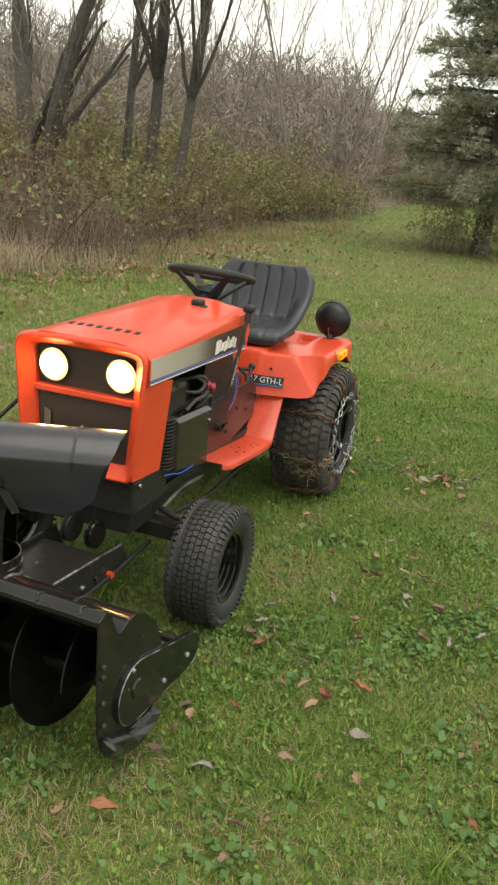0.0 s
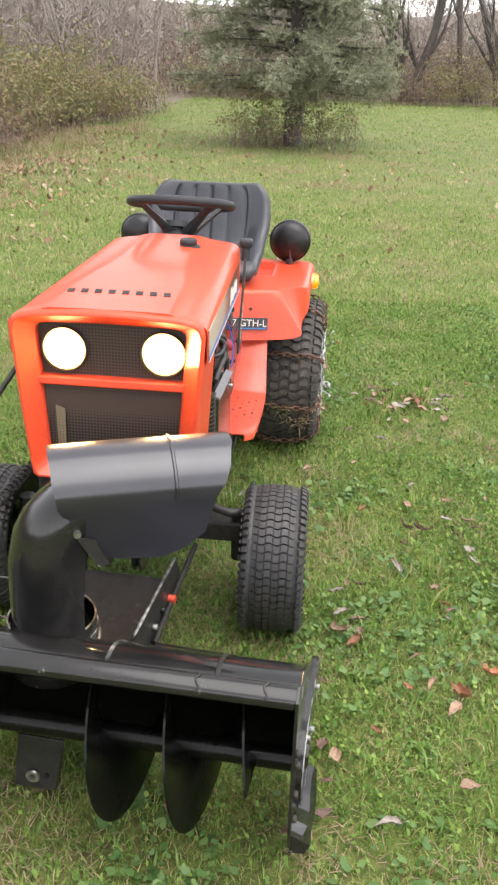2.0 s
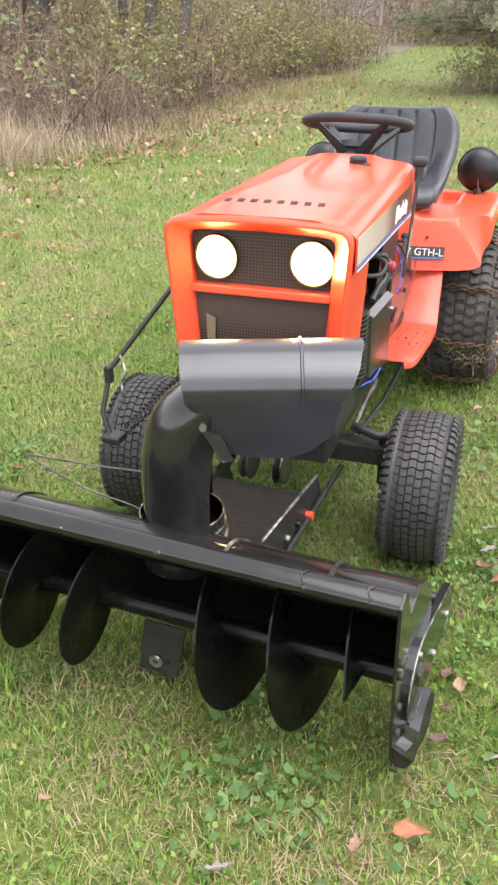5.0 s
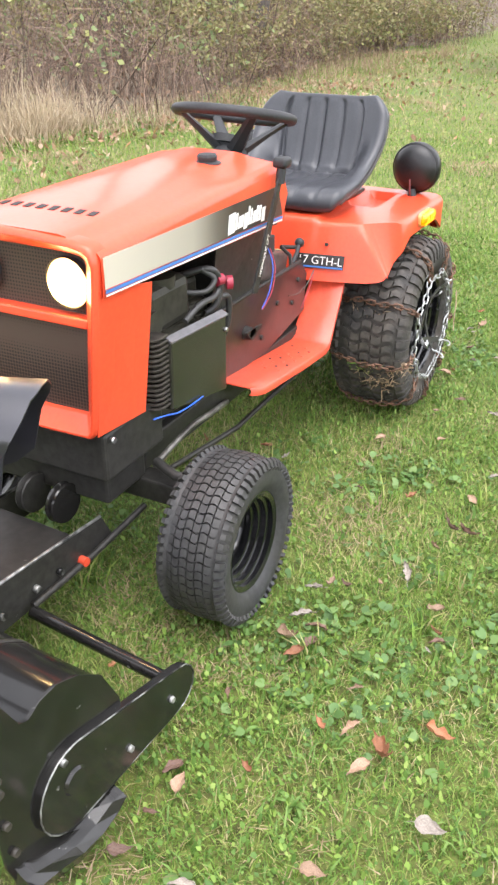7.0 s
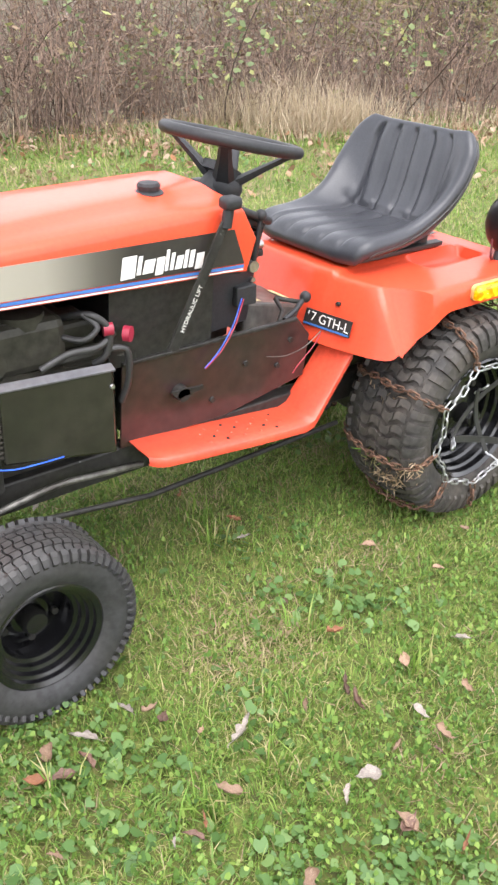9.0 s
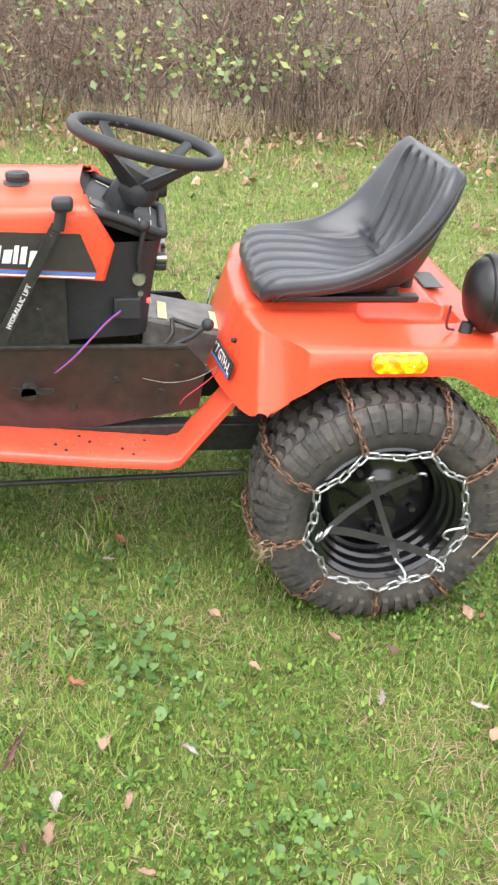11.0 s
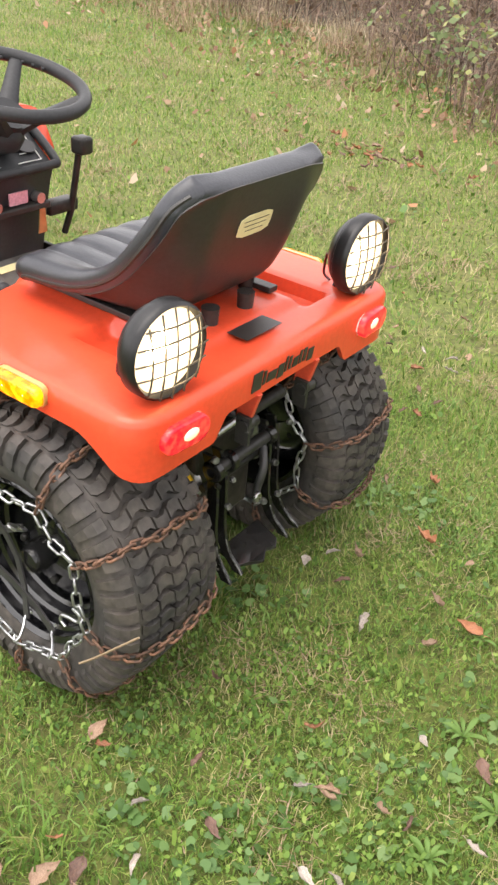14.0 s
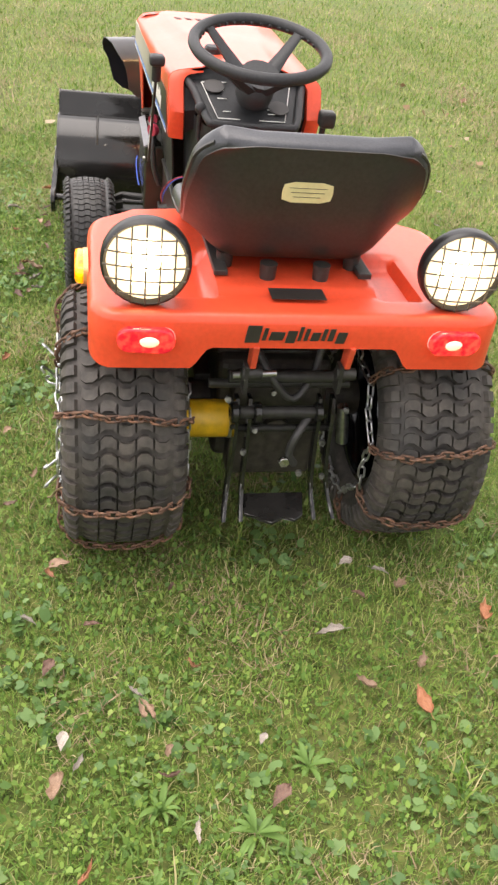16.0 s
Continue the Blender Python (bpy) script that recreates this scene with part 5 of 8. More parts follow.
def wheel(name, centre, r, w, rim, side, rows, cols, steer_deg, rubber, label, dish, fill, bars, wave=0.20):
    """side: +1 where the outer face looks to the left (+y)."""
    m = Matrix.Translation(centre) @ Matrix.Rotation(radians(steer_deg), 4, "Z") @ Matrix.Rotation(radians(-90 * side), 4, "X")
    h = w / 2
    bm = bmesh.new()
    lathe(bm, [(rim + 0.010, h * 0.72), (rim + 0.012, h * 0.82), (rim + 0.004, h * 0.86), (rim - 0.006, h * 0.80), (rim - 0.007, h * 0.66), (rim - 0.014, h * 0.62), (rim - 0.016, h * 0.46), (rim - 0.024, h * 0.42), (rim - 0.026, h * 0.28),
               (rim - 0.034, h * 0.24), (rim - 0.036, h * 0.10), (rim - 0.030, 0.0), (rim - 0.034, -dish * 0.4), (rim - 0.042, -dish * 0.8), (rim * 0.62, -dish), (rim * 0.45, -dish * 1.02), (rim * 0.36, -dish + 0.012), (0.0, -dish + 0.012)], m, 48)
    lathe(bm, [(rim + 0.012, -h * 0.74), (rim - 0.010, -h * 0.70), (rim - 0.030, -h * 0.4), (rim - 0.022, -dish * 0.6)], m, 44)
    wh = part(name, bm, RIM, tractor, label)
    bm = bmesh.new()
    lathe(bm, tyre_profile(r, w, rim), m, 72)
    part("tyre", bm, rubber, wh, "black turf tyre with zigzag tread")
    bm = bmesh.new()
    lugs(bm, r, w, m, rows, cols, 0.006 if wave > 0.15 else 0.001, fill, bars, r - rim, wave)
    for f in bm.faces:
        f.smooth = False
    part("tread", bm, rubber, wh)["kind"] = "stuff"
    bm = bmesh.new()
    if wave > 0.15:
        lathe(bm, [(rim * 0.30, -dish), (rim * 0.30, -dish + 0.014), (rim * 0.185, -dish + 0.020), (rim * 0.180, -dish + 0.058), (rim * 0.14, -dish + 0.070), (0.0, -dish + 0.076)], m, 24)
    else:
        lathe(bm, [(rim * 0.26, -dish), (rim * 0.26, -dish + 0.030), (rim * 0.20, -dish + 0.045), (0.0, -dish + 0.048)], m, 24)
    part("hub", bm, BLACK, wh)
    for i in range(5):
        a = math.tau * i / 5 + 0.3
        bm = bmesh.new()
        c = m @ Vector((rim * 0.52 * math.cos(a), rim * 0.52 * math.sin(a), -dish))
        ax = (m.to_3x3() @ Vector((0, 0, 1)))
        rod(bm, c, c + ax * 0.012, 0.008, seg=6)
        part("wheel_nut", bm, SATIN, wh)
    return m


RW, RR = 0.250, 0.292
FRONT_R = 0.203
rear_l = wheel("rear_wheel", (-0.030, 0.337, 0.253), RR, RW, 0.168, 1, 50, 5, 0, RUBBER_REAR, "black rear wheel", -0.030, 0.295, 0.54)
rear_r = wheel("rear_wheel", (-0.030, -0.337, 0.253), RR, RW, 0.168, -1, 50, 5, 0, RUBBER_REAR, "black rear wheel", -0.030, 0.295, 0.54)
wheel("front_wheel", (1.250, 0.389, 0.159), FRONT_R, 0.160, 0.113, 1, 58, 6, 1.5, RUBBER, "black front wheel", 0.03, 0.40, 0.30, 0.13)
wheel("front_wheel", (1.250, -0.389, 0.159), FRONT_R, 0.160, 0.113, -1, 58, 6, 1.5, RUBBER, "black front wheel", 0.03, 0.40, 0.30, 0.13)

# ---------------------------------------------------------------- tyre chains
bm = bmesh.new()
L, W = 0.0150, 0.0074
loop = [(math.cos(a) * W + 0, (L * (1 if math.sin(a) > 0 else -1) * 0.55 + math.sin(a) * L * 0.5)) for a in np.linspace(0.3, math.tau + 0.3, 8, endpoint=False)]
tube(bm, [(x, 0, y) for x, y in loop], 0.0028, 5, True)
link_rust_me = bpy.data.meshes.new("link")
bm.to_mesh(link_rust_me)
link_rust_me.materials.append(RUST)
link_zinc_me = link_rust_me.copy()
link_zinc_me.materials.clear()
link_zinc_me.materials.append(ZINC)
bm.free()


def chain_run(pts, parent, me, pitch=0.0215, name="link"):
    """Links along a polyline, every other one turned by a quarter."""
    pts = [Vector(p) for p in pts]
    dist = [0.0]
    for a, b in zip(pts, pts[1:]):
        dist.append(dist[-1] + (b - a).length)
    n = max(int(dist[-1] / pitch), 1)
    for k in range(n):
        d = (k + 0.5) * dist[-1] / n
        i = max(j for j in range(len(dist)) if dist[j] <= d)
        i = min(i, len(pts) - 2)
        t = (d - dist[i]) / max(dist[i + 1] - dist[i], 1e-6)
        p = pts[i].lerp(pts[i + 1], t)
        q = (pts[i + 1] - pts[i]).to_track_quat("Z", "Y").to_matrix().to_4x4()
        part_mesh(name, me, parent, m=Matrix.Translation(p) @ q @ Matrix.Rotation(radians(90 * (k % 2) + 25), 4, "Z"))


def tyre_chain(m, phase, seed):
    rnd = random.Random(seed)
    ch = thing("tyre_chain", "rusty cross chains and shiny zinc side chain over the rear tyre", "tyre chain", (0.010, 0.003, 0.007), "tyre chains")
    h = RW / 2
    n = 9
    prof = [(k * RR / 0.300, y) for k, y in ((0.195, h + 0.006), (0.235, h + 0.012), (0.268, h + 0.004), (0.290, h * 0.86), (0.305, h * 0.62), (0.311, h * 0.3), (0.312, 0), (0.311, -h * 0.3), (0.305, -h * 0.62), (0.290, -h * 0.86), (0.268, -h - 0.004), (0.235, -h - 0.012), (0.205, -h - 0.006))]
    outer, inner = [], []
    for i in range(n):
        a = phase - math.tau * (i + rnd.uniform(-0.05, 0.05)) / n
        lean = rnd.uniform(-0.05, 0.05)
        pts = []
        for r, y in prof:
            aa = a + lean * (y / h) + 0.012 * math.sin(y * 60 + i)
            pts.append(m @ Vector((r * math.cos(aa), r * math.sin(aa), y)))
        chain_run(pts, ch, link_rust_me)
        outer.append((a + lean, prof[0]))
        inner.append((a - lean, prof[-1]))
    for k, lst in enumerate((outer, inner)):
        for i in range(n):
            a0, (r0, y0) = lst[i]
            a1 = lst[(i + 1) % n][0] - (math.tau if i == n - 1 else 0)
            p0 = m @ Vector((r0 * math.cos(a0), r0 * math.sin(a0), y0))
            p1 = m @ Vector((r0 * math.cos(a1), r0 * math.sin(a1), y0))
            am = (a0 + a1) / 2
            pm = m @ Vector((r0 * 0.90 * math.cos(am), r0 * 0.90 * math.sin(am), y0 + 0.004 * (1 - 2 * k)))
            chain_run([p0, pm, p1], ch, link_zinc_me, 0.025)
    return ch


tyre_chain(rear_l, -0.52, 3)
tyre_chain(rear_r, 0.10, 5)

# rubber tensioner straps with wire hooks across the left rear wheel
straps = thing("chain_tensioner", "black rubber chain tensioner straps with bright wire hooks", "tensioner", (0.010, 0.003, 0.007))
fl = RW / 2 + 0.008
for a0, half, (sx0, sy0), (sx1, sy1) in ((0.1, 0.0095, (0.138, 0.006), (-0.104, 0.088)), (0.5, 0.007, (-0.039, -0.123), (0.132, 0.001)), (0.9, 0.007, (0.054, -0.118), (-0.030, 0.098))):
    p0, p1 = Vector((sx0, sy0, fl)), Vector((sx1, sy1, fl))
    side = (p1 - p0).cross(Vector((0, 0, 1))).normalized() * half
    dip = Vector((0, 0, -0.012))
    bm = bmesh.new()
    mid = (p0 + p1) / 2 + dip * (1 + a0 % 1)
    loft(bm, [[rear_l @ (p + side * k + Vector((0, 0, h))) for k, h in ((1, 0), (1, 0.004), (-1, 0.004), (-1, 0))] for p in (p0, (p0 + mid) / 2 + dip * 0.4, mid, (p1 + mid) / 2 + dip * 0.4, p1)], True, True)
    strap = part("rubber_strap", bm, HOSE, straps)
    for p, d in ((p0, p0.normalized()), (p1, p1.normalized())):
        t = Vector((-d.y, d.x, 0))
        bm = bmesh.new()
        o = p + Vector((0, 0, 0.006))
        tube(bm, [rear_l @ q for q in curve_points([o - d * 0.014 + t * 0.012, o - d * 0.018, o - t * 0.004, o + d * 0.012 + t * 0.006, o + d * 0.034 + t * 0.012, o + d * 0.044, o + d * 0.034 - t * 0.012], 4)], 0.0028, 6)
        part("wire_hook", bm, ZINC, strap, "bright wire hook")
bm = bmesh.new()
tube(bm, [rear_l @ Vector((x, y, fl + 0.006)) for x, y, _ in curve_points([(-0.160, -0.012, 0), (-0.176, -0.006, 0), (-0.172, 0.012, 0), (-0.150, 0.016, 0), (-0.132, 0.022, 0), (-0.128, 0.036, 0), (-0.140, 0.044, 0)], 5)], 0.003, 6)
part("wire_hook", bm, ZINC, straps, "bright bent wire hook")

# ---------------------------------------------------------------- rear hitch and axle
bm = bmesh.new()
rod(bm, (0.0, -0.23, 0.285), (0.0, 0.23, 0.285), 0.045, seg=20)
box(bm, -0.10, 0.12, -0.13, 0.13, 0.18, 0.44, 0.02, 3)
box(bm, -0.06, 0.16, -0.13, 0.13, 0.42, 0.55, 0.015, 2)
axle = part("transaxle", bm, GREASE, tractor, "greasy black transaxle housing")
for k in range(7):
    bm = bmesh.new()
    rod(bm, (-0.135, -0.060, 0.485 + k * 0.010), (-0.135, 0.060, 0.485 + k * 0.010), 0.0045, seg=8)
    part("cooler_fin", bm, SATIN, axle)
bm = bmesh.new()
rod(bm, (-0.115, 0.105, 0.300), (-0.115, 0.205, 0.300), 0.043, seg=28)
part("oil_filter", bm, YELLOW, tractor, "yellow oil filter can")
bm = bmesh.new()
lathe(bm, [(0.0, 0), (0.045, 0), (0.045, 0.018), (0.036, 0.022), (0.0, 0.022)], Matrix.Translation((-0.115, 0.085, 0.300)) @ Y_AXIS, 24)
part("filter_head", bm, STEEL, tractor)
hitch_label = "greasy black rear lift hitch linkage"
bm = bmesh.new()
box(bm, -0.150, -0.09, -0.098, 0.100, 0.165, 0.42, 0.010)
rod(bm, (-0.15, 0.0, 0.30), (-0.170, 0.0, 0.30), 0.030)
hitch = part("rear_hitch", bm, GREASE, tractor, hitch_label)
for p, q, r in (((-0.19, -0.125, 0.455), (-0.19, 0.125, 0.455), 0.014), ((-0.20, -0.075, 0.372), (-0.20, 0.095, 0.372), 0.014), ((-0.16, -0.15, 0.42), (-0.16, 0.16, 0.42), 0.010), ((-0.21, 0.03, 0.475), (-0.21, 0.12, 0.470), 0.007), ((-0.17, -0.13, 0.31), (-0.17, 0.10, 0.31), 0.009)):
    bm = bmesh.new()
    rod(bm, p, q, r)
    part("hitch_shaft", bm, ZINC if r < 0.008 else SATIN, hitch)
for y, r in ((-0.085, 0.021), (0.05, 0.023), (0.10, 0.024)):
    bm = bmesh.new()
    lathe(bm, [(0.010, 0), (r, 0), (r, 0.012), (r * 0.8, 0.016), (0.010, 0.016)], Matrix.Translation((-0.20, y, 0.372)) @ Y_AXIS, 20, True)
    part("hitch_collar", bm, BLACK, hitch)
for y, tilt in ((-0.112, -0.012), (-0.082, -0.004), (0.072, 0.004), (0.100, 0.010)):
    bm = bmesh.new()
    line = curve_points([(-0.18, y, 0.40), (-0.195, y, 0.35), (-0.200, y, 0.29), (-0.205, y + tilt * 0.4, 0.225), (-0.222, y + tilt, 0.170), (-0.252, y + tilt * 1.6, 0.140), (-0.262, y + tilt * 1.8, 0.128)], 4)
    loft(bm, [[p + Vector((d, w, 0)) for d, w in ((-0.012, -0.004), (-0.012, 0.004), (0.012, 0.004), (0.012, -0.004))] for p in line], True, True)
    for f in bm.faces:
        f.smooth = False
    arm = part("hitch_arm", bm, BLACK, hitch)
    bm = bmesh.new()
    tube(bm, [p + Vector((-0.0125, 0.003, 0)) for p in line[14:]], 0.0018, 5)
    part("worn_edge", bm, WORN, arm)
bm = bmesh.new()
slab(bm, [(-0.200, 0.070, 0.142), (-0.200, -0.075, 0.142), (-0.262, -0.065, 0.126), (-0.275, -0.045, 0.122), (-0.262, -0.02, 0.124), (-0.282, 0.01, 0.120), (-0.262, 0.04, 0.124), (-0.255, 0.070, 0.128)], (0, 0, 1), 0.008, 0.002)
part("hitch_plate", bm, BLACK, hitch)
bolt("hitch_bolt", (-0.232, -0.01, 0.262), (-1, 0, 0), 0.013, hitch, STEEL)
for y, z, r in ((0.082, 0.285, 0.007), (-0.095, 0.30, 0.008), (-0.04, 0.325, 0.006), (-0.05, 0.225, 0.008), (0.125, 0.415, 0.008), (-0.135, 0.385, 0.007), (0.11, 0.345, 0.006), (0.03, 0.43, 0.006), (-0.105, 0.215, 0.007), (0.06, 0.335, 0.006)):
    bolt("hitch_bolt", (-0.215 - 0.01 * (z < 0.3), y, z), (-1, 0.3, 0.2), r, hitch, WORN)
bm = bmesh.new()
tube(bm, curve_points([(-0.20, -0.06, 0.36), (-0.228, -0.03, 0.33), (-0.225, -0.02, 0.28), (-0.21, -0.04, 0.24)], 5), 0.009, 8)
part("lift_hose", bm, HOSE, hitch)
bm = bmesh.new()
tube(bm, curve_points([(-0.16, 0.06, 0.50), (-0.20, 0.03, 0.45), (-0.19, -0.02, 0.40), (-0.17, -0.06, 0.44), (-0.15, -0.08, 0.51)], 5), 0.008, 8)
part("lift_hose", bm, HOSE, hitch)
for y in (0.088, -0.105):
    bm = bmesh.new()
    slab(bm, [(-0.245, y, 0.575), (-0.285, y, 0.575), (-0.270, y, 0.520), (-0.235, y, 0.512)], (0, 1, 0), 0.012, 0.002)
    br = part("orange_bracket", bm, ORANGE_OLD, hitch, "orange steel bracket")
    bm = bmesh.new()
    rod(bm, (-0.262, y - 0.014, 0.505), (-0.262, y + 0.026, 0.505), 0.013)
    slab(bm, [(-0.275, y + 0.014, 0.525), (-0.245, y + 0.014, 0.525), (-0.245, y + 0.014, 0.465), (-0.275, y + 0.014, 0.465)], (0, 1, 0), 0.008)
    part("bracket_pin", bm, SATIN, br)
bm = bmesh.new()
rod(bm, (-0.10, -0.17, 0.32), (-0.10, -0.185, 0.22), 0.014)
part("drag_chain_anchor", bm, STEEL, hitch)

# ---------------------------------------------------------------- snow blower
blower = thing("snow_blower", "black front-mounted snow blower with auger and tall discharge chute", "snow blower", (1.908, 0, 0))
YAW = Matrix.Rotation(radians(-3.0), 4, "Z")       # it sits slightly askew on its mount
blower.matrix_basis = Matrix.Translation((1.858, -0.02, 0)) @ YAW @ Matrix.Translation((0.050, 0.02, 0))
blower_off = Matrix.Translation((-1.9, 0, 0))


def bpart(name, bm, mat, parent, label=""):
    if parent is blower:
        bmesh.ops.transform(bm, matrix=blower_off, verts=bm.verts)
        return part(name, bm, mat, blower, label)
    bmesh.ops.transform(bm, matrix=blower_off, verts=bm.verts)
    return part(name, bm, mat, parent, label)


HY = 0.504


def lifted(x, z):
    """The housing's mouth stands higher than its back."""
    return z + step(1.85, 2.0, x) * (0.075 - 0.10 * z)


prof = [(2.100, 0.391), (2.101, 0.399), (2.078, 0.412), (2.062, 0.398), (2.030, 0.322), (2.012, 0.312), (1.988, 0.330), (1.95, 0.344), (1.905, 0.342), (1.855, 0.312), (1.820, 0.235), (1.812, 0.15), (1.845, 0.075)]
pc = curve_points([(x, 0, lifted(x, z)) for x, z in prof], 4)
bm = bmesh.new()
loft(bm, [[(p.x, y, p.z) for p in pc] for y in np.linspace(-HY, HY, 12)])
housing = bpart("auger_housing", bm, BLACK, blower, "glossy black curved auger housing, scuffed along its lip")
solidify(housing, 0.005)
# an added near-black sheet under the housing paints the drum's inner shade
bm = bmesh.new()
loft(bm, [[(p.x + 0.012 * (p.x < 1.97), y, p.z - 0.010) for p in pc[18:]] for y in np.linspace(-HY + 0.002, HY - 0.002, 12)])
shade_sheet = bpart("drum_lining", bm, DRUM_SHADE, housing, "near-black sheet painting the shade inside the drum")
solidify(shade_sheet, 0.002)
bm = bmesh.new()
box(bm, 2.095, 2.103, -HY, HY, 0.418, 0.434, 0.003)
bpart("front_lip", bm, BLACK, housing, "worn front lip bar")
for y, w, mt in ((-0.355, 0.005, BLACK), (0.140, 0.004, WORN), (0.350, 0.005, SATIN)):
    bm = bmesh.new()
    loft(bm, [[(p.x, y - w, p.z + 0.001), (p.x, y - w * 0.6, p.z + 0.004), (p.x, y + w * 0.6, p.z + 0.004), (p.x, y + w, p.z + 0.001)] for p in pc[19:38]])
    bpart("weld_seam", bm, mt, housing)
for y, mt in ((0.335, SATIN), (0.452, GREASE)):
    bm = bmesh.new()
    tube(bm, [(p.x + 0.001, y + 0.004 * math.sin(i * 1.7), p.z + 0.001) for i, p in enumerate(pc[4:10])], 0.0022, 5)
    bpart("lip_crack", bm, mt, housing)
for s in (1, -1):
    bm = bmesh.new()
    side = [(2.106, 0.400), (2.104, 0.18), (2.098, 0.055), (2.085, 0.004), (1.94, -0.02), (1.845, 0.06), (1.808, 0.15), (1.816, 0.238), (1.852, 0.316), (1.903, 0.347), (1.95, 0.349), (1.988, 0.335), (2.012, 0.317), (2.030, 0.326), (2.060, 0.402), (2.076, 0.415)]
    slab(bm, [(x, s * HY, lifted(x, z)) for x, z in side], (0, s, 0), 0.006, 0.001)
    end = bpart("end_plate", bm, BLACK, blower, "black end plate with bolt heads")
    bm = bmesh.new()
    rs_ = random.Random(4)
    rows = []
    for x, lo, hi in ((2.088, 0.072, 0.120), (2.070, 0.052, 0.112), (2.035, 0.036, 0.098), (1.98, 0.022, 0.078), (1.93, 0.018, 0.072), (1.885, 0.022, 0.072), (1.86, 0.04, 0.07)):
        j = lambda: rs_.uniform(-0.004, 0.004)
        rows.append([(x + j(), s * (HY + 0.004), hi + j()), (x + j(), s * (HY + 0.030 + j()), hi - 0.012 + j()), (x + j(), s * (HY + 0.040 + j()), (hi + lo) / 2 + j()), (x + j(), s * (HY + 0.034 + j()), lo + 0.006), (x, s * (HY + 0.004), lo)])
    loft(bm, rows, True, True)
    for f in bm.faces:
        f.smooth = False
    bpart("skid_shoe", bm, BLACK, end, "dented and scraped black skid shoe")
    for x, z in ((2.088, 0.312), (2.088, 0.285), (2.086, 0.215), (2.080, 0.150), (2.070, 0.095), (2.04, 0.070)):
        bm = bmesh.new()
        rod(bm, (x, s * (HY + 0.004), z), (x, s * (HY + 0.014), z), 0.0085, 0.007, 6)
        bpart("bolt_head", bm, GREASE, end)
# drive case on the left end: a long tapered housing
bm = bmesh.new()
outl = []
c0, r0, c1, r1 = Vector((1.945, 0.165)), 0.085, Vector((1.665, 0.130)), 0.050
ang = math.atan2(c0.y - c1.y, c0.x - c1.x)
for a in np.linspace(-math.pi / 2, math.pi / 2, 12):
    outl.append((c0.x + r0 * math.cos(ang + a), c0.y + r0 * math.sin(ang + a)))
for a in np.linspace(math.pi / 2, 3 * math.pi / 2, 8):
    outl.append((c1.x + r1 * math.cos(ang + a), c1.y + r1 * math.sin(ang + a)))
slab(bm, [(x, 0.503, z) for x, z in outl], (0, 1, 0), 0.018, 0.004)
case = bpart("drive_case", bm, BLACK, blower, "black tapered drive case with scratched edges")
bm = bmesh.new()
tube(bm, [(x, 0.520, z) for x, z in outl], 0.0014, 5, True)
bpart("case_seam", bm, WORN, case, "bare scratched seam")
bm = bmesh.new()
rod(bm, (1.950, 0.516, 0.178), (1.950, 0.526, 0.178), 0.030, 0.022, 20)
bpart("bearing_cap", bm, BLACK, case)
for x, z in ((1.690, 0.128), (1.815, 0.120), (1.970, 0.238)):
    bm = bmesh.new()
    rod(bm, (x, 0.518, z), (x, 0.527, z), 0.008, 0.0065, 6)
    bpart("bolt_head", bm, WORN, case)
bm = bmesh.new()
rod(bm, (1.648, 0.14, 0.143), (1.664, 0.506, 0.140), 0.014, seg=16)
bpart("cross_shaft", bm, BLACK, blower, "black cross shaft")
# auger: shaft and two opposed spirals
AX, AZ, AR = 1.985, 0.198, 0.156
bm = bmesh.new()
rod(bm, (AX, -HY, AZ), (AX, HY, AZ), 0.023, seg=18)
auger = bpart("auger_shaft", bm, AUGER_BLACK, blower, "black auger shaft")
for s in (1, -1):
    bm = bmesh.new()
    rows, turns, nseg = [], 2.958, 130
    for i in range(nseg + 1):
        k = 0.81 * i / nseg
        a = -k * turns * math.tau + 2.765
        y = s * (0.088 + k * 0.42)
        rows.append([(AX + r * math.cos(a), y + 0.004 * j, AZ + r * math.sin(a)) for j, r in ((0, 0.022), (0, AR * 0.6), (0, AR), (1, AR), (1, AR * 0.6), (1, 0.022))])
    loft(bm, rows, True)
    bpart("auger_flight", bm, AUGER_BLACK, auger, "black spiral auger flight with bare edge")
# impeller baffle below the chute with a hole
bm = bmesh.new()
slab(bm, [(1.960, -0.062, 0.140), (1.960, 0.036, 0.138), (1.982, 0.018, 0.024), (1.982, -0.070, 0.024)], (1, 0, 0.2), 0.006, 0.001)
baffle = bpart("lower_bracket", bm, DECK, blower, "scuffed black bracket with a bolt hole")
bm = bmesh.new()
lathe(bm, [(0.007, 0), (0.016, 0), (0.014, 0.004), (0.007, 0.004)], Matrix.Translation((1.984, -0.030, 0.052)) @ X_AXIS, 16, True)
bpart("washer", bm, STEEL, baffle)
bm = bmesh.new()
rod(bm, (1.978, -0.002, 0.056), (1.985, -0.002, 0.056), 0.006, seg=12)
bpart("bolt_hole", bm, GRILLE_HOLE, baffle)
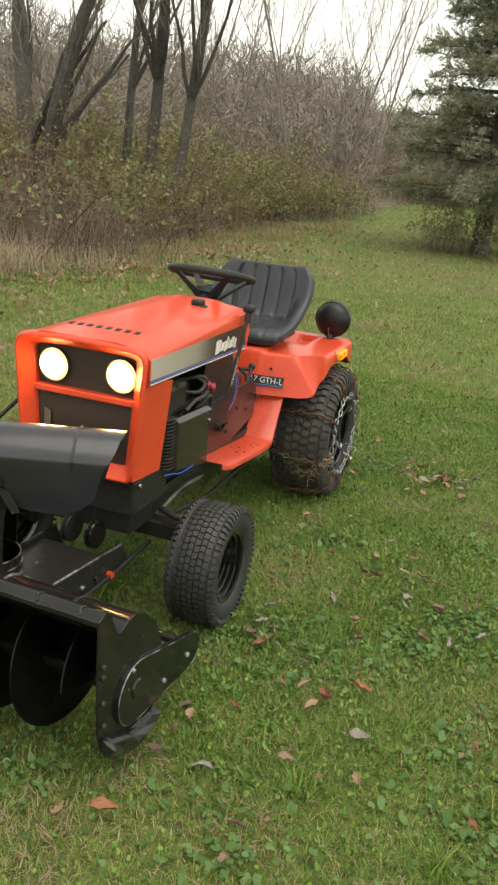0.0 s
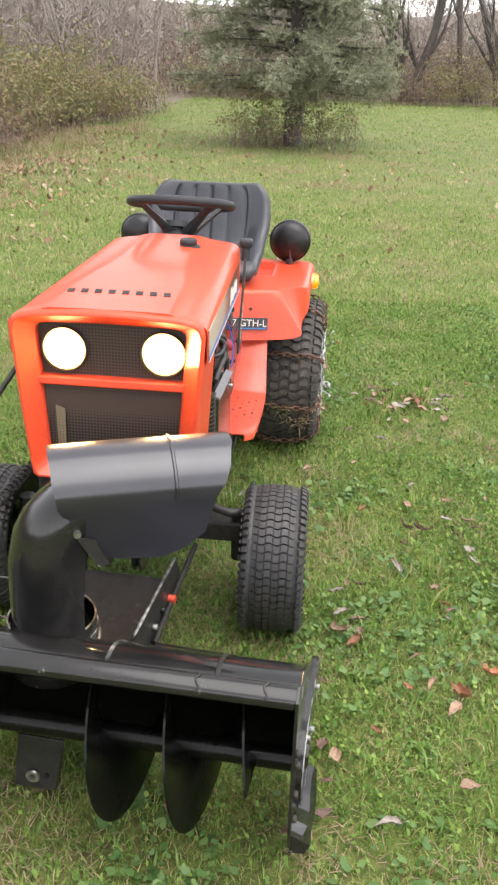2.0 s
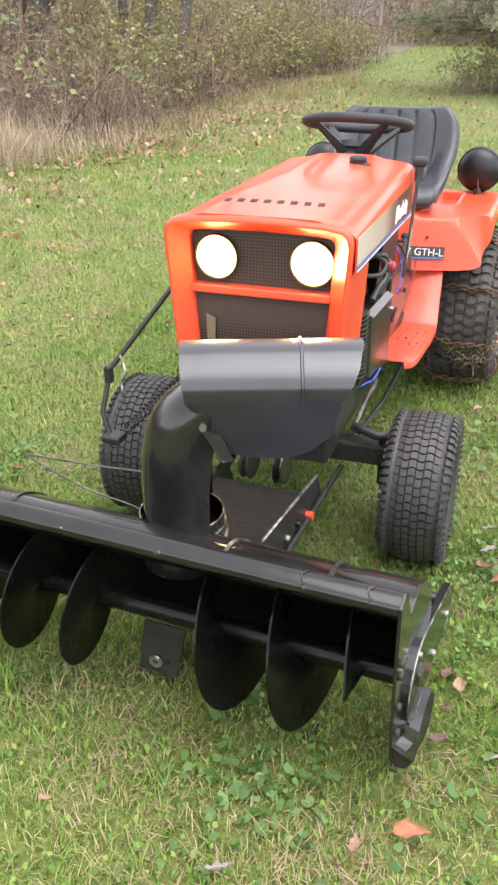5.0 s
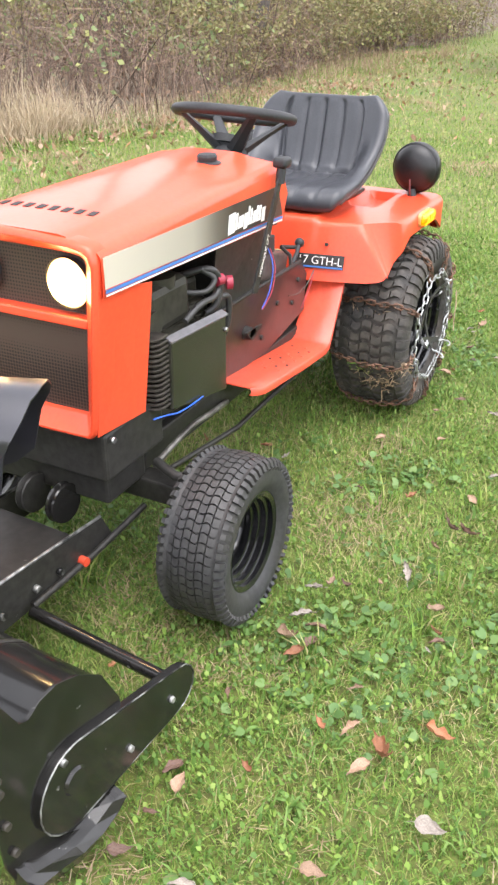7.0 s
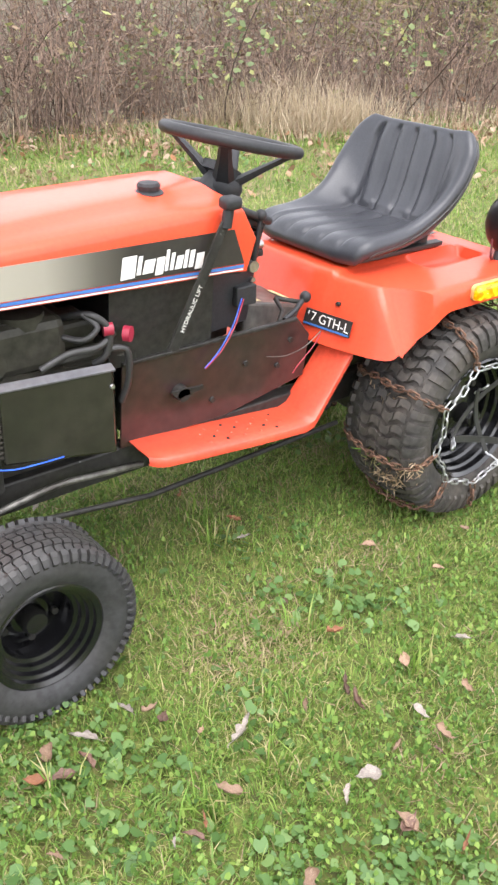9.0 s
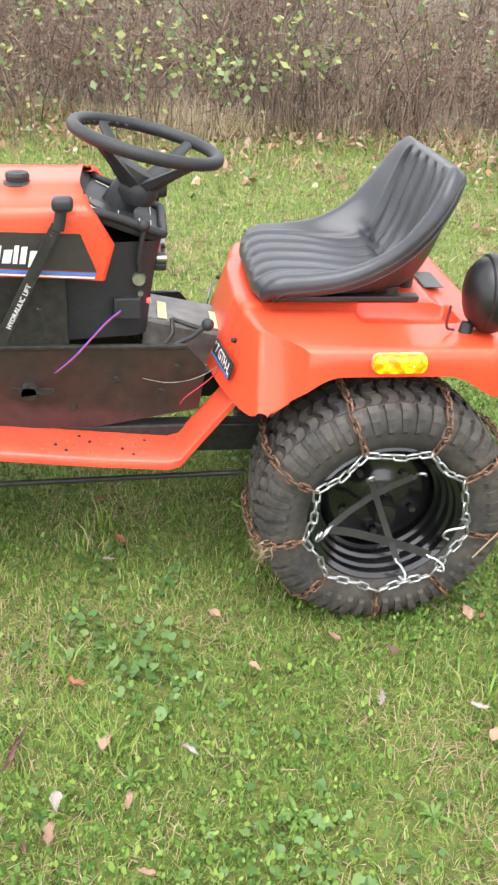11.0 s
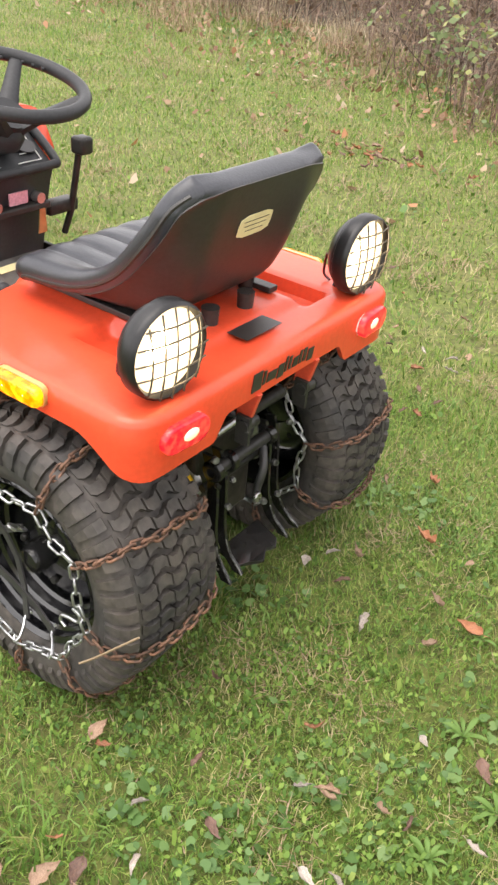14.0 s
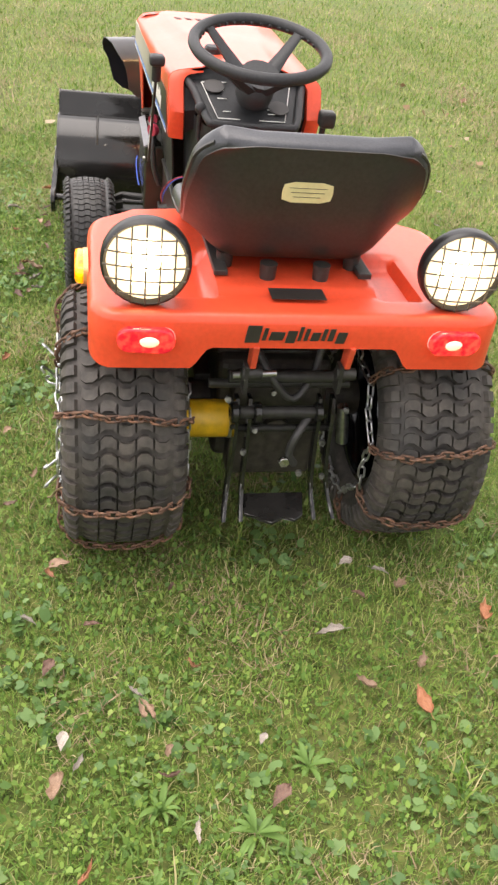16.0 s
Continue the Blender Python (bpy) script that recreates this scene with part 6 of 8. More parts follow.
# mounting frame to the tractor
bm = bmesh.new()
box(bm, 1.475, 1.835, -0.115, 0.115, 0.208, 0.222, 0.003)
deck = bpart("mount_deck", bm, DECK, blower, "scratched black mounting deck plate")
for s in (1, -1):
    bm = bmesh.new()
    slab(bm, [(1.815, s * 0.115, 0.262), (1.76, s * 0.115, 0.245), (1.40, s * 0.122, 0.232), (1.36, s * 0.122, 0.15), (1.81, s * 0.115, 0.13)], (0, s, 0), 0.008, 0.001)
    rail = bpart("deck_rail", bm, SATIN, deck)
    bm = bmesh.new()
    tube(bm, [(1.76, s * 0.119, 0.248), (1.40, s * 0.126, 0.235)], 0.004, 5)
    bpart("worn_edge", bm, WORN, rail, "edge worn to bare steel")
    bm = bmesh.new()
    tube(bm, [(1.27, s * 0.150, 0.20), (1.46, s * 0.136, 0.160), (1.64, s * 0.134, 0.15)], 0.008, 8)
    bpart("push_bar", bm, SATIN, deck)
    for x in (1.72, 1.62, 1.55):
        bm = bmesh.new()
        rod(bm, (x, s * 0.122, 0.18), (x, s * 0.138, 0.18), 0.009, seg=6)
        bpart("deck_bolt", bm, WORN, rail)
bm = bmesh.new()
rod(bm, (1.480, 0.128, 0.165), (1.480, 0.146, 0.165), 0.011)
bpart("red_cap", bm, ORANGE_OLD, deck, "small orange cap")
for y in (0.045, -0.045):
    bm = bmesh.new()
    lathe(bm, [(0.0, -0.012), (0.046, -0.012), (0.048, -0.008), (0.036, 0), (0.048, 0.008), (0.046, 0.012), (0.0, 0.012)], Matrix.Translation((1.43, y, 0.262)) @ Y_AXIS, 28)
    bpart("belt_pulley", bm, BLACK if y > 0 else SATIN, deck, "black belt pulley")
bm = bmesh.new()
tube(bm, [(1.38, 0.045, 0.285), (1.34, 0.05, 0.34)], 0.010, 6)
bpart("idler_arm", bm, SATIN, deck)
# chute: ring, lower spout, deflector
CX, CY = 1.850, -0.020
bm = bmesh.new()
lathe(bm, [(0.086, 0.310), (0.086, 0.376), (0.090, 0.376), (0.090, 0.305)], Matrix.Translation((CX, CY, -0.02)), 40)
ringp = bpart("chute_ring", bm, BLACK, blower, "black chute ring with a worn bright edge")
bm = bmesh.new()
tube(bm, [(CX + 0.094 * math.cos(a), CY + 0.094 * math.sin(a), 0.306) for a in np.linspace(0, math.tau, 36, endpoint=False)], 0.0035, 6, True)
tube(bm, [(CX + 0.088 * math.cos(a), CY + 0.088 * math.sin(a), 0.357) for a in np.linspace(0, math.tau, 36, endpoint=False)], 0.002, 5, True)
tube(bm, [(CX + 0.092 * math.cos(a), CY + 0.092 * math.sin(a), 0.332) for a in np.linspace(0, math.tau, 36, endpoint=False)], 0.0018, 5, True)
bpart("ring_edge", bm, WORN, ringp)
bm = bmesh.new()
lathe(bm, [(0.088, 0.24), (0.088, 0.34)], Matrix.Translation((CX, CY, 0)), 32)
bpart("chute_neck", bm, BLACK, ringp)
AXD = Vector((-0.392, 0.92, 0)).normalized()       # the deflector's way out
PER = Vector((AXD.y, -AXD.x, 0))                   # towards the front
secs = []
for z, off, fw, hw, open_k in ((0.298, 0.010, 0.084, 0.084, 1.0), (0.375, 0.008, 0.084, 0.084, 1.0), (0.43, 0.009, 0.085, 0.085, 1.0), (0.50, 0.014, 0.086, 0.086, 1.0), (0.56, 0.028, 0.086, 0.086, 1.0), (0.59, 0.042, 0.085, 0.084, 1.0), (0.62, 0.064, 0.082, 0.080, 1.0), (0.64, 0.090, 0.078, 0.074, 1.0), (0.655, 0.12, 0.074, 0.070, 1.0)):
    c = Vector((CX, CY, z)) + AXD * off
    secs.append([c + PER * (fw * math.sin(a)) + AXD * (-hw * math.cos(a)) for a in np.linspace(-2.25, 2.25, 25)])
bm = bmesh.new()
loft(bm, secs)
spout = bpart("chute_spout", bm, BLACK, blower, "black curved discharge chute")
solidify(spout, 0.003)
bm = bmesh.new()
secs = []
for d, top, half, low, sh in ((0.012, 0.740, 0.091, 0.640, -0.018), (0.03, 0.740, 0.091, 0.600, -0.014), (0.07, 0.741, 0.091, 0.548, -0.008), (0.12, 0.741, 0.091, 0.535, 0.0), (0.20, 0.741, 0.091, 0.530, 0.0), (0.245, 0.741, 0.091, 0.548, 0.012), (0.278, 0.741, 0.0912, 0.575, 0.060), (0.281, 0.741, 0.0912, 0.576, 0.063)):
    c = Vector((CX, CY, -0.013)) + AXD * (d + 0.02)
    half_sec = [(0.86, low, 0.0), (0.97, max(low + 0.006, 0.652), 0.3), (1.0, max(low + 0.012, 0.676), 0.5), (0.985, max(low + 0.018, 0.686), 0.6), (0.76, top - 0.030, 0.8), (0.46, top - 0.009, 0.9), (0.24, top - 0.002, 1.0)]
    sec = [c + PER * half * w + Vector((0, 0, z)) + AXD * sh * k for w, z, k in half_sec] + [c + Vector((0, 0, top)) + AXD * sh]
    sec += [c - PER * half * w + Vector((0, 0, z)) + AXD * sh * k for w, z, k in half_sec[::-1]]
    secs.append(sec)
loft(bm, secs)
deflector = bpart("chute_deflector", bm, CHUTE, blower, "black rounded chute deflector hood")
solidify(deflector, 0.003)
bm = bmesh.new()
sec = []
c = Vector((CX, CY, -0.013)) + AXD * 0.245
for w, z in ((0.97, 0.652), (1.0, 0.676), (0.985, 0.686), (0.76, 0.711), (0.46, 0.732), (0.24, 0.739), (0.0, 0.741), (-0.46, 0.732), (-0.985, 0.686)):
    sec.append(c + PER * (0.0915 * w) + Vector((0, 0, z + 0.001)))
tube(bm, curve_points(sec, 3), 0.0035, 6)
bpart("stiffening_bead", bm, CHUTE, deflector)
bm = bmesh.new()
slab(bm, [Vector((CX, CY, 0)) + AXD * 0.055 + PER * 0.086 + Vector((0, 0, z)) + AXD * a for a, z in ((0, 0.585), (0.035, 0.575), (0.06, 0.52), (0.04, 0.515), (0.01, 0.565))], PER, 0.004)
hinge = bpart("hinge_strap", bm, SATIN, deflector)
bm = bmesh.new()
c = Vector((CX, CY, 0.592)) + AXD * 0.058 + PER * 0.086
rod(bm, c, c + PER * 0.010, 0.007, seg=8)
bpart("wing_nut", bm, STEEL, hinge)
# chute crank on the right: rod, universal bracket, cable round the ring
bm = bmesh.new()
tube(bm, [(0.95, -0.285, 0.80), (1.46, -0.420, 0.47), (1.50, -0.43, 0.36), (1.52, -0.40, 0.31)], 0.007, 8)
crank = bpart("chute_crank_rod", bm, SATIN, blower, "black chute crank rod")
bm = bmesh.new()
box(bm, 1.460, 1.480, -0.43, -0.41, 0.435, 0.48, 0.004)
bpart("crank_bracket", bm, SATIN, crank)
bm = bmesh.new()
box(bm, 1.50, 1.55, -0.41, -0.36, 0.298, 0.318, 0.005)
bpart("crank_bearing", bm, SATIN, crank)
bm = bmesh.new()
tube(bm, curve_points([(1.44, -0.40, 0.50), (1.47, -0.37, 0.47), (1.46, -0.39, 0.43), (1.50, -0.36, 0.40)], 5), 0.003, 5)
bpart("retaining_wire", bm, WORN, crank)
bm = bmesh.new()
helix = [(1.35 + 0.19 * k + 0.0, -0.225 - 0.11 * k + 0.012 * math.cos(k * 120), 0.47 - 0.12 * k + 0.012 * math.sin(k * 120)) for k in np.linspace(0, 1, 160)]
tube(bm, helix, 0.003, 5)
bpart("coil_spring", bm, SATIN, crank, "black coil spring")
bm = bmesh.new()
tube(bm, curve_points([(1.78, -0.46, 0.368), (1.795, -0.268, 0.385), (1.797, -0.126, 0.397), (1.81, -0.10, 0.398)], 6), 0.0022, 5)
tube(bm, curve_points([(1.79, -0.46, 0.372), (1.845, -0.267, 0.356), (1.858, -0.12, 0.341), (1.90, -0.098, 0.335), (1.935, -0.06, 0.333)], 6), 0.0022, 5)
bpart("chute_cable", bm, LINK, crank, "pale cable round the chute ring")

# ---------------------------------------------------------------- writing on the lift lever
txt_me = text_mesh("HYDRAULIC LIFT", 0.0145, WHITE)
reach = Vector((-0.075, 0, 0.140)).normalized()
face = Vector((0, 1, 0))
upv = face.cross(reach)
tm = Matrix((reach, upv, face)).transposed().to_4x4()
tm.translation = Vector((0.753, 0.2283, 0.667)) - upv * 0.005
part_mesh("lever_writing", txt_me, lift, m=tm)

# ---------------------------------------------------------------- plants: arrays of blades and leaves
rng = np.random.default_rng(11)


def patch_field(x, y, scale, seed, step_m=0.08):
    """Noise looked up from a coarse grid, for many points."""
    x0, y0 = x.min(), y.min()
    nx, ny = int((x.max() - x0) / step_m) + 2, int((y.max() - y0) / step_m) + 2
    g = np.array([[noise.fractal(Vector(((x0 + i * step_m) * scale + seed, (y0 + j * step_m) * scale, seed)), 1.0, 2.0, 3) for j in range(ny)] for i in range(nx)])
    return g[((x - x0) / step_m).astype(int), ((y - y0) / step_m).astype(int)]


def blades(name, x, y, h, w, lean, mat, segs=2, label="", z=None):
    """Grass as one object: tapered bent blades."""
    n = len(x)
    z = land(x, y) if z is None else z
    a = rng.uniform(0, 2 * np.pi, n)
    wx, wy = np.cos(a) * w / 2, np.sin(a) * w / 2
    b = a + np.pi / 2 + rng.uniform(-0.5, 0.5, n)
    lx, ly = np.cos(b), np.sin(b)
    if segs == 2:
        k1 = 0.55
        d1, d2 = np.sin(lean * 0.6) * h * k1, np.sin(lean) * h
        z1, z2 = np.cos(lean * 0.6) * h * k1, np.cos(lean * 0.6) * h * k1 + np.cos(lean * 1.25) * h * (1 - k1)
        v = np.empty((n, 5, 3), np.float32)
        v[:, 0] = np.stack([x - wx, y - wy, z - 0.004], 1)
        v[:, 1] = np.stack([x + wx, y + wy, z - 0.004], 1)
        v[:, 2] = np.stack([x + lx * d1 + wx * 0.8, y + ly * d1 + wy * 0.8, z + z1], 1)
        v[:, 3] = np.stack([x + lx * d1 - wx * 0.8, y + ly * d1 - wy * 0.8, z + z1], 1)
        v[:, 4] = np.stack([x + lx * d2, y + ly * d2, z + z2], 1)
        o = np.arange(n)[:, None] * 5
        f = np.concatenate([o + [0, 1, 2], o + [0, 2, 3], o + [3, 2, 4]])
        me = np_mesh(name, v.reshape(-1, 3), f, mat)
    else:
        d2, z2 = np.sin(lean) * h, np.cos(lean) * h
        v = np.empty((n, 3, 3), np.float32)
        v[:, 0] = np.stack([x - wx, y - wy, z - 0.004], 1)
        v[:, 1] = np.stack([x + wx, y + wy, z - 0.004], 1)
        v[:, 2] = np.stack([x + lx * d2, y + ly * d2, z + z2], 1)
        me = np_mesh(name, v.reshape(-1, 3), np.arange(n * 3).reshape(-1, 3), mat)
    ob = new(name, me)
    return tagged(ob, label, "grass", kind="stuff")


def scatter(n, x0, x1, y0, y1):
    return rng.uniform(x0, x1, n), rng.uniform(y0, y1, n)


EDGE_X = np.array([-40, -18, -12, -8, -5, -3, -0.4, 1.5, 4, 10, 14])
EDGE_Y = np.array([-4.6, -4.2, -4.5, -4.0, -4.3, -5.1, -5.6, -6.1, -7.3, -8.6, -9.5])


def hedge_edge(x):
    return np.interp(x, EDGE_X, EDGE_Y)


# lawn, nearest stretch: curved blades among finer straight ones
for count, segs, lo, hi in ((265000, 2, 0.011, 0.032), (405000, 1, 0.008, 0.026)):
    x, y = scatter(count, -2.6, 3.3, -1.7, 2.1)
    keep = rng.random(len(x)) < np.clip((0.55 - np.maximum(np.maximum(-2.1 - x, x - 2.8), np.maximum(-1.1 - y, y - 1.6))) / 0.6, 0, 1)
    x, y = x[keep], y[keep]
    p = patch_field(x, y, 1.6, 3.0)
    blades("lawn_grass", x, y, rng.uniform(lo, hi, len(x)) * (1.35 + 0.5 * p), rng.uniform(0.0014, 0.0034, len(x)), rng.uniform(0.5, 1.5, len(x)), GRASS, segs, "short mown green lawn grass with dry patches")
# lawn, middle stretch
x, y = scatter(480000, -8, 9.0, -7.5, 3.5)
keep = ~((x > -1.5) & (x < 2.8) & (y > -1.0) & (y < 1.5)) & (y > hedge_edge(x) - 0.6) & (rng.random(len(x)) < np.clip(np.minimum(x + 8, 9 - x) / 3, 0, 1))
x, y = x[keep], y[keep]
blades("lawn_grass", x, y, rng.uniform(0.025, 0.055, len(x)), rng.uniform(0.004, 0.009, len(x)), rng.uniform(0.3, 1.3, len(x)), GRASS, 1, "mown lawn grass")
# lawn, far stretch
x, y = scatter(260000, -32, 16, -9, 10)
keep = (rng.random(len(x)) < np.clip(np.maximum(np.maximum(-5 - x, x - 6), y - 2.5) / 3, 0, 1)) & (y > hedge_edge(x) - 0.8)
x, y = x[keep], y[keep]
blades("lawn_grass", x, y, rng.uniform(0.03, 0.07, len(x)), rng.uniform(0.007, 0.016, len(x)), rng.uniform(0.3, 1.3, len(x)), GRASS, 1, "distant mown lawn grass")
# dead thatch showing through in small patches
x, y = scatter(150000, -2.2, 3.2, -2.6, 2.0)
p = patch_field(x, y, 3.2, 15.0, 0.04)
p = p + 0.8 * np.exp(-((x - 2.40) ** 2 / 0.08 + (y - 0.25) ** 2 / 0.12)) + 0.5 * np.exp(-((x - 1.55) ** 2 / 0.03 + (y - 0.36) ** 2 / 0.02)) + 0.5 * np.exp(-((x - 0.85) ** 2 / 0.06 + (y - 0.45) ** 2 / 0.02))
keep = rng.random(len(x)) < np.clip(2.4 * (p - 0.12), 0.03, 0.85)
x, y = x[keep], y[keep]
blades("lawn_thatch", x, y, rng.uniform(0.02, 0.055, len(x)), rng.uniform(0.0015, 0.0035, len(x)), rng.uniform(0.9, 1.5, len(x)), THATCH, 1, "dead tan thatch in the mown lawn", land(x, y) + rng.uniform(0.004, 0.026, len(x)))
x, y = scatter(330000, -12, 7, -7.0, 1.8)
p = patch_field(x, y, 1.5, 33.0, 0.08)
keep = ~((x > -2.2) & (x < 3.2) & (y > -2.0)) & (rng.random(len(x)) < np.clip(1.4 * (p - 0.12) + 0.55 * np.exp(-np.abs(y - hedge_edge(x) - 0.2) / 0.7), 0.03, 0.8)) & (y > hedge_edge(x) - 0.5)
x, y = x[keep], y[keep]
blades("lawn_thatch", x, y, rng.uniform(0.03, 0.09, len(x)), rng.uniform(0.003, 0.007, len(x)), rng.uniform(0.7, 1.5, len(x)), THATCH, 1, "patches of dead tan grass near the thicket", land(x, y) + rng.uniform(0.005, 0.03, len(x)))
# lush patches of broader, longer green blades
x, y = scatter(64000, -2.3, 2.8, -1.2, 1.7)
p = patch_field(x, y, 2.2, 71.0, 0.05) + 0.30 * np.exp(-((x + 1.15) ** 2 / 0.20 + (y - 0.45) ** 2 / 0.35)) + 0.25 * np.exp(-((x - 1.75) ** 2 / 0.10 + (y - 1.0) ** 2 / 0.10))
keep = rng.random(len(x)) < np.clip(1.7 * (p - 0.14), 0, 0.7)
x, y = x[keep], y[keep]
blades("lush_grass", x, y, rng.uniform(0.025, 0.060, len(x)), rng.uniform(0.003, 0.0062, len(x)), rng.uniform(0.5, 1.35, len(x)), WEED, 2, "patches of longer lush green lawn grass")
# a few long tufts
tx, ty = scatter(34, -1.5, 2.4, -0.9, 1.4)
tx, ty = np.append(tx, rng.uniform(-0.72, -0.45, 9)), np.append(ty, rng.uniform(0.78, 0.98, 9))
x, y = (tx[:, None] + rng.normal(0, 0.02, (43, 26))).ravel(), (ty[:, None] + rng.normal(0, 0.02, (43, 26))).ravel()
blades("grass_tuft", x, y, rng.uniform(0.05, 0.11, len(x)), rng.uniform(0.003, 0.006, len(x)), rng.uniform(0.2, 1.0, len(x)), GRASS, 2, "long tufts of green grass")


def discs(name, x, y, r, z, mat, label, sides=8, tilt=0.5):
    n = len(x)
    a0 = rng.uniform(0, 2 * np.pi, n)
    ang = a0[:, None] + np.arange(sides) * 2 * np.pi / sides
    rr = r[:, None] * (1 + 0.10 * rng.standard_normal((n, sides)))
    rr[:, 0] *= 0.45
    px, py = np.cos(ang) * rr, np.sin(ang) * rr
    t1, t2 = rng.normal(0, tilt, n)[:, None], rng.normal(0, tilt, n)[:, None]
    v = np.stack([x[:, None] + px, y[:, None] + py, z[:, None] + px * t1 + py * t2], 2)
    ob = new(name, np_mesh(name, v.reshape(-1, 3), np.arange(n * sides).reshape(-1, sides), mat))
    return tagged(ob, label, "ground cover", kind="stuff")


x, y = scatter(225000, -2.2, 2.6, -1.0, 1.5)
p = patch_field(x, y, 1.3, 8.0)
want = 0.10 + 1.0 * np.clip(p + 0.02, 0, 0.5) + 0.25 * np.exp(-((x - 1.2) ** 2 / 0.6 + (y - 1.05) ** 2 / 0.15)) + 0.26 * np.clip((-0.3 - x) / 0.4, 0, 1)
keep = rng.random(len(x)) < want
x, y = x[keep], y[keep]
discs("clover", x, y, 0.0022 + 0.0042 * rng.random(len(x)) ** 1.7, land(x, y) + rng.uniform(0.008, 0.034, len(x)), CLOVER, "small-leaved clover and ground ivy low in the lawn", 6, 0.8)
x, y = scatter(56000, -2.2, 2.6, -1.0, 1.5)
p = patch_field(x, y, 2.6, 41.0, 0.05)
want = 0.9 * np.clip(p - 0.22, 0, 0.6) + np.clip(0.45 + p, 0, 1) * (0.55 * np.exp(-((x - 1.15) ** 2 / 0.40 + (y - 1.10) ** 2 / 0.10)) + 0.35 * np.exp(-((x - 2.15) ** 2 / 0.20 + (y - 0.85) ** 2 / 0.08)) + 0.30 * np.exp(-((x + 0.75) ** 2 / 0.10 + (y - 0.1) ** 2 / 0.30)))
keep = rng.random(len(x)) < want
x, y = x[keep], y[keep]
discs("clover", x, y, 0.0055 + 0.0078 * rng.random(len(x)) ** 1.3, land(x, y) + rng.uniform(0.012, 0.032, len(x)), IVY, "clumps of round-leaved ground ivy in the lawn", 9, 0.4)
x, y = scatter(9000, -6, 4, -5, 3)
keep = ~((x > -1.7) & (x < 2.6) & (y > -1.0) & (y < 1.5)) & (y > hedge_edge(x))
x, y = x[keep], y[keep]
discs("clover", x, y, rng.uniform(0.005, 0.012, len(x)), land(x, y) + rng.uniform(0.012, 0.035, len(x)), CLOVER, "scattered clover in the lawn", 6)
# leaf litter and pale weeds along the thicket's edge
for n, mt, lo, hi, words in ((7000, LITTER, 0.010, 0.030, "brown leaf litter along the thicket's edge"), (5200, IVY, 0.008, 0.024, "pale low weeds along the thicket's edge")):
    x = rng.uniform(-9, 9, n)
    y = hedge_edge(x) - 0.35 + rng.gamma(1.6, 0.48, n)
    keep = rng.random(n) < np.clip(0.45 + 1.4 * patch_field(x, y, 1.2, 61.0 + lo * 900, 0.12), 0.04, 1)
    x, y = x[keep], y[keep]
    discs("leaf_litter" if mt is LITTER else "edge_weeds", x, y, rng.uniform(lo, hi, len(x)), land(x, y) + rng.uniform(0.02, 0.07, len(x)), mt, words, 6, 0.6)
# broad-leaved weeds (rosettes)
weed_bm = bmesh.new()
rows = []
for k in range(9):
    t = k / 8
    wv = 0.115 * math.sin(math.pi * min(0.10 + t * 0.88, 1)) * (0.6 + 0.8 * t)
    c = Vector((t, 0, 0.05 + 0.42 * math.sin(math.pi * t * 0.75)))
    rows.append([c + Vector((0, -wv, 0.02)), c - Vector((0, 0, 0.03)), c + Vector((0, wv, 0.02))])
loft(weed_bm, rows)
weed_me = bpy.data.meshes.new("leaf")
weed_bm.to_mesh(weed_me)
weed_bm.free()
weed_me.materials.append(WEED)


def rosette(cx, cy, seed, size):
    r = random.Random(seed)
    ob = thing("broadleaf_weed", "broad-leaved green weed rosette in the lawn", "weed", (cx, cy, float(land(cx, cy)) + 0.012), "lawn weeds")
    for i in range(11):
        a = math.tau * i / 11 + r.uniform(-0.25, 0.25)
        k = size * r.uniform(0.30, 0.66)
        part_mesh("leaf", weed_me, ob, m=Matrix.LocRotScale((0, 0, 0), Euler((r.uniform(-0.2, 0.2), r.uniform(-0.15, 0.25), a)), Vector((k, k, k))))
    return ob


for i, (cx, cy, sz) in enumerate(((-0.90, 0.14, 0.09), (-0.84, 0.30, 0.08), (-0.78, 0.02, 0.075), (-0.98, 0.32, 0.08), (1.62, 0.62, 0.06), (1.72, 0.78, 0.06), (0.25, 0.98, 0.065), (1.55, 0.80, 0.05), (-0.55, 0.72, 0.07), (-0.70, -0.25, 0.07), (0.55, 0.88, 0.05), (0.0, 1.0, 0.06))):
    rosette(cx, cy, i, sz)


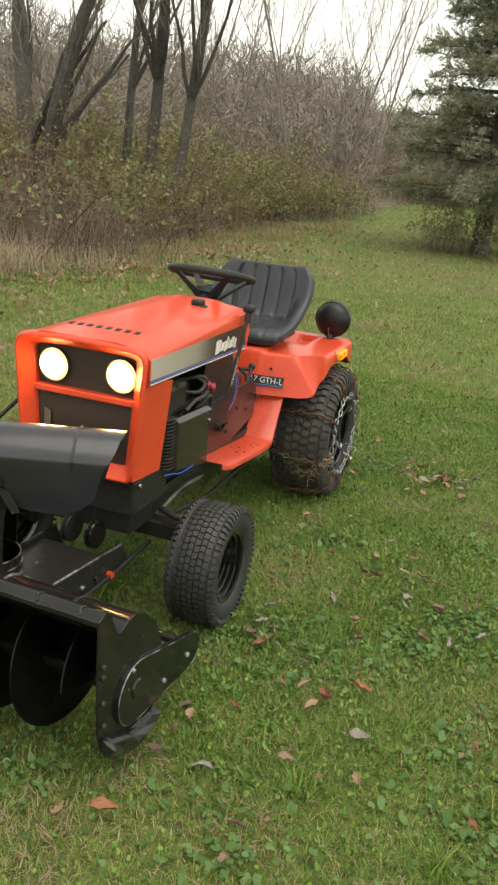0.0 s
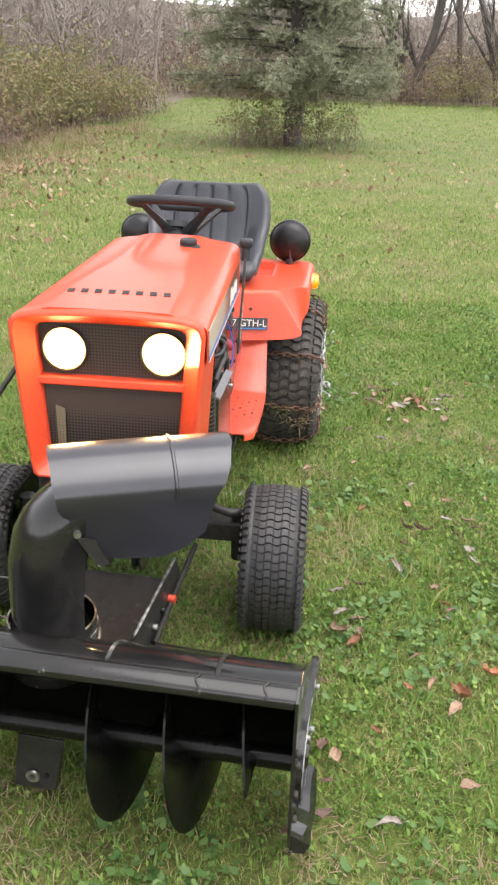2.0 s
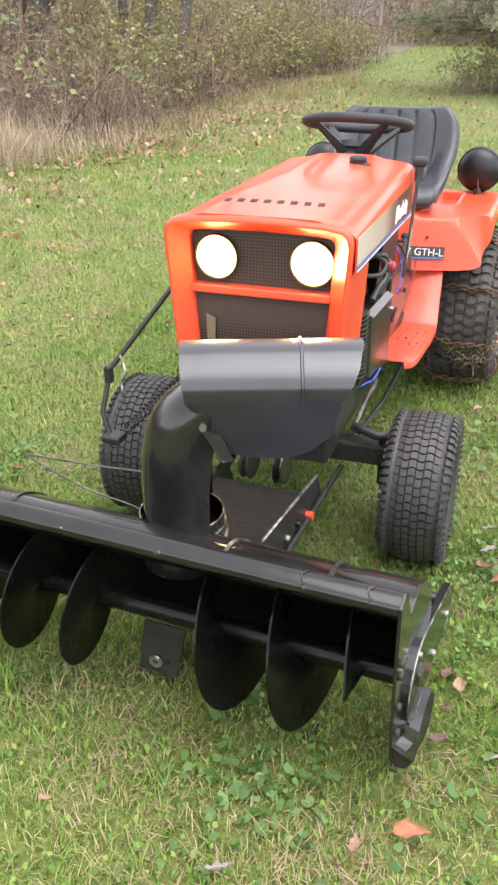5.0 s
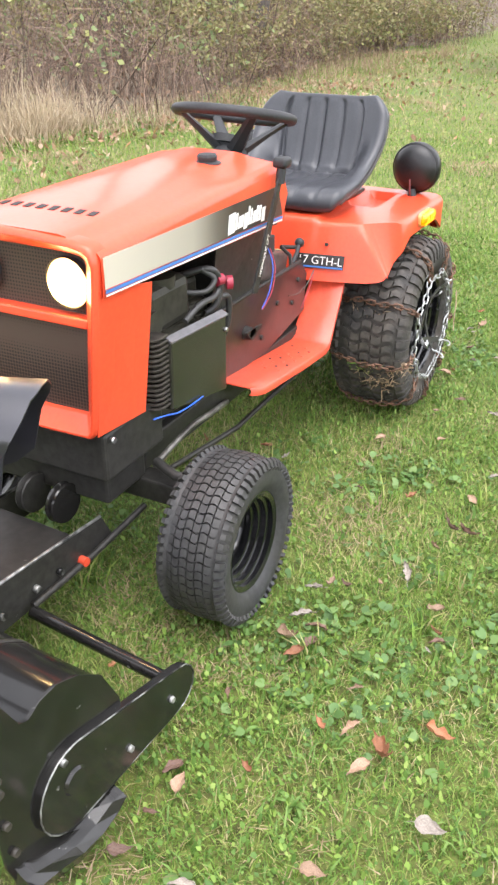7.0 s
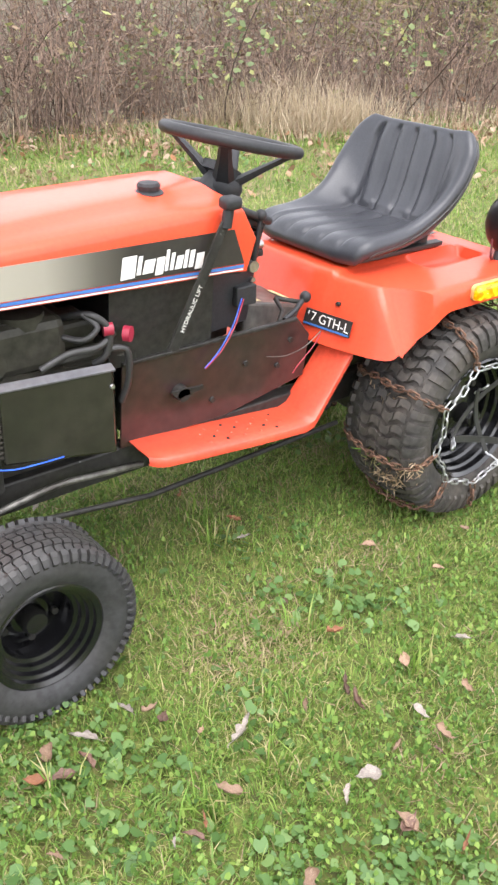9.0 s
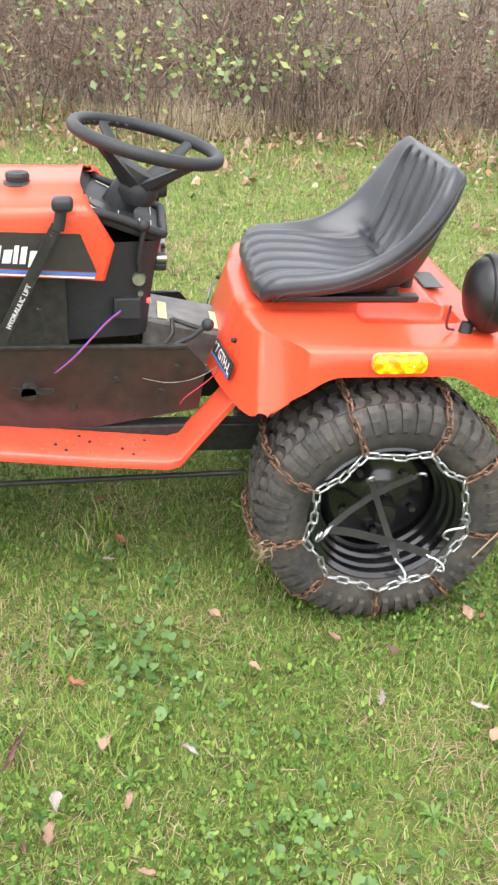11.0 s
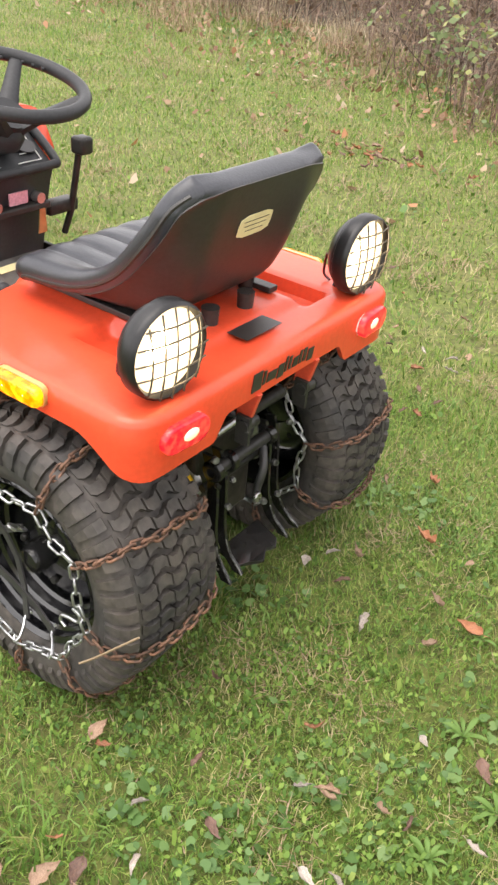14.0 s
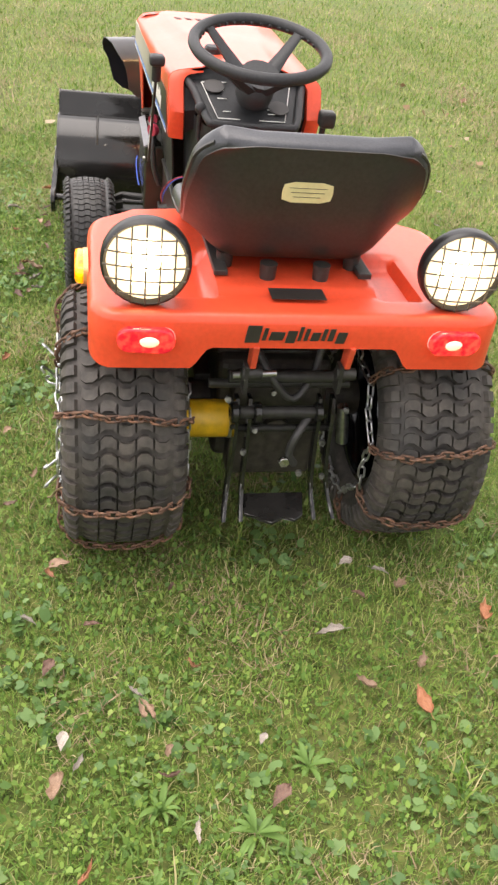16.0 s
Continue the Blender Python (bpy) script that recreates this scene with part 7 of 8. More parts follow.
# ---------------------------------------------------------------- fallen leaves
def leaf_mesh(name, mat, seed, lobes, curl):
    """A withered leaf: pointed outline, rolled edges and a bent midrib."""
    r = random.Random(seed)
    bm = bmesh.new()
    nu, nv = 12, 8
    roll, bend, tw = curl * r.uniform(0.7, 1.2), r.uniform(-0.5, 0.9) * curl, r.uniform(-0.8, 0.8)
    rows = []
    for i in range(nu + 1):
        t = i / nu
        half = 0.30 * math.sin(math.pi * t ** 0.75) ** 0.9 * (1 - 0.35 * t) * (1 + (0.30 * math.sin(t * math.pi * lobes * 2) if lobes else 0.10 * math.sin(t * 19 + seed))) + 0.006
        row = []
        for j in range(nv + 1):
            u = -1 + 2 * j / nv
            a = roll * u * (1.0 + 0.3 * math.sin(seed + t * 3)) + tw * (t - 0.5)
            arc = math.sin(a) / max(abs(roll), 0.2) if roll else u
            yv = half * arc * (abs(roll) if abs(roll) > 0.2 else 0.2) / max(abs(roll), 0.2) * 1.0
            zv = half * (1 - math.cos(a)) / max(abs(roll), 0.2) + 0.16 * bend * (t - 0.4) ** 2 * 4 + 0.035 * math.sin(u * 6 + t * 11 + seed) + 0.03 * math.sin(u * 9 - t * 17 + seed * 2)
            row.append((t - 0.5, yv + 0.05 * math.sin(t * 4 + seed), zv))
        rows.append(row)
    loft(bm, rows)
    tube(bm, [(-0.49, 0.05 * math.sin(seed), 0.02), (-0.62, 0.02, 0.04), (-0.74, 0.0, 0.03)], 0.010, 4)
    me = bpy.data.meshes.new(name)
    bm.to_mesh(me)
    bm.free()
    me.materials.append(mat)
    return me


LEAVES = []
for mi, (mt, lab) in enumerate(((LEAF_ORANGE, "curled orange-brown fallen leaf"), (LEAF_TAN, "dry tan fallen leaf"), (LEAF_GREY, "pale grey withered fallen leaf"), (LEAF_DARK, "dark brown shrivelled fallen leaf"))):
    for k in range(3):
        LEAVES.append((leaf_mesh("fallen_leaf", mt, mi * 7 + k, (0, 2, 3)[k], (1.0, 1.6, 2.4)[k]), lab))


def drop_leaf(x, y, size, pick, r):
    me, lab = LEAVES[pick]
    ob = new("fallen_leaf", me)
    ob.matrix_basis = Matrix.LocRotScale((x, y, float(land(x, y)) + 0.036 + 0.006 * r.random()), Euler((r.uniform(-0.3, 0.3), r.uniform(-0.3, 0.3), r.uniform(0, 6.28))), Vector((size, size, size)))
    tagged(ob, lab + " lying on the lawn", "leaf", "fallen leaves")


rl = random.Random(5)
# where single leaves lie: beside the blower and front wheel, along the left flank, behind the rear wheels; x, y, length, kind
LEAVES_FRONT = ((1.42, 0.78, 0.033, 1), (1.53, 0.81, 0.054, 1), (1.26, 0.58, 0.056, 2), (1.34, 0.59, 0.061, 1), (1.28, 0.63, 0.049, 3), (1.34, 0.64, 0.054, 3), (1.38, 0.62, 0.047, 0), (1.54, 0.88, 0.062, 0), (1.61, 0.86, 0.048, 1), (1.46, 0.97, 0.057, 0), (1.54, 0.75, 0.031, 0), (1.70, 0.67, 0.030, 0), (1.77, 0.55, 0.053, 3), (1.79, 0.58, 0.046, 1), (1.55, 0.55, 0.038, 3), (1.67, 1.02, 0.058, 2), (1.96, 0.69, 0.054, 2), (1.84, 0.87, 0.044, 1), (1.84, 1.05, 0.044, 1), (2.19, 0.55, 0.064, 0), (2.10, 0.84, 0.045, 3), (2.07, 0.90, 0.032, 1), (2.37, 0.26, 0.051, 2))
LEAVES_SIDE = ((1.11, 0.85, 0.053, 1), (0.88, 0.98, 0.055, 2), (0.94, 0.99, 0.042, 2), (1.11, 1.08, 0.056, 1), (1.10, 1.16, 0.055, 2), (1.01, 1.25, 0.056, 2), (1.11, 0.63, 0.043, 3), (1.12, 0.60, 0.037, 1), (1.16, 0.57, 0.044, 2), (1.00, 0.75, 0.068, 2), (1.18, 0.88, 0.034, 0), (1.21, 0.89, 0.040, 3), (0.66, 0.65, 0.042, 0), (0.76, 0.79, 0.053, 3), (0.77, 0.84, 0.058, 3), (0.86, 0.78, 0.038, 1), (0.68, 0.93, 0.039, 2), (0.89, 1.09, 0.048, 1), (0.78, 0.96, 0.032, 1), (0.84, 1.18, 0.036, 0), (0.63, -0.04, 0.042, 0), (0.58, 0.15, 0.040, 0))
LEAVES_REAR = ((-0.67, -0.24, 0.060, 0), (-0.62, -0.13, 0.047, 1), (-0.48, -0.09, 0.067, 2), (-0.45, -0.46, 0.061, 0), (-0.25, -0.62, 0.044, 1), (-0.33, 0.24, 0.037, 3), (-0.55, 0.21, 0.040, 0), (-0.64, 0.31, 0.049, 1), (-0.60, 0.33, 0.033, 2), (-0.73, 0.10, 0.027, 2), (-0.85, 0.09, 0.053, 3), (-0.70, 0.47, 0.037, 2), (-0.74, 0.44, 0.036, 2), (-0.53, 0.50, 0.044, 3), (-0.74, 0.28, 0.032, 1), (-0.79, 0.28, 0.037, 3), (-0.80, 0.48, 0.061, 1), (-0.35, -0.29, 0.053, 1), (-0.27, -0.18, 0.040, 2), (-0.30, -0.26, 0.040, 2), (0.03, 0.73, 0.050, 2), (-0.24, 0.48, 0.047, 1), (-0.27, 0.50, 0.029, 0), (-0.35, -0.71, 0.054, 0))
LEAVES_REAR_MORE = ((-0.40, 0.54, 0.035, 2), (-0.47, 0.63, 0.039, 2), (-0.41, 0.70, 0.054, 3), (-0.37, 0.73, 0.054, 1), (-0.45, 0.72, 0.054, 1), (-0.41, 0.76, 0.048, 0), (-0.56, 0.70, 0.044, 3), (-0.17, 0.77, 0.043, 2), (-0.18, 0.84, 0.042, 1), (-0.31, 0.79, 0.047, 1), (-0.34, 0.68, 0.027, 0))
for x, y, sz, pick in LEAVES_FRONT + LEAVES_SIDE + LEAVES_REAR + LEAVES_REAR_MORE:
    drop_leaf(x, y, sz * 1.05, pick * 3 + rl.randrange(3), rl)
for i in range(210):
    while True:
        x, y = rl.uniform(-2.0, 2.4), rl.uniform(-2.2, 1.6)
        if not (-0.2 < x < 1.6 and abs(y) < 0.2):
            break
    drop_leaf(x, y, rl.uniform(0.022, 0.05), rl.choice((0, 1, 1, 1, 2, 2, 3, 3)) * 3 + rl.randrange(3), rl)
# clusters by the camera's track behind the rear wheel
for i in range(16):
    drop_leaf(rl.gauss(-0.42, 0.12), rl.gauss(0.86, 0.08), rl.uniform(0.04, 0.075), rl.choice((0, 1, 1, 2, 3)) * 3 + rl.randrange(3), rl)
for i in range(34):
    drop_leaf(rl.gauss(1.6, 0.28), rl.gauss(-3.70, 0.14), rl.uniform(0.05, 0.085), rl.choice((0, 0, 1, 3)) * 3 + rl.randrange(3), rl)
x, y = scatter(24000, -15, 5, -6.5, 4)
dens = np.exp(-np.abs(y - hedge_edge(x) - 0.3) / 0.8) + 0.035
keep = (rng.random(len(x)) < dens) & ~((x > -2) & (x < 2.4) & (y > -2.2) & (y < 1.6)) & (y > hedge_edge(x) - 1.5)
x, y = x[keep], y[keep]
discs("leaf_litter", x, y, rng.uniform(0.012, 0.032, len(x)), land(x, y) + rng.uniform(0.014, 0.034, len(x)), LITTER, "brown fallen leaf litter along the thicket", 5, 0.6)


# ---------------------------------------------------------------- thicket, trees
def tri_tubes(paths, radii):
    """Many thin three-sided stems in one array: paths (n, k, 3), radii (n, k)."""
    n, k, _ = paths.shape
    ang = np.arange(3) * 2 * np.pi / 3
    off = np.stack([np.cos(ang), np.sin(ang), np.zeros(3)], 1)
    v = paths[:, :, None, :] + off[None, None] * radii[:, :, None, None]
    o = (np.arange(n)[:, None, None] * k + np.arange(k - 1)[None, :, None]) * 3
    faces = []
    for j in range(3):
        faces.append(np.stack([o[..., 0] + j, o[..., 0] + (j + 1) % 3, o[..., 0] + 3 + (j + 1) % 3, o[..., 0] + 3 + j], 2).reshape(-1, 4))
    return v.reshape(-1, 3), np.concatenate(faces)


def leaf_quads(centres, size, g, droop=0.3):
    n = len(centres)
    d = g.normal(0, 1, (n, 3))
    d[:, 2] *= 0.5
    d[:, 2] -= droop
    d /= np.linalg.norm(d, axis=1)[:, None]
    s = np.cross(d, g.normal(0, 1, (n, 3)))
    s /= np.linalg.norm(s, axis=1)[:, None]
    size = size[:, None]
    v = np.stack([centres, centres + d * size * 0.5 + s * size * 0.32, centres + d * size, centres + d * size * 0.5 - s * size * 0.32], 1)
    return v.reshape(-1, 3), np.arange(n * 4).reshape(-1, 4)


def ribbons(root, tip, width, g, sag=0.0):
    """Fine twigs in one array: a bent tapering sliver from each root to each tip."""
    n = len(root)
    d = tip - root
    side = np.cross(d, g.normal(0, 1, (n, 3)))
    side /= np.linalg.norm(side, axis=1)[:, None] + 1e-9
    w = (np.ones(n) * width)[:, None] * 0.5
    mid = root + d * 0.5 + g.normal(0, 0.06, (n, 3)) * np.linalg.norm(d, axis=1)[:, None] + np.array([0, 0, sag])
    v = np.stack([root - side * w, root + side * w, mid + side * w * 0.8, mid - side * w * 0.8, tip], 1).reshape(-1, 3)
    o = np.arange(n)[:, None] * 5
    return v, np.concatenate([o + [0, 1, 2], o + [0, 2, 3], o + [3, 2, 4]])


def quads_to_tris(f):
    return np.concatenate([f[:, [0, 1, 2]], f[:, [0, 2, 3]]])


def make_shrub(name, label, seed, stems, height, spread, n_leaf, leaf_size, leaf_mat, extra_leaf=0, extra_mat=None, twig=3, low=0.25, arching=0.5):
    g = np.random.default_rng(seed)
    k = 6
    t = np.linspace(0, 1, k)
    base = g.normal(0, spread * 0.45, (stems, 2))
    cane = g.random(stems) < arching
    top = base + g.normal(0, 1, (stems, 2)) * np.where(cane, spread * 0.95, spread * 0.30)[:, None]
    hh = height * g.uniform(0.45, 1.1, stems)
    bend = g.normal(0, 0.18, (stems, 2))
    paths = np.empty((stems, k, 3))
    paths[:, :, :2] = base[:, None] + (top - base)[:, None] * t[None, :, None] ** 1.4 + bend[:, None] * np.sin(t * np.pi * 1.5)[None, :, None] * hh[:, None, None] * 0.3
    arch = np.where(cane, g.uniform(0.35, 0.95, stems), g.uniform(0.0, 0.25, stems))
    paths[:, :, 2] = hh[:, None] * (t * (1 + 0.35 * arch[:, None]) - arch[:, None] * t ** 2.6) - 0.05
    rad = np.linspace(1, 0.35, k)[None] * (0.0034 + 0.0068 * g.random(stems) ** 2)[:, None]
    m_ = stems * twig
    si, ti = g.integers(0, stems, m_), g.uniform(0.12, 0.97, m_)
    root = np.stack([[np.interp(b_, t, paths[a_, :, c_]) for c_ in range(3)] for a_, b_ in zip(si, ti)])
    dirs = g.normal(0, 1, (m_, 3))
    dirs[:, 2] = dirs[:, 2] * 0.6 + 0.35
    dirs /= np.linalg.norm(dirs, axis=1)[:, None]
    tips = root + dirs * g.uniform(0.10, 0.50, m_)[:, None]
    v1, f1 = tri_tubes(paths, rad)
    v2, f2 = ribbons(root, tips, g.uniform(0.003, 0.007, m_), g, -0.01)
    sh = thing(name, label, "shrub", group="thicket shrubs")
    part_mesh("branchwork", np_mesh("branchwork", np.concatenate([v1, v2]), np.concatenate([quads_to_tris(f1), f2 + len(v1)]), STEM), sh)
    for count, mt, nm in ((n_leaf, leaf_mat, "foliage"), (extra_leaf, extra_mat, "bright_foliage")):
        if not count:
            continue
        pick, w = g.integers(0, m_, count), g.uniform(0.2, 1.0, count)
        c = root[pick] + (tips[pick] - root[pick]) * w[:, None] + g.normal(0, 0.03, (count, 3))
        if nm == "bright_foliage":
            hubs = g.integers(0, m_, 9)
            c = tips[hubs[g.integers(0, 9, count)]] + g.normal(0, 0.095, (count, 3))
        c = c[c[:, 2] > low * height * 0.4]
        v, f = leaf_quads(c, leaf_size * (1.55 if nm == "bright_foliage" and n_leaf < 1000 else 1.0) * g.uniform(0.5, 1.25, len(c)), g)
        part_mesh(nm, np_mesh(nm, v, f, mt), sh)
    return sh


BRAMBLE = [make_shrub("bramble_thicket", "brown leafless bramble canes with a few yellow-green leaves", 20 + i, (85, 60, 110)[i], (1.6, 1.35, 1.75)[i], 0.85, 70, 0.060, DRYLEAF, (46, 22, 12)[i], GREENLEAF, 5) for i in range(3)]
LEAFY = [make_shrub("leafy_shrub", "olive-green autumn shrub with thinning leaves", 40 + i, 40, 1.7, 0.95, 1500, (0.066, 0.080, 0.058)[i], BUSHLEAF, 60, GREENLEAF, 7, 0.25, 0.3) for i in range(3)]
DRY = [make_shrub("dry_shrub", "brown withered leafy autumn shrub", 60 + i, 75, 1.5, 0.9, 480, 0.058, DRYLEAF, 0, None, 7, 0.1) for i in range(2)]
for ob in BRAMBLE + LEAFY + DRY:
    ob.location = (-60, -40, -30)
rs = random.Random(9)


def plant(src, x, y, s, sink=0.0):
    c = copy_thing(src, Matrix.LocRotScale((x, y, float(land(x, y)) - sink), Euler((0, 0, rs.uniform(0, 6.28))), None))
    c.scale = (s * rs.uniform(0.9, 1.1), s * rs.uniform(0.9, 1.1), s)
    return c


for row, back in enumerate((0.55, 1.35, 2.4, 3.9, 6.2)):
    x = 11.0 - row
    while x > -21:
        y = float(hedge_edge(x)) - back + rs.uniform(-0.45, 0.45)
        if x > -7.2:
            src = rs.choice(BRAMBLE) if rs.random() < (0.80 if row < 2 else 0.62) else rs.choice(DRY if row < 3 else LEAFY)
            s = rs.uniform(0.65, 1.2) * (0.9 + 0.12 * row)
        else:
            src = rs.choice(LEAFY) if rs.random() < (0.35 if row == 0 else 0.82) else rs.choice(DRY + BRAMBLE)
            s = rs.uniform(0.7, 1.15) * (0.8 if row == 0 else 1 + 0.10 * row)
        plant(src, x, y, s)
        x -= rs.uniform(0.7, 1.25) * (1 + 0.32 * row)
# shrubs at the pine's foot and the brush line across the far end of the lawn
for i in range(20):
    plant(rs.choice(DRY + LEAFY), -29 + rs.uniform(-2, 1), -5 + i * 1.1, rs.uniform(0.9, 1.4))
    plant(rs.choice(DRY + DRY + BRAMBLE), -33 + rs.uniform(-2, 1), -6 + i * 1.2, rs.uniform(1.7, 2.2))
SAPLING = [make_shrub("leafy_sapling", "young sapling with pale green leaves at the thicket's edge", 80 + i, 10, 1.15, 0.45, 0, 0.046, GREENLEAF, 130, GREENLEAF, 6, 0.25, 0.2) for i in range(2)]
for i, (x, y, s) in enumerate(((1.47, -5.1, 0.9), (0.35, -5.1, 1.0), (-3.4, -5.2, 1.1), (-3.6, -6.6, 1.0), (2.6, -6.4, 0.9), (-0.8, -5.9, 1.0), (-7.5, -4.6, 1.0), (-0.15, -5.45, 0.9), (-0.65, -5.5, 1.15), (-1.8, -5.5, 1.05), (0.3, -5.6, 1.05), (1.65, -5.5, 0.95), (0.95, -5.9, 1.2), (-4.9, -5.0, 1.2), (-2.7, -5.6, 0.9))):
    plant(SAPLING[i % 2], x, y, s)
# scattered stems and shrubs at the pine's foot
for i in range(18):
    a, d = rs.uniform(0, math.tau), rs.uniform(0.5, 1.0)
    x, y = -12.6 + 1.3 * d * math.cos(a), -0.20 + 1.45 * d * math.sin(a)
    plant(rs.choice((LEAFY[0], BRAMBLE[1], SAPLING[0], SAPLING[1], SAPLING[0])), x, y, rs.uniform(0.30, 0.95) * (0.6 if d > 0.8 else 1.0))
for ob in BRAMBLE + LEAFY + DRY + SAPLING:
    for o in (*ob.children_recursive, ob):
        bpy.data.objects.remove(o)

# dry grass fringe along the thicket
n = 15000
x = rng.uniform(-16, 13, n)
y = hedge_edge(x) - rng.gamma(1.6, 0.40, n) + 0.75 + 0.5 * np.sin(x * 1.9) * np.sin(x * 0.7 + 1)
tuft = patch_field(x, y, 1.1, 21.0, 0.15)
keep = rng.random(n) < np.clip(2.0 * tuft - 0.12, 0.03, 1)
x, y, tuft = x[keep], y[keep], tuft[keep]
blades("dry_grass", x, y, rng.uniform(0.06, 0.22, len(x)) * (1 + 0.9 * np.clip(tuft, 0, 1)), rng.uniform(0.004, 0.010, len(x)), rng.uniform(0.2, 1.4, len(x)), THATCH, 2, "tall dry tan grass along the thicket")


# rough green and tan grass where the lawn runs into the thicket
for n, mt, hi in ((46000, GRASS, 0.15), (26000, THATCH, 0.27)):
    x = rng.uniform(-14, 9, n)
    y = hedge_edge(x) - 0.45 + rng.gamma(1.5, 0.42, n)
    tuft = patch_field(x, y, 1.6, 51.0 + hi, 0.12)
    keep = rng.random(n) < np.clip(0.35 + 1.3 * tuft, 0.05, 1)
    x, y = x[keep], y[keep]
    blades("rough_grass", x, y, rng.uniform(0.04, hi, len(x)), rng.uniform(0.004, 0.010, len(x)), rng.uniform(0.3, 1.4, len(x)), mt, 2, "uncut grass where the lawn meets the thicket")


# pale clumps of tall dead grass in front of the canes
cx_ = np.concatenate([rng.uniform(-7, 9, 16), rng.uniform(-5.0, -3.4, 9)])
cy_ = hedge_edge(cx_) + rng.uniform(-0.5, 0.30, 25)
x = (cx_[:, None] + rng.normal(0, 0.19, (25, 210))).ravel()
y = (cy_[:, None] + rng.normal(0, 0.19, (25, 210))).ravel()
hh = np.repeat(np.concatenate([rng.uniform(0.20, 0.55, 16), rng.uniform(0.35, 0.85, 9)]), 210) * rng.uniform(0.35, 1.15, len(x))
blades("dead_grass_clump", x, y, hh, rng.uniform(0.003, 0.007, len(x)), rng.uniform(0.1, 1.5, len(x)), STRAW, 2, "pale clumps of tall dead grass by the thicket")


def make_tree(name, label, seed, height, trunk_r, forks=2, split=(9, 6, 6), first=0.36, skin=None):
    """A bare tree: tapered trunk, limbs and fine twigs."""
    g = np.random.default_rng(seed)
    r = random.Random(seed)
    tree = thing(name, label, "tree", group="bare trees")
    bm = bmesh.new()
    twigs = []

    def limb(p, d, ln, rad, level):
        k = 6
        pts, rads = [p], [rad]
        dd = d.copy()
        for i in range(k):
            dd = (dd + Vector((r.gauss(0, 0.11), r.gauss(0, 0.11), 0.04 if level else 0.02))).normalized()
            p = p + dd * ln / k
            pts.append(p)
            rads.append(rad * (1 - 0.75 * (i + 1) / k))
        if level < 2:
            tube(bm, pts, rad, 7 if level == 0 else 5, False, rads, False)
        if level == 3:
            twigs.append((pts[0], pts[-1], rads[0]))
            return
        nb = split[level]
        for i in range(nb):
            t = r.uniform(first if level == 0 else 0.15, 1.0)
            q = pts[min(int(t * k), k)]
            side = Vector((r.gauss(0, 1), r.gauss(0, 1), 0)).normalized()
            nd = (dd * r.uniform(0.7, 1.1) + side * r.uniform(0.25, 0.6) + Vector((0, 0, 0.3))).normalized()
            limb(q, nd, ln * r.uniform(0.35, 0.6), max(rads[min(int(t * k), k)] * 0.5, 0.005), level + 1)
        if level == 2:
            twigs.append((pts[0], pts[k // 2], rads[0]))
            twigs.append((pts[k // 2], pts[-1], rads[k // 2]))

    for f in range(forks):
        a = math.tau * f / forks + r.random()
        limb(Vector((0.12 * math.cos(a), 0.12 * math.sin(a), -0.1)), Vector((0.13 * math.cos(a), 0.13 * math.sin(a), 1)).normalized(), height * r.uniform(0.8, 1.0), trunk_r * r.uniform(0.75, 1), 0)
    part("trunk", bm, skin or BARK, tree)
    r0 = np.array([list(w[0]) for w in twigs])
    r1 = np.array([list(w[1]) for w in twigs])
    v, fc = ribbons(r0, r1, np.array([min(max(2 * w[2], 0.008), 0.022) for w in twigs]), g)
    part_mesh("crown", np_mesh("crown", v, fc, TWIG), tree)
    return tree


TREES = [make_tree("bare_tree", "tall bare autumn tree with forked grey trunk", 100 + i, 9.5, 0.10, (2, 1, 2)[i], (8, 5, 4)) for i in range(3)]
BIG_TREE = make_tree("bare_tree", "old bare tree with a thick dark forked trunk", 141, 8.0, 0.19, 2, (10, 6, 6), 0.16)
STEM_TREE = make_tree("bare_tree", "bare dark tree with low curving limbs", 152, 8.5, 0.15, 1, (9, 6, 6), 0.27)
SLIM_TREE = make_tree("bare_tree", "slim bare tree with fine upright twigs", 163, 10.5, 0.055, 1, (14, 7, 7), 0.26, TWIG)
rs.seed(17)
# each along a bearing from the start of the camera's walk: the offset across per metre of depth, and the depth
for src, slope, depth, s in ((BIG_TREE, -0.696, -10.0, 1.0), (STEM_TREE, -0.560, -10.5, 1.0), (STEM_TREE, -0.536, -11.2, 0.95), (STEM_TREE, -0.507, -10.0, 0.9), 
                             (SLIM_TREE, -0.337, -21.0, 1.0), (SLIM_TREE, -0.278, -22.5, 0.85), (SLIM_TREE, -0.245, -24.0, 0.9), (SLIM_TREE, -0.41, -26.0, 0.9), (SLIM_TREE, -0.30, -27.0, 0.8), (SLIM_TREE, -0.46, -23.0, 0.85), (BIG_TREE, 0.035, -32.0, 1.1), (BIG_TREE, 0.135, -31.0, 1.0), (STEM_TREE, 0.10, -34.0, 1.2)):
    plant(src, depth, 1.30 + slope * (3.50 - depth), s)
for i in range(34):
    d, a = rs.uniform(34, 85), radians(rs.uniform(193, 262))
    x, y = 3.5 + d * math.cos(a), 1.3 + d * math.sin(a)
    if y > hedge_edge(x) - 5 or math.atan2(-y + 1.3, 3.5 - x) < radians(17):
        continue
    plant(TREES[i % 3], x, y, rs.uniform(0.45, 0.75))
for ob in TREES + [BIG_TREE, STEM_TREE, SLIM_TREE]:
    for o in (*ob.children_recursive, ob):
        bpy.data.objects.remove(o)

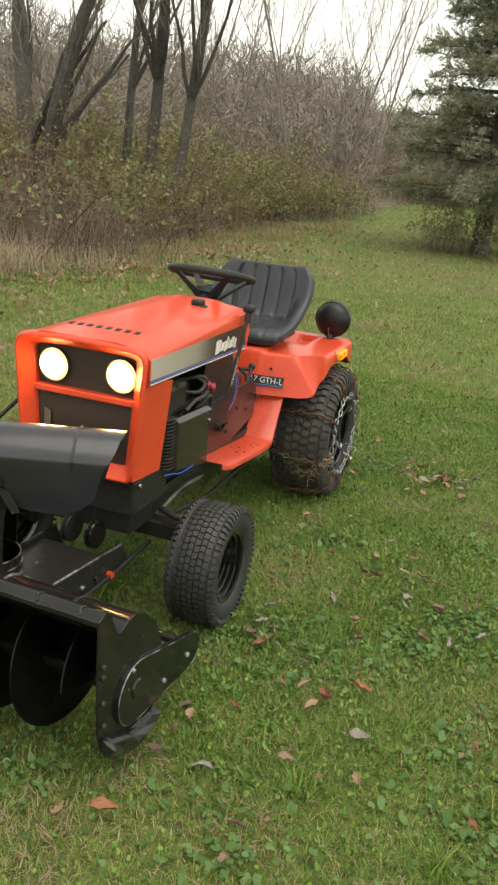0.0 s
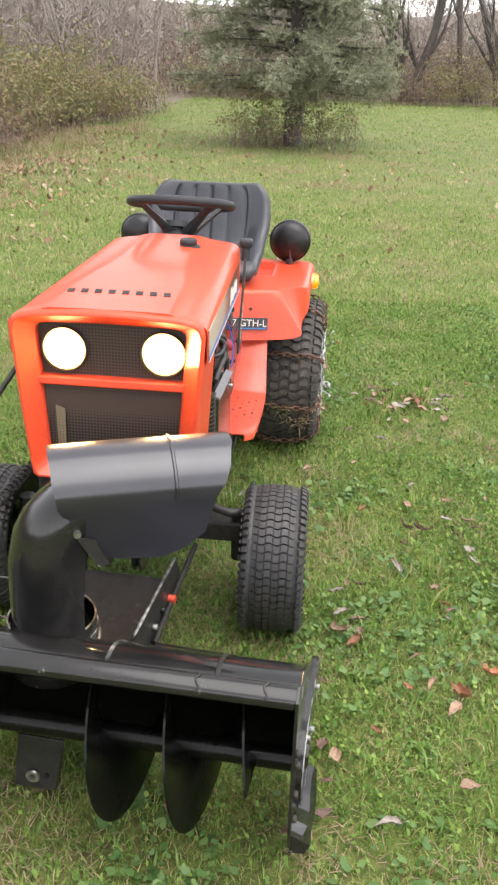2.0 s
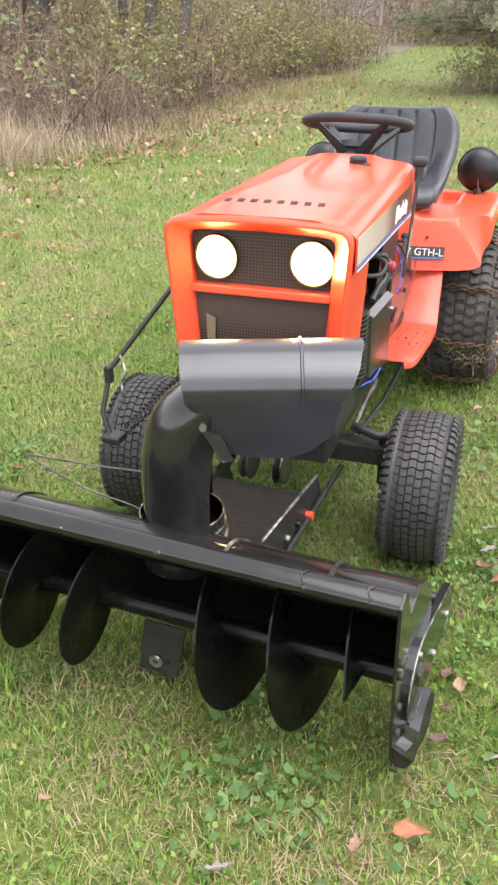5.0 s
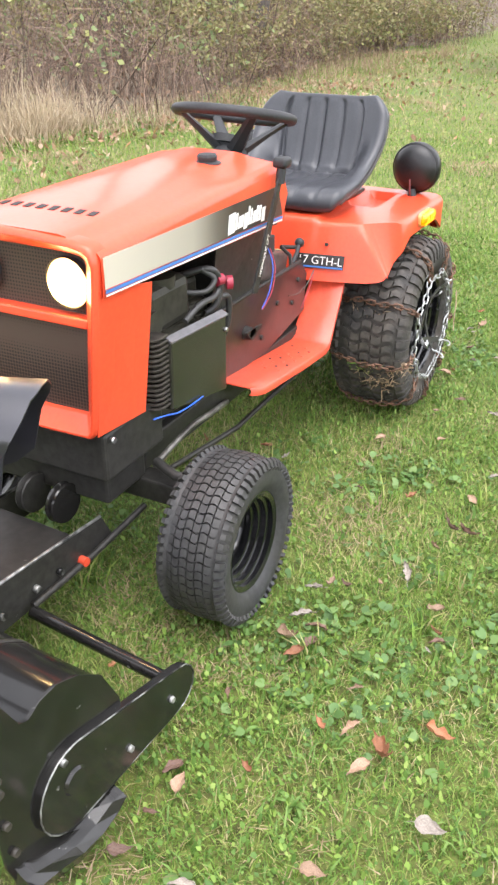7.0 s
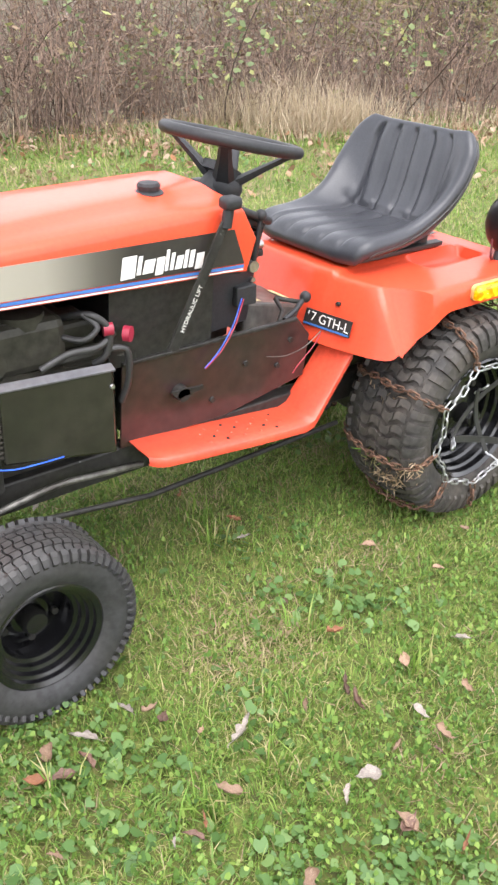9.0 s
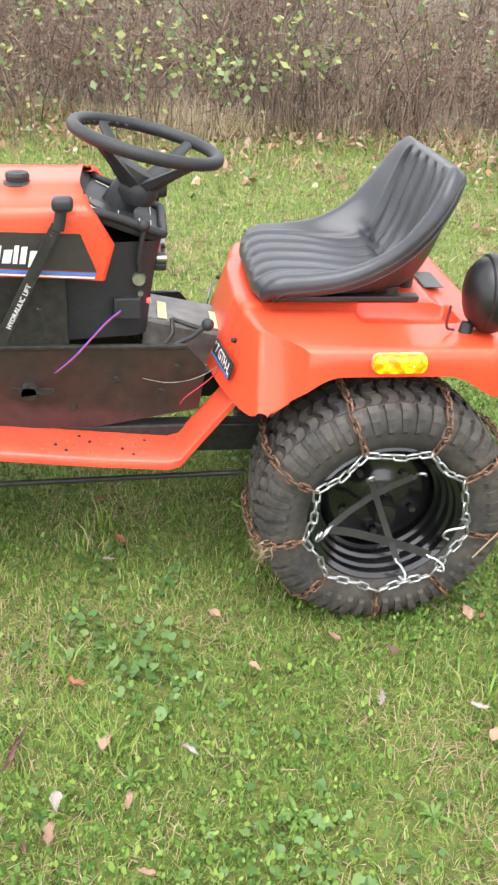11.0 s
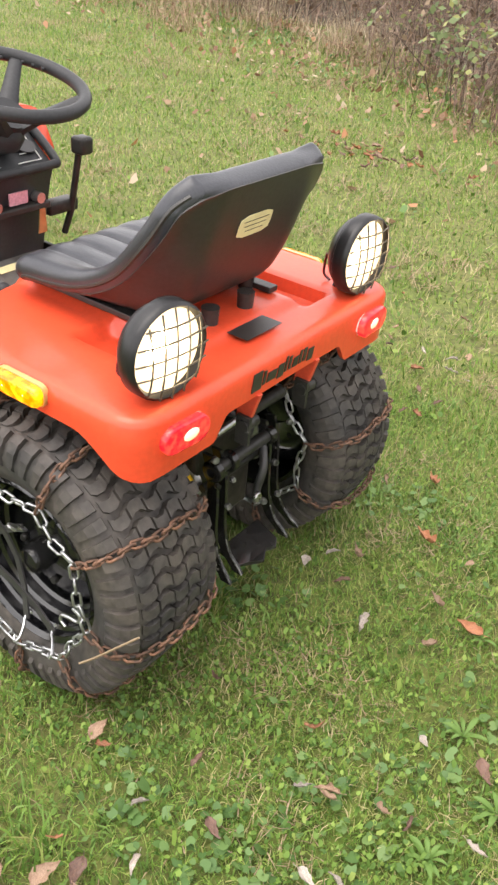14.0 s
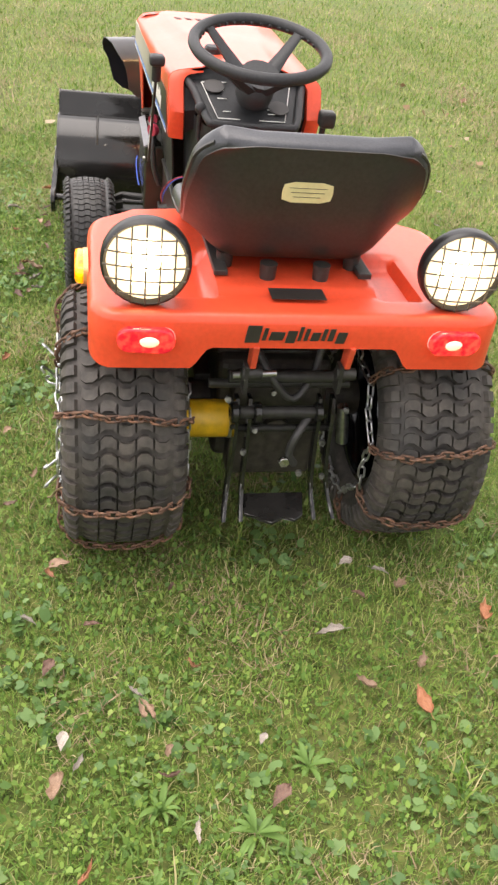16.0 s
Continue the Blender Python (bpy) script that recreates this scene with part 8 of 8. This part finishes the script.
# far woodland, past counting
n = 66000
x, y = rng.uniform(-90, 4, n), -9.5 - rng.gamma(1.4, 11.0, n)
keep = np.arctan2(1.3 - y, 3.5 - x) > np.radians(12.5) + rng.uniform(0, 0.06, n)
x, y = x[keep], y[keep]
xb, yb = rng.uniform(-75, -33, 34000), rng.uniform(-16, 30, 34000)
x, y = np.concatenate([x, xb]), np.concatenate([y, yb])
n, d = len(x), np.hypot(x, y)
crown_h = np.where(np.arctan2(1.3 - y, 3.5 - x) > np.radians(14), 3.6 * (0.8 + d / 110), np.where(np.arctan2(1.3 - y, 3.5 - x) < np.radians(6.0), 5.6, 3.4))
crown_h = crown_h * (0.85 + 0.30 * np.sin(x * 0.23 + 1) * np.sin(y * 0.19) + 0.22 * np.sin(x * 0.61) * np.sin(y * 0.53 + 2))
base = np.stack([x, y, land(x, y) + crown_h * rng.random(n) ** 1.6], 1)
way = rng.normal(0, 1, (n, 3)) * np.array([0.75, 0.75, 0.45]) + np.array([0, 0, 0.75])
tip = base + way * (rng.uniform(0.25, 0.9, n) * (0.7 + d / 70))[:, None]
v, f = ribbons(base, tip, rng.uniform(0.011, 0.038, n) * (0.5 + d / 40), rng)
tagged(new("far_woodland", np_mesh("far_woodland", v, f, TWIG)), "grey-brown leafless woodland on the far slope", "woodland", kind="stuff")

# ---------------------------------------------------------------- pine
pine = thing("pine_tree", "grey-green pine with drooping needle branches down to the grass", "tree", (-12.7, -0.45, float(land(-12.7, -0.45))))
rp = random.Random(31)
gp = np.random.default_rng(31)
bm = bmesh.new()
tube(bm, [(0, 0, -0.1), (0.03, 0.02, 2.0), (-0.02, 0.03, 4.5), (0.0, 0.0, 7.6)], 0.16, 9, False, [0.17, 0.14, 0.09, 0.015])
sprays = []
z = 0.85
while z < 7.4:
    reach = 2.0 * (1 - (z / 7.9) ** 1.25) + 0.15
    for i in range(5):
        a = rp.uniform(0, 6.28)
        ln = reach * rp.uniform(0.45, 1.12)
        dv, sv = Vector((math.cos(a), math.sin(a), 0)), Vector((-math.sin(a), math.cos(a), 0))
        pts = [Vector((0, 0, z)) + dv * (ln * t) + Vector((0, 0, ln * (0.20 * t - 0.34 * t * t + 0.16 * t ** 3) + rp.uniform(-0.04, 0.04))) for t in (0, 0.3, 0.6, 0.85, 1.0)]
        tube(bm, pts, 0.02, 5, False, [0.026, 0.018, 0.011, 0.007, 0.003], False)
        for k in range(int(14 + 32 * ln)):
            t = rp.uniform(0.22, 1.0)
            j = min(int(t * 4), 3)
            q = pts[j].lerp(pts[j + 1], t * 4 - j)
            out = (dv * rp.uniform(0.3, 1.0) + sv * rp.gauss(0, 0.8) + Vector((0, 0, rp.gauss(0.0, 0.55)))).normalized()
            sprays.append((q, out * rp.uniform(0.16, 0.42) * (1.15 - 0.5 * t)))
    z += rp.uniform(0.06, 0.16)
part("trunk", bm, BARK, pine)
q0, qd = np.array([list(w[0]) for w in sprays]), np.array([list(w[1]) for w in sprays])
tw_v, tw_f = ribbons(q0, q0 + qd, 0.008, gp)
part_mesh("branchwork", np_mesh("branchwork", tw_v, tw_f, BARK), pine)["kind"] = "stuff"
nn = 20
tt = gp.uniform(0.05, 1.05, (len(q0), nn, 1))
c = q0[:, None] + qd[:, None] * tt
ax = qd / np.linalg.norm(qd, axis=1)[:, None]
dirs = gp.normal(0, 0.75, (len(q0), nn, 3)) + ax[:, None] * 0.8 + np.array([0, 0, 0.12])
dirs /= np.linalg.norm(dirs, axis=2)[:, :, None]
ln = gp.uniform(0.045, 0.085, (len(q0), nn, 1))
side = np.cross(dirs, gp.normal(0, 1, dirs.shape))
side /= np.linalg.norm(side, axis=2)[:, :, None]
v = np.stack([c + side * 0.006, c - side * 0.006, c + dirs * ln], 2)
part_mesh("crown", np_mesh("crown", v.reshape(-1, 3), np.arange(v.size // 3).reshape(-1, 3), NEEDLE), pine, "soft grey-green needle sprays")

# ---------------------------------------------------------------- bits caught in the left tyre's chain
bm = bmesh.new()
tube(bm, curve_points([(-0.215, 0.500, 0.178), (-0.247, 0.490, 0.208), (-0.285, 0.482, 0.250), (-0.325, 0.468, 0.292)], 4), 0.0022, 5)
straw_bit = link_bm("dry_straw", bm, THATCH)
tagged(straw_bit, "dry pale straw caught in the tyre chain", "straw")
gb = np.random.default_rng(77)
for c, mt, label in (((0.255, 0.335, 0.195), GRASS, "torn green grass clump stuck to the tyre chain"), ((0.250, 0.395, 0.150), THATCH, "dead grass clump stuck to the tyre chain"), ((0.228, 0.330, 0.365), THATCH, "brown dead grass bit stuck to the tyre chain"), ((0.245, 0.440, 0.205), THATCH, "dead grass clump stuck to the tyre chain")):
    root = np.array(c) + gb.normal(0, 1, (80, 3)) * np.array([0.008, 0.030, 0.012])
    tips = root + gb.normal(0, 1, (80, 3)) * np.array([0.008, 0.017, 0.010]) + np.array([0.008, 0, -0.006])
    v, f = ribbons(root, tips, gb.uniform(0.002, 0.005, 80), gb)
    tagged(new("grass_clump", np_mesh("grass_clump", v, f, mt)), label, "grass", kind="stuff")
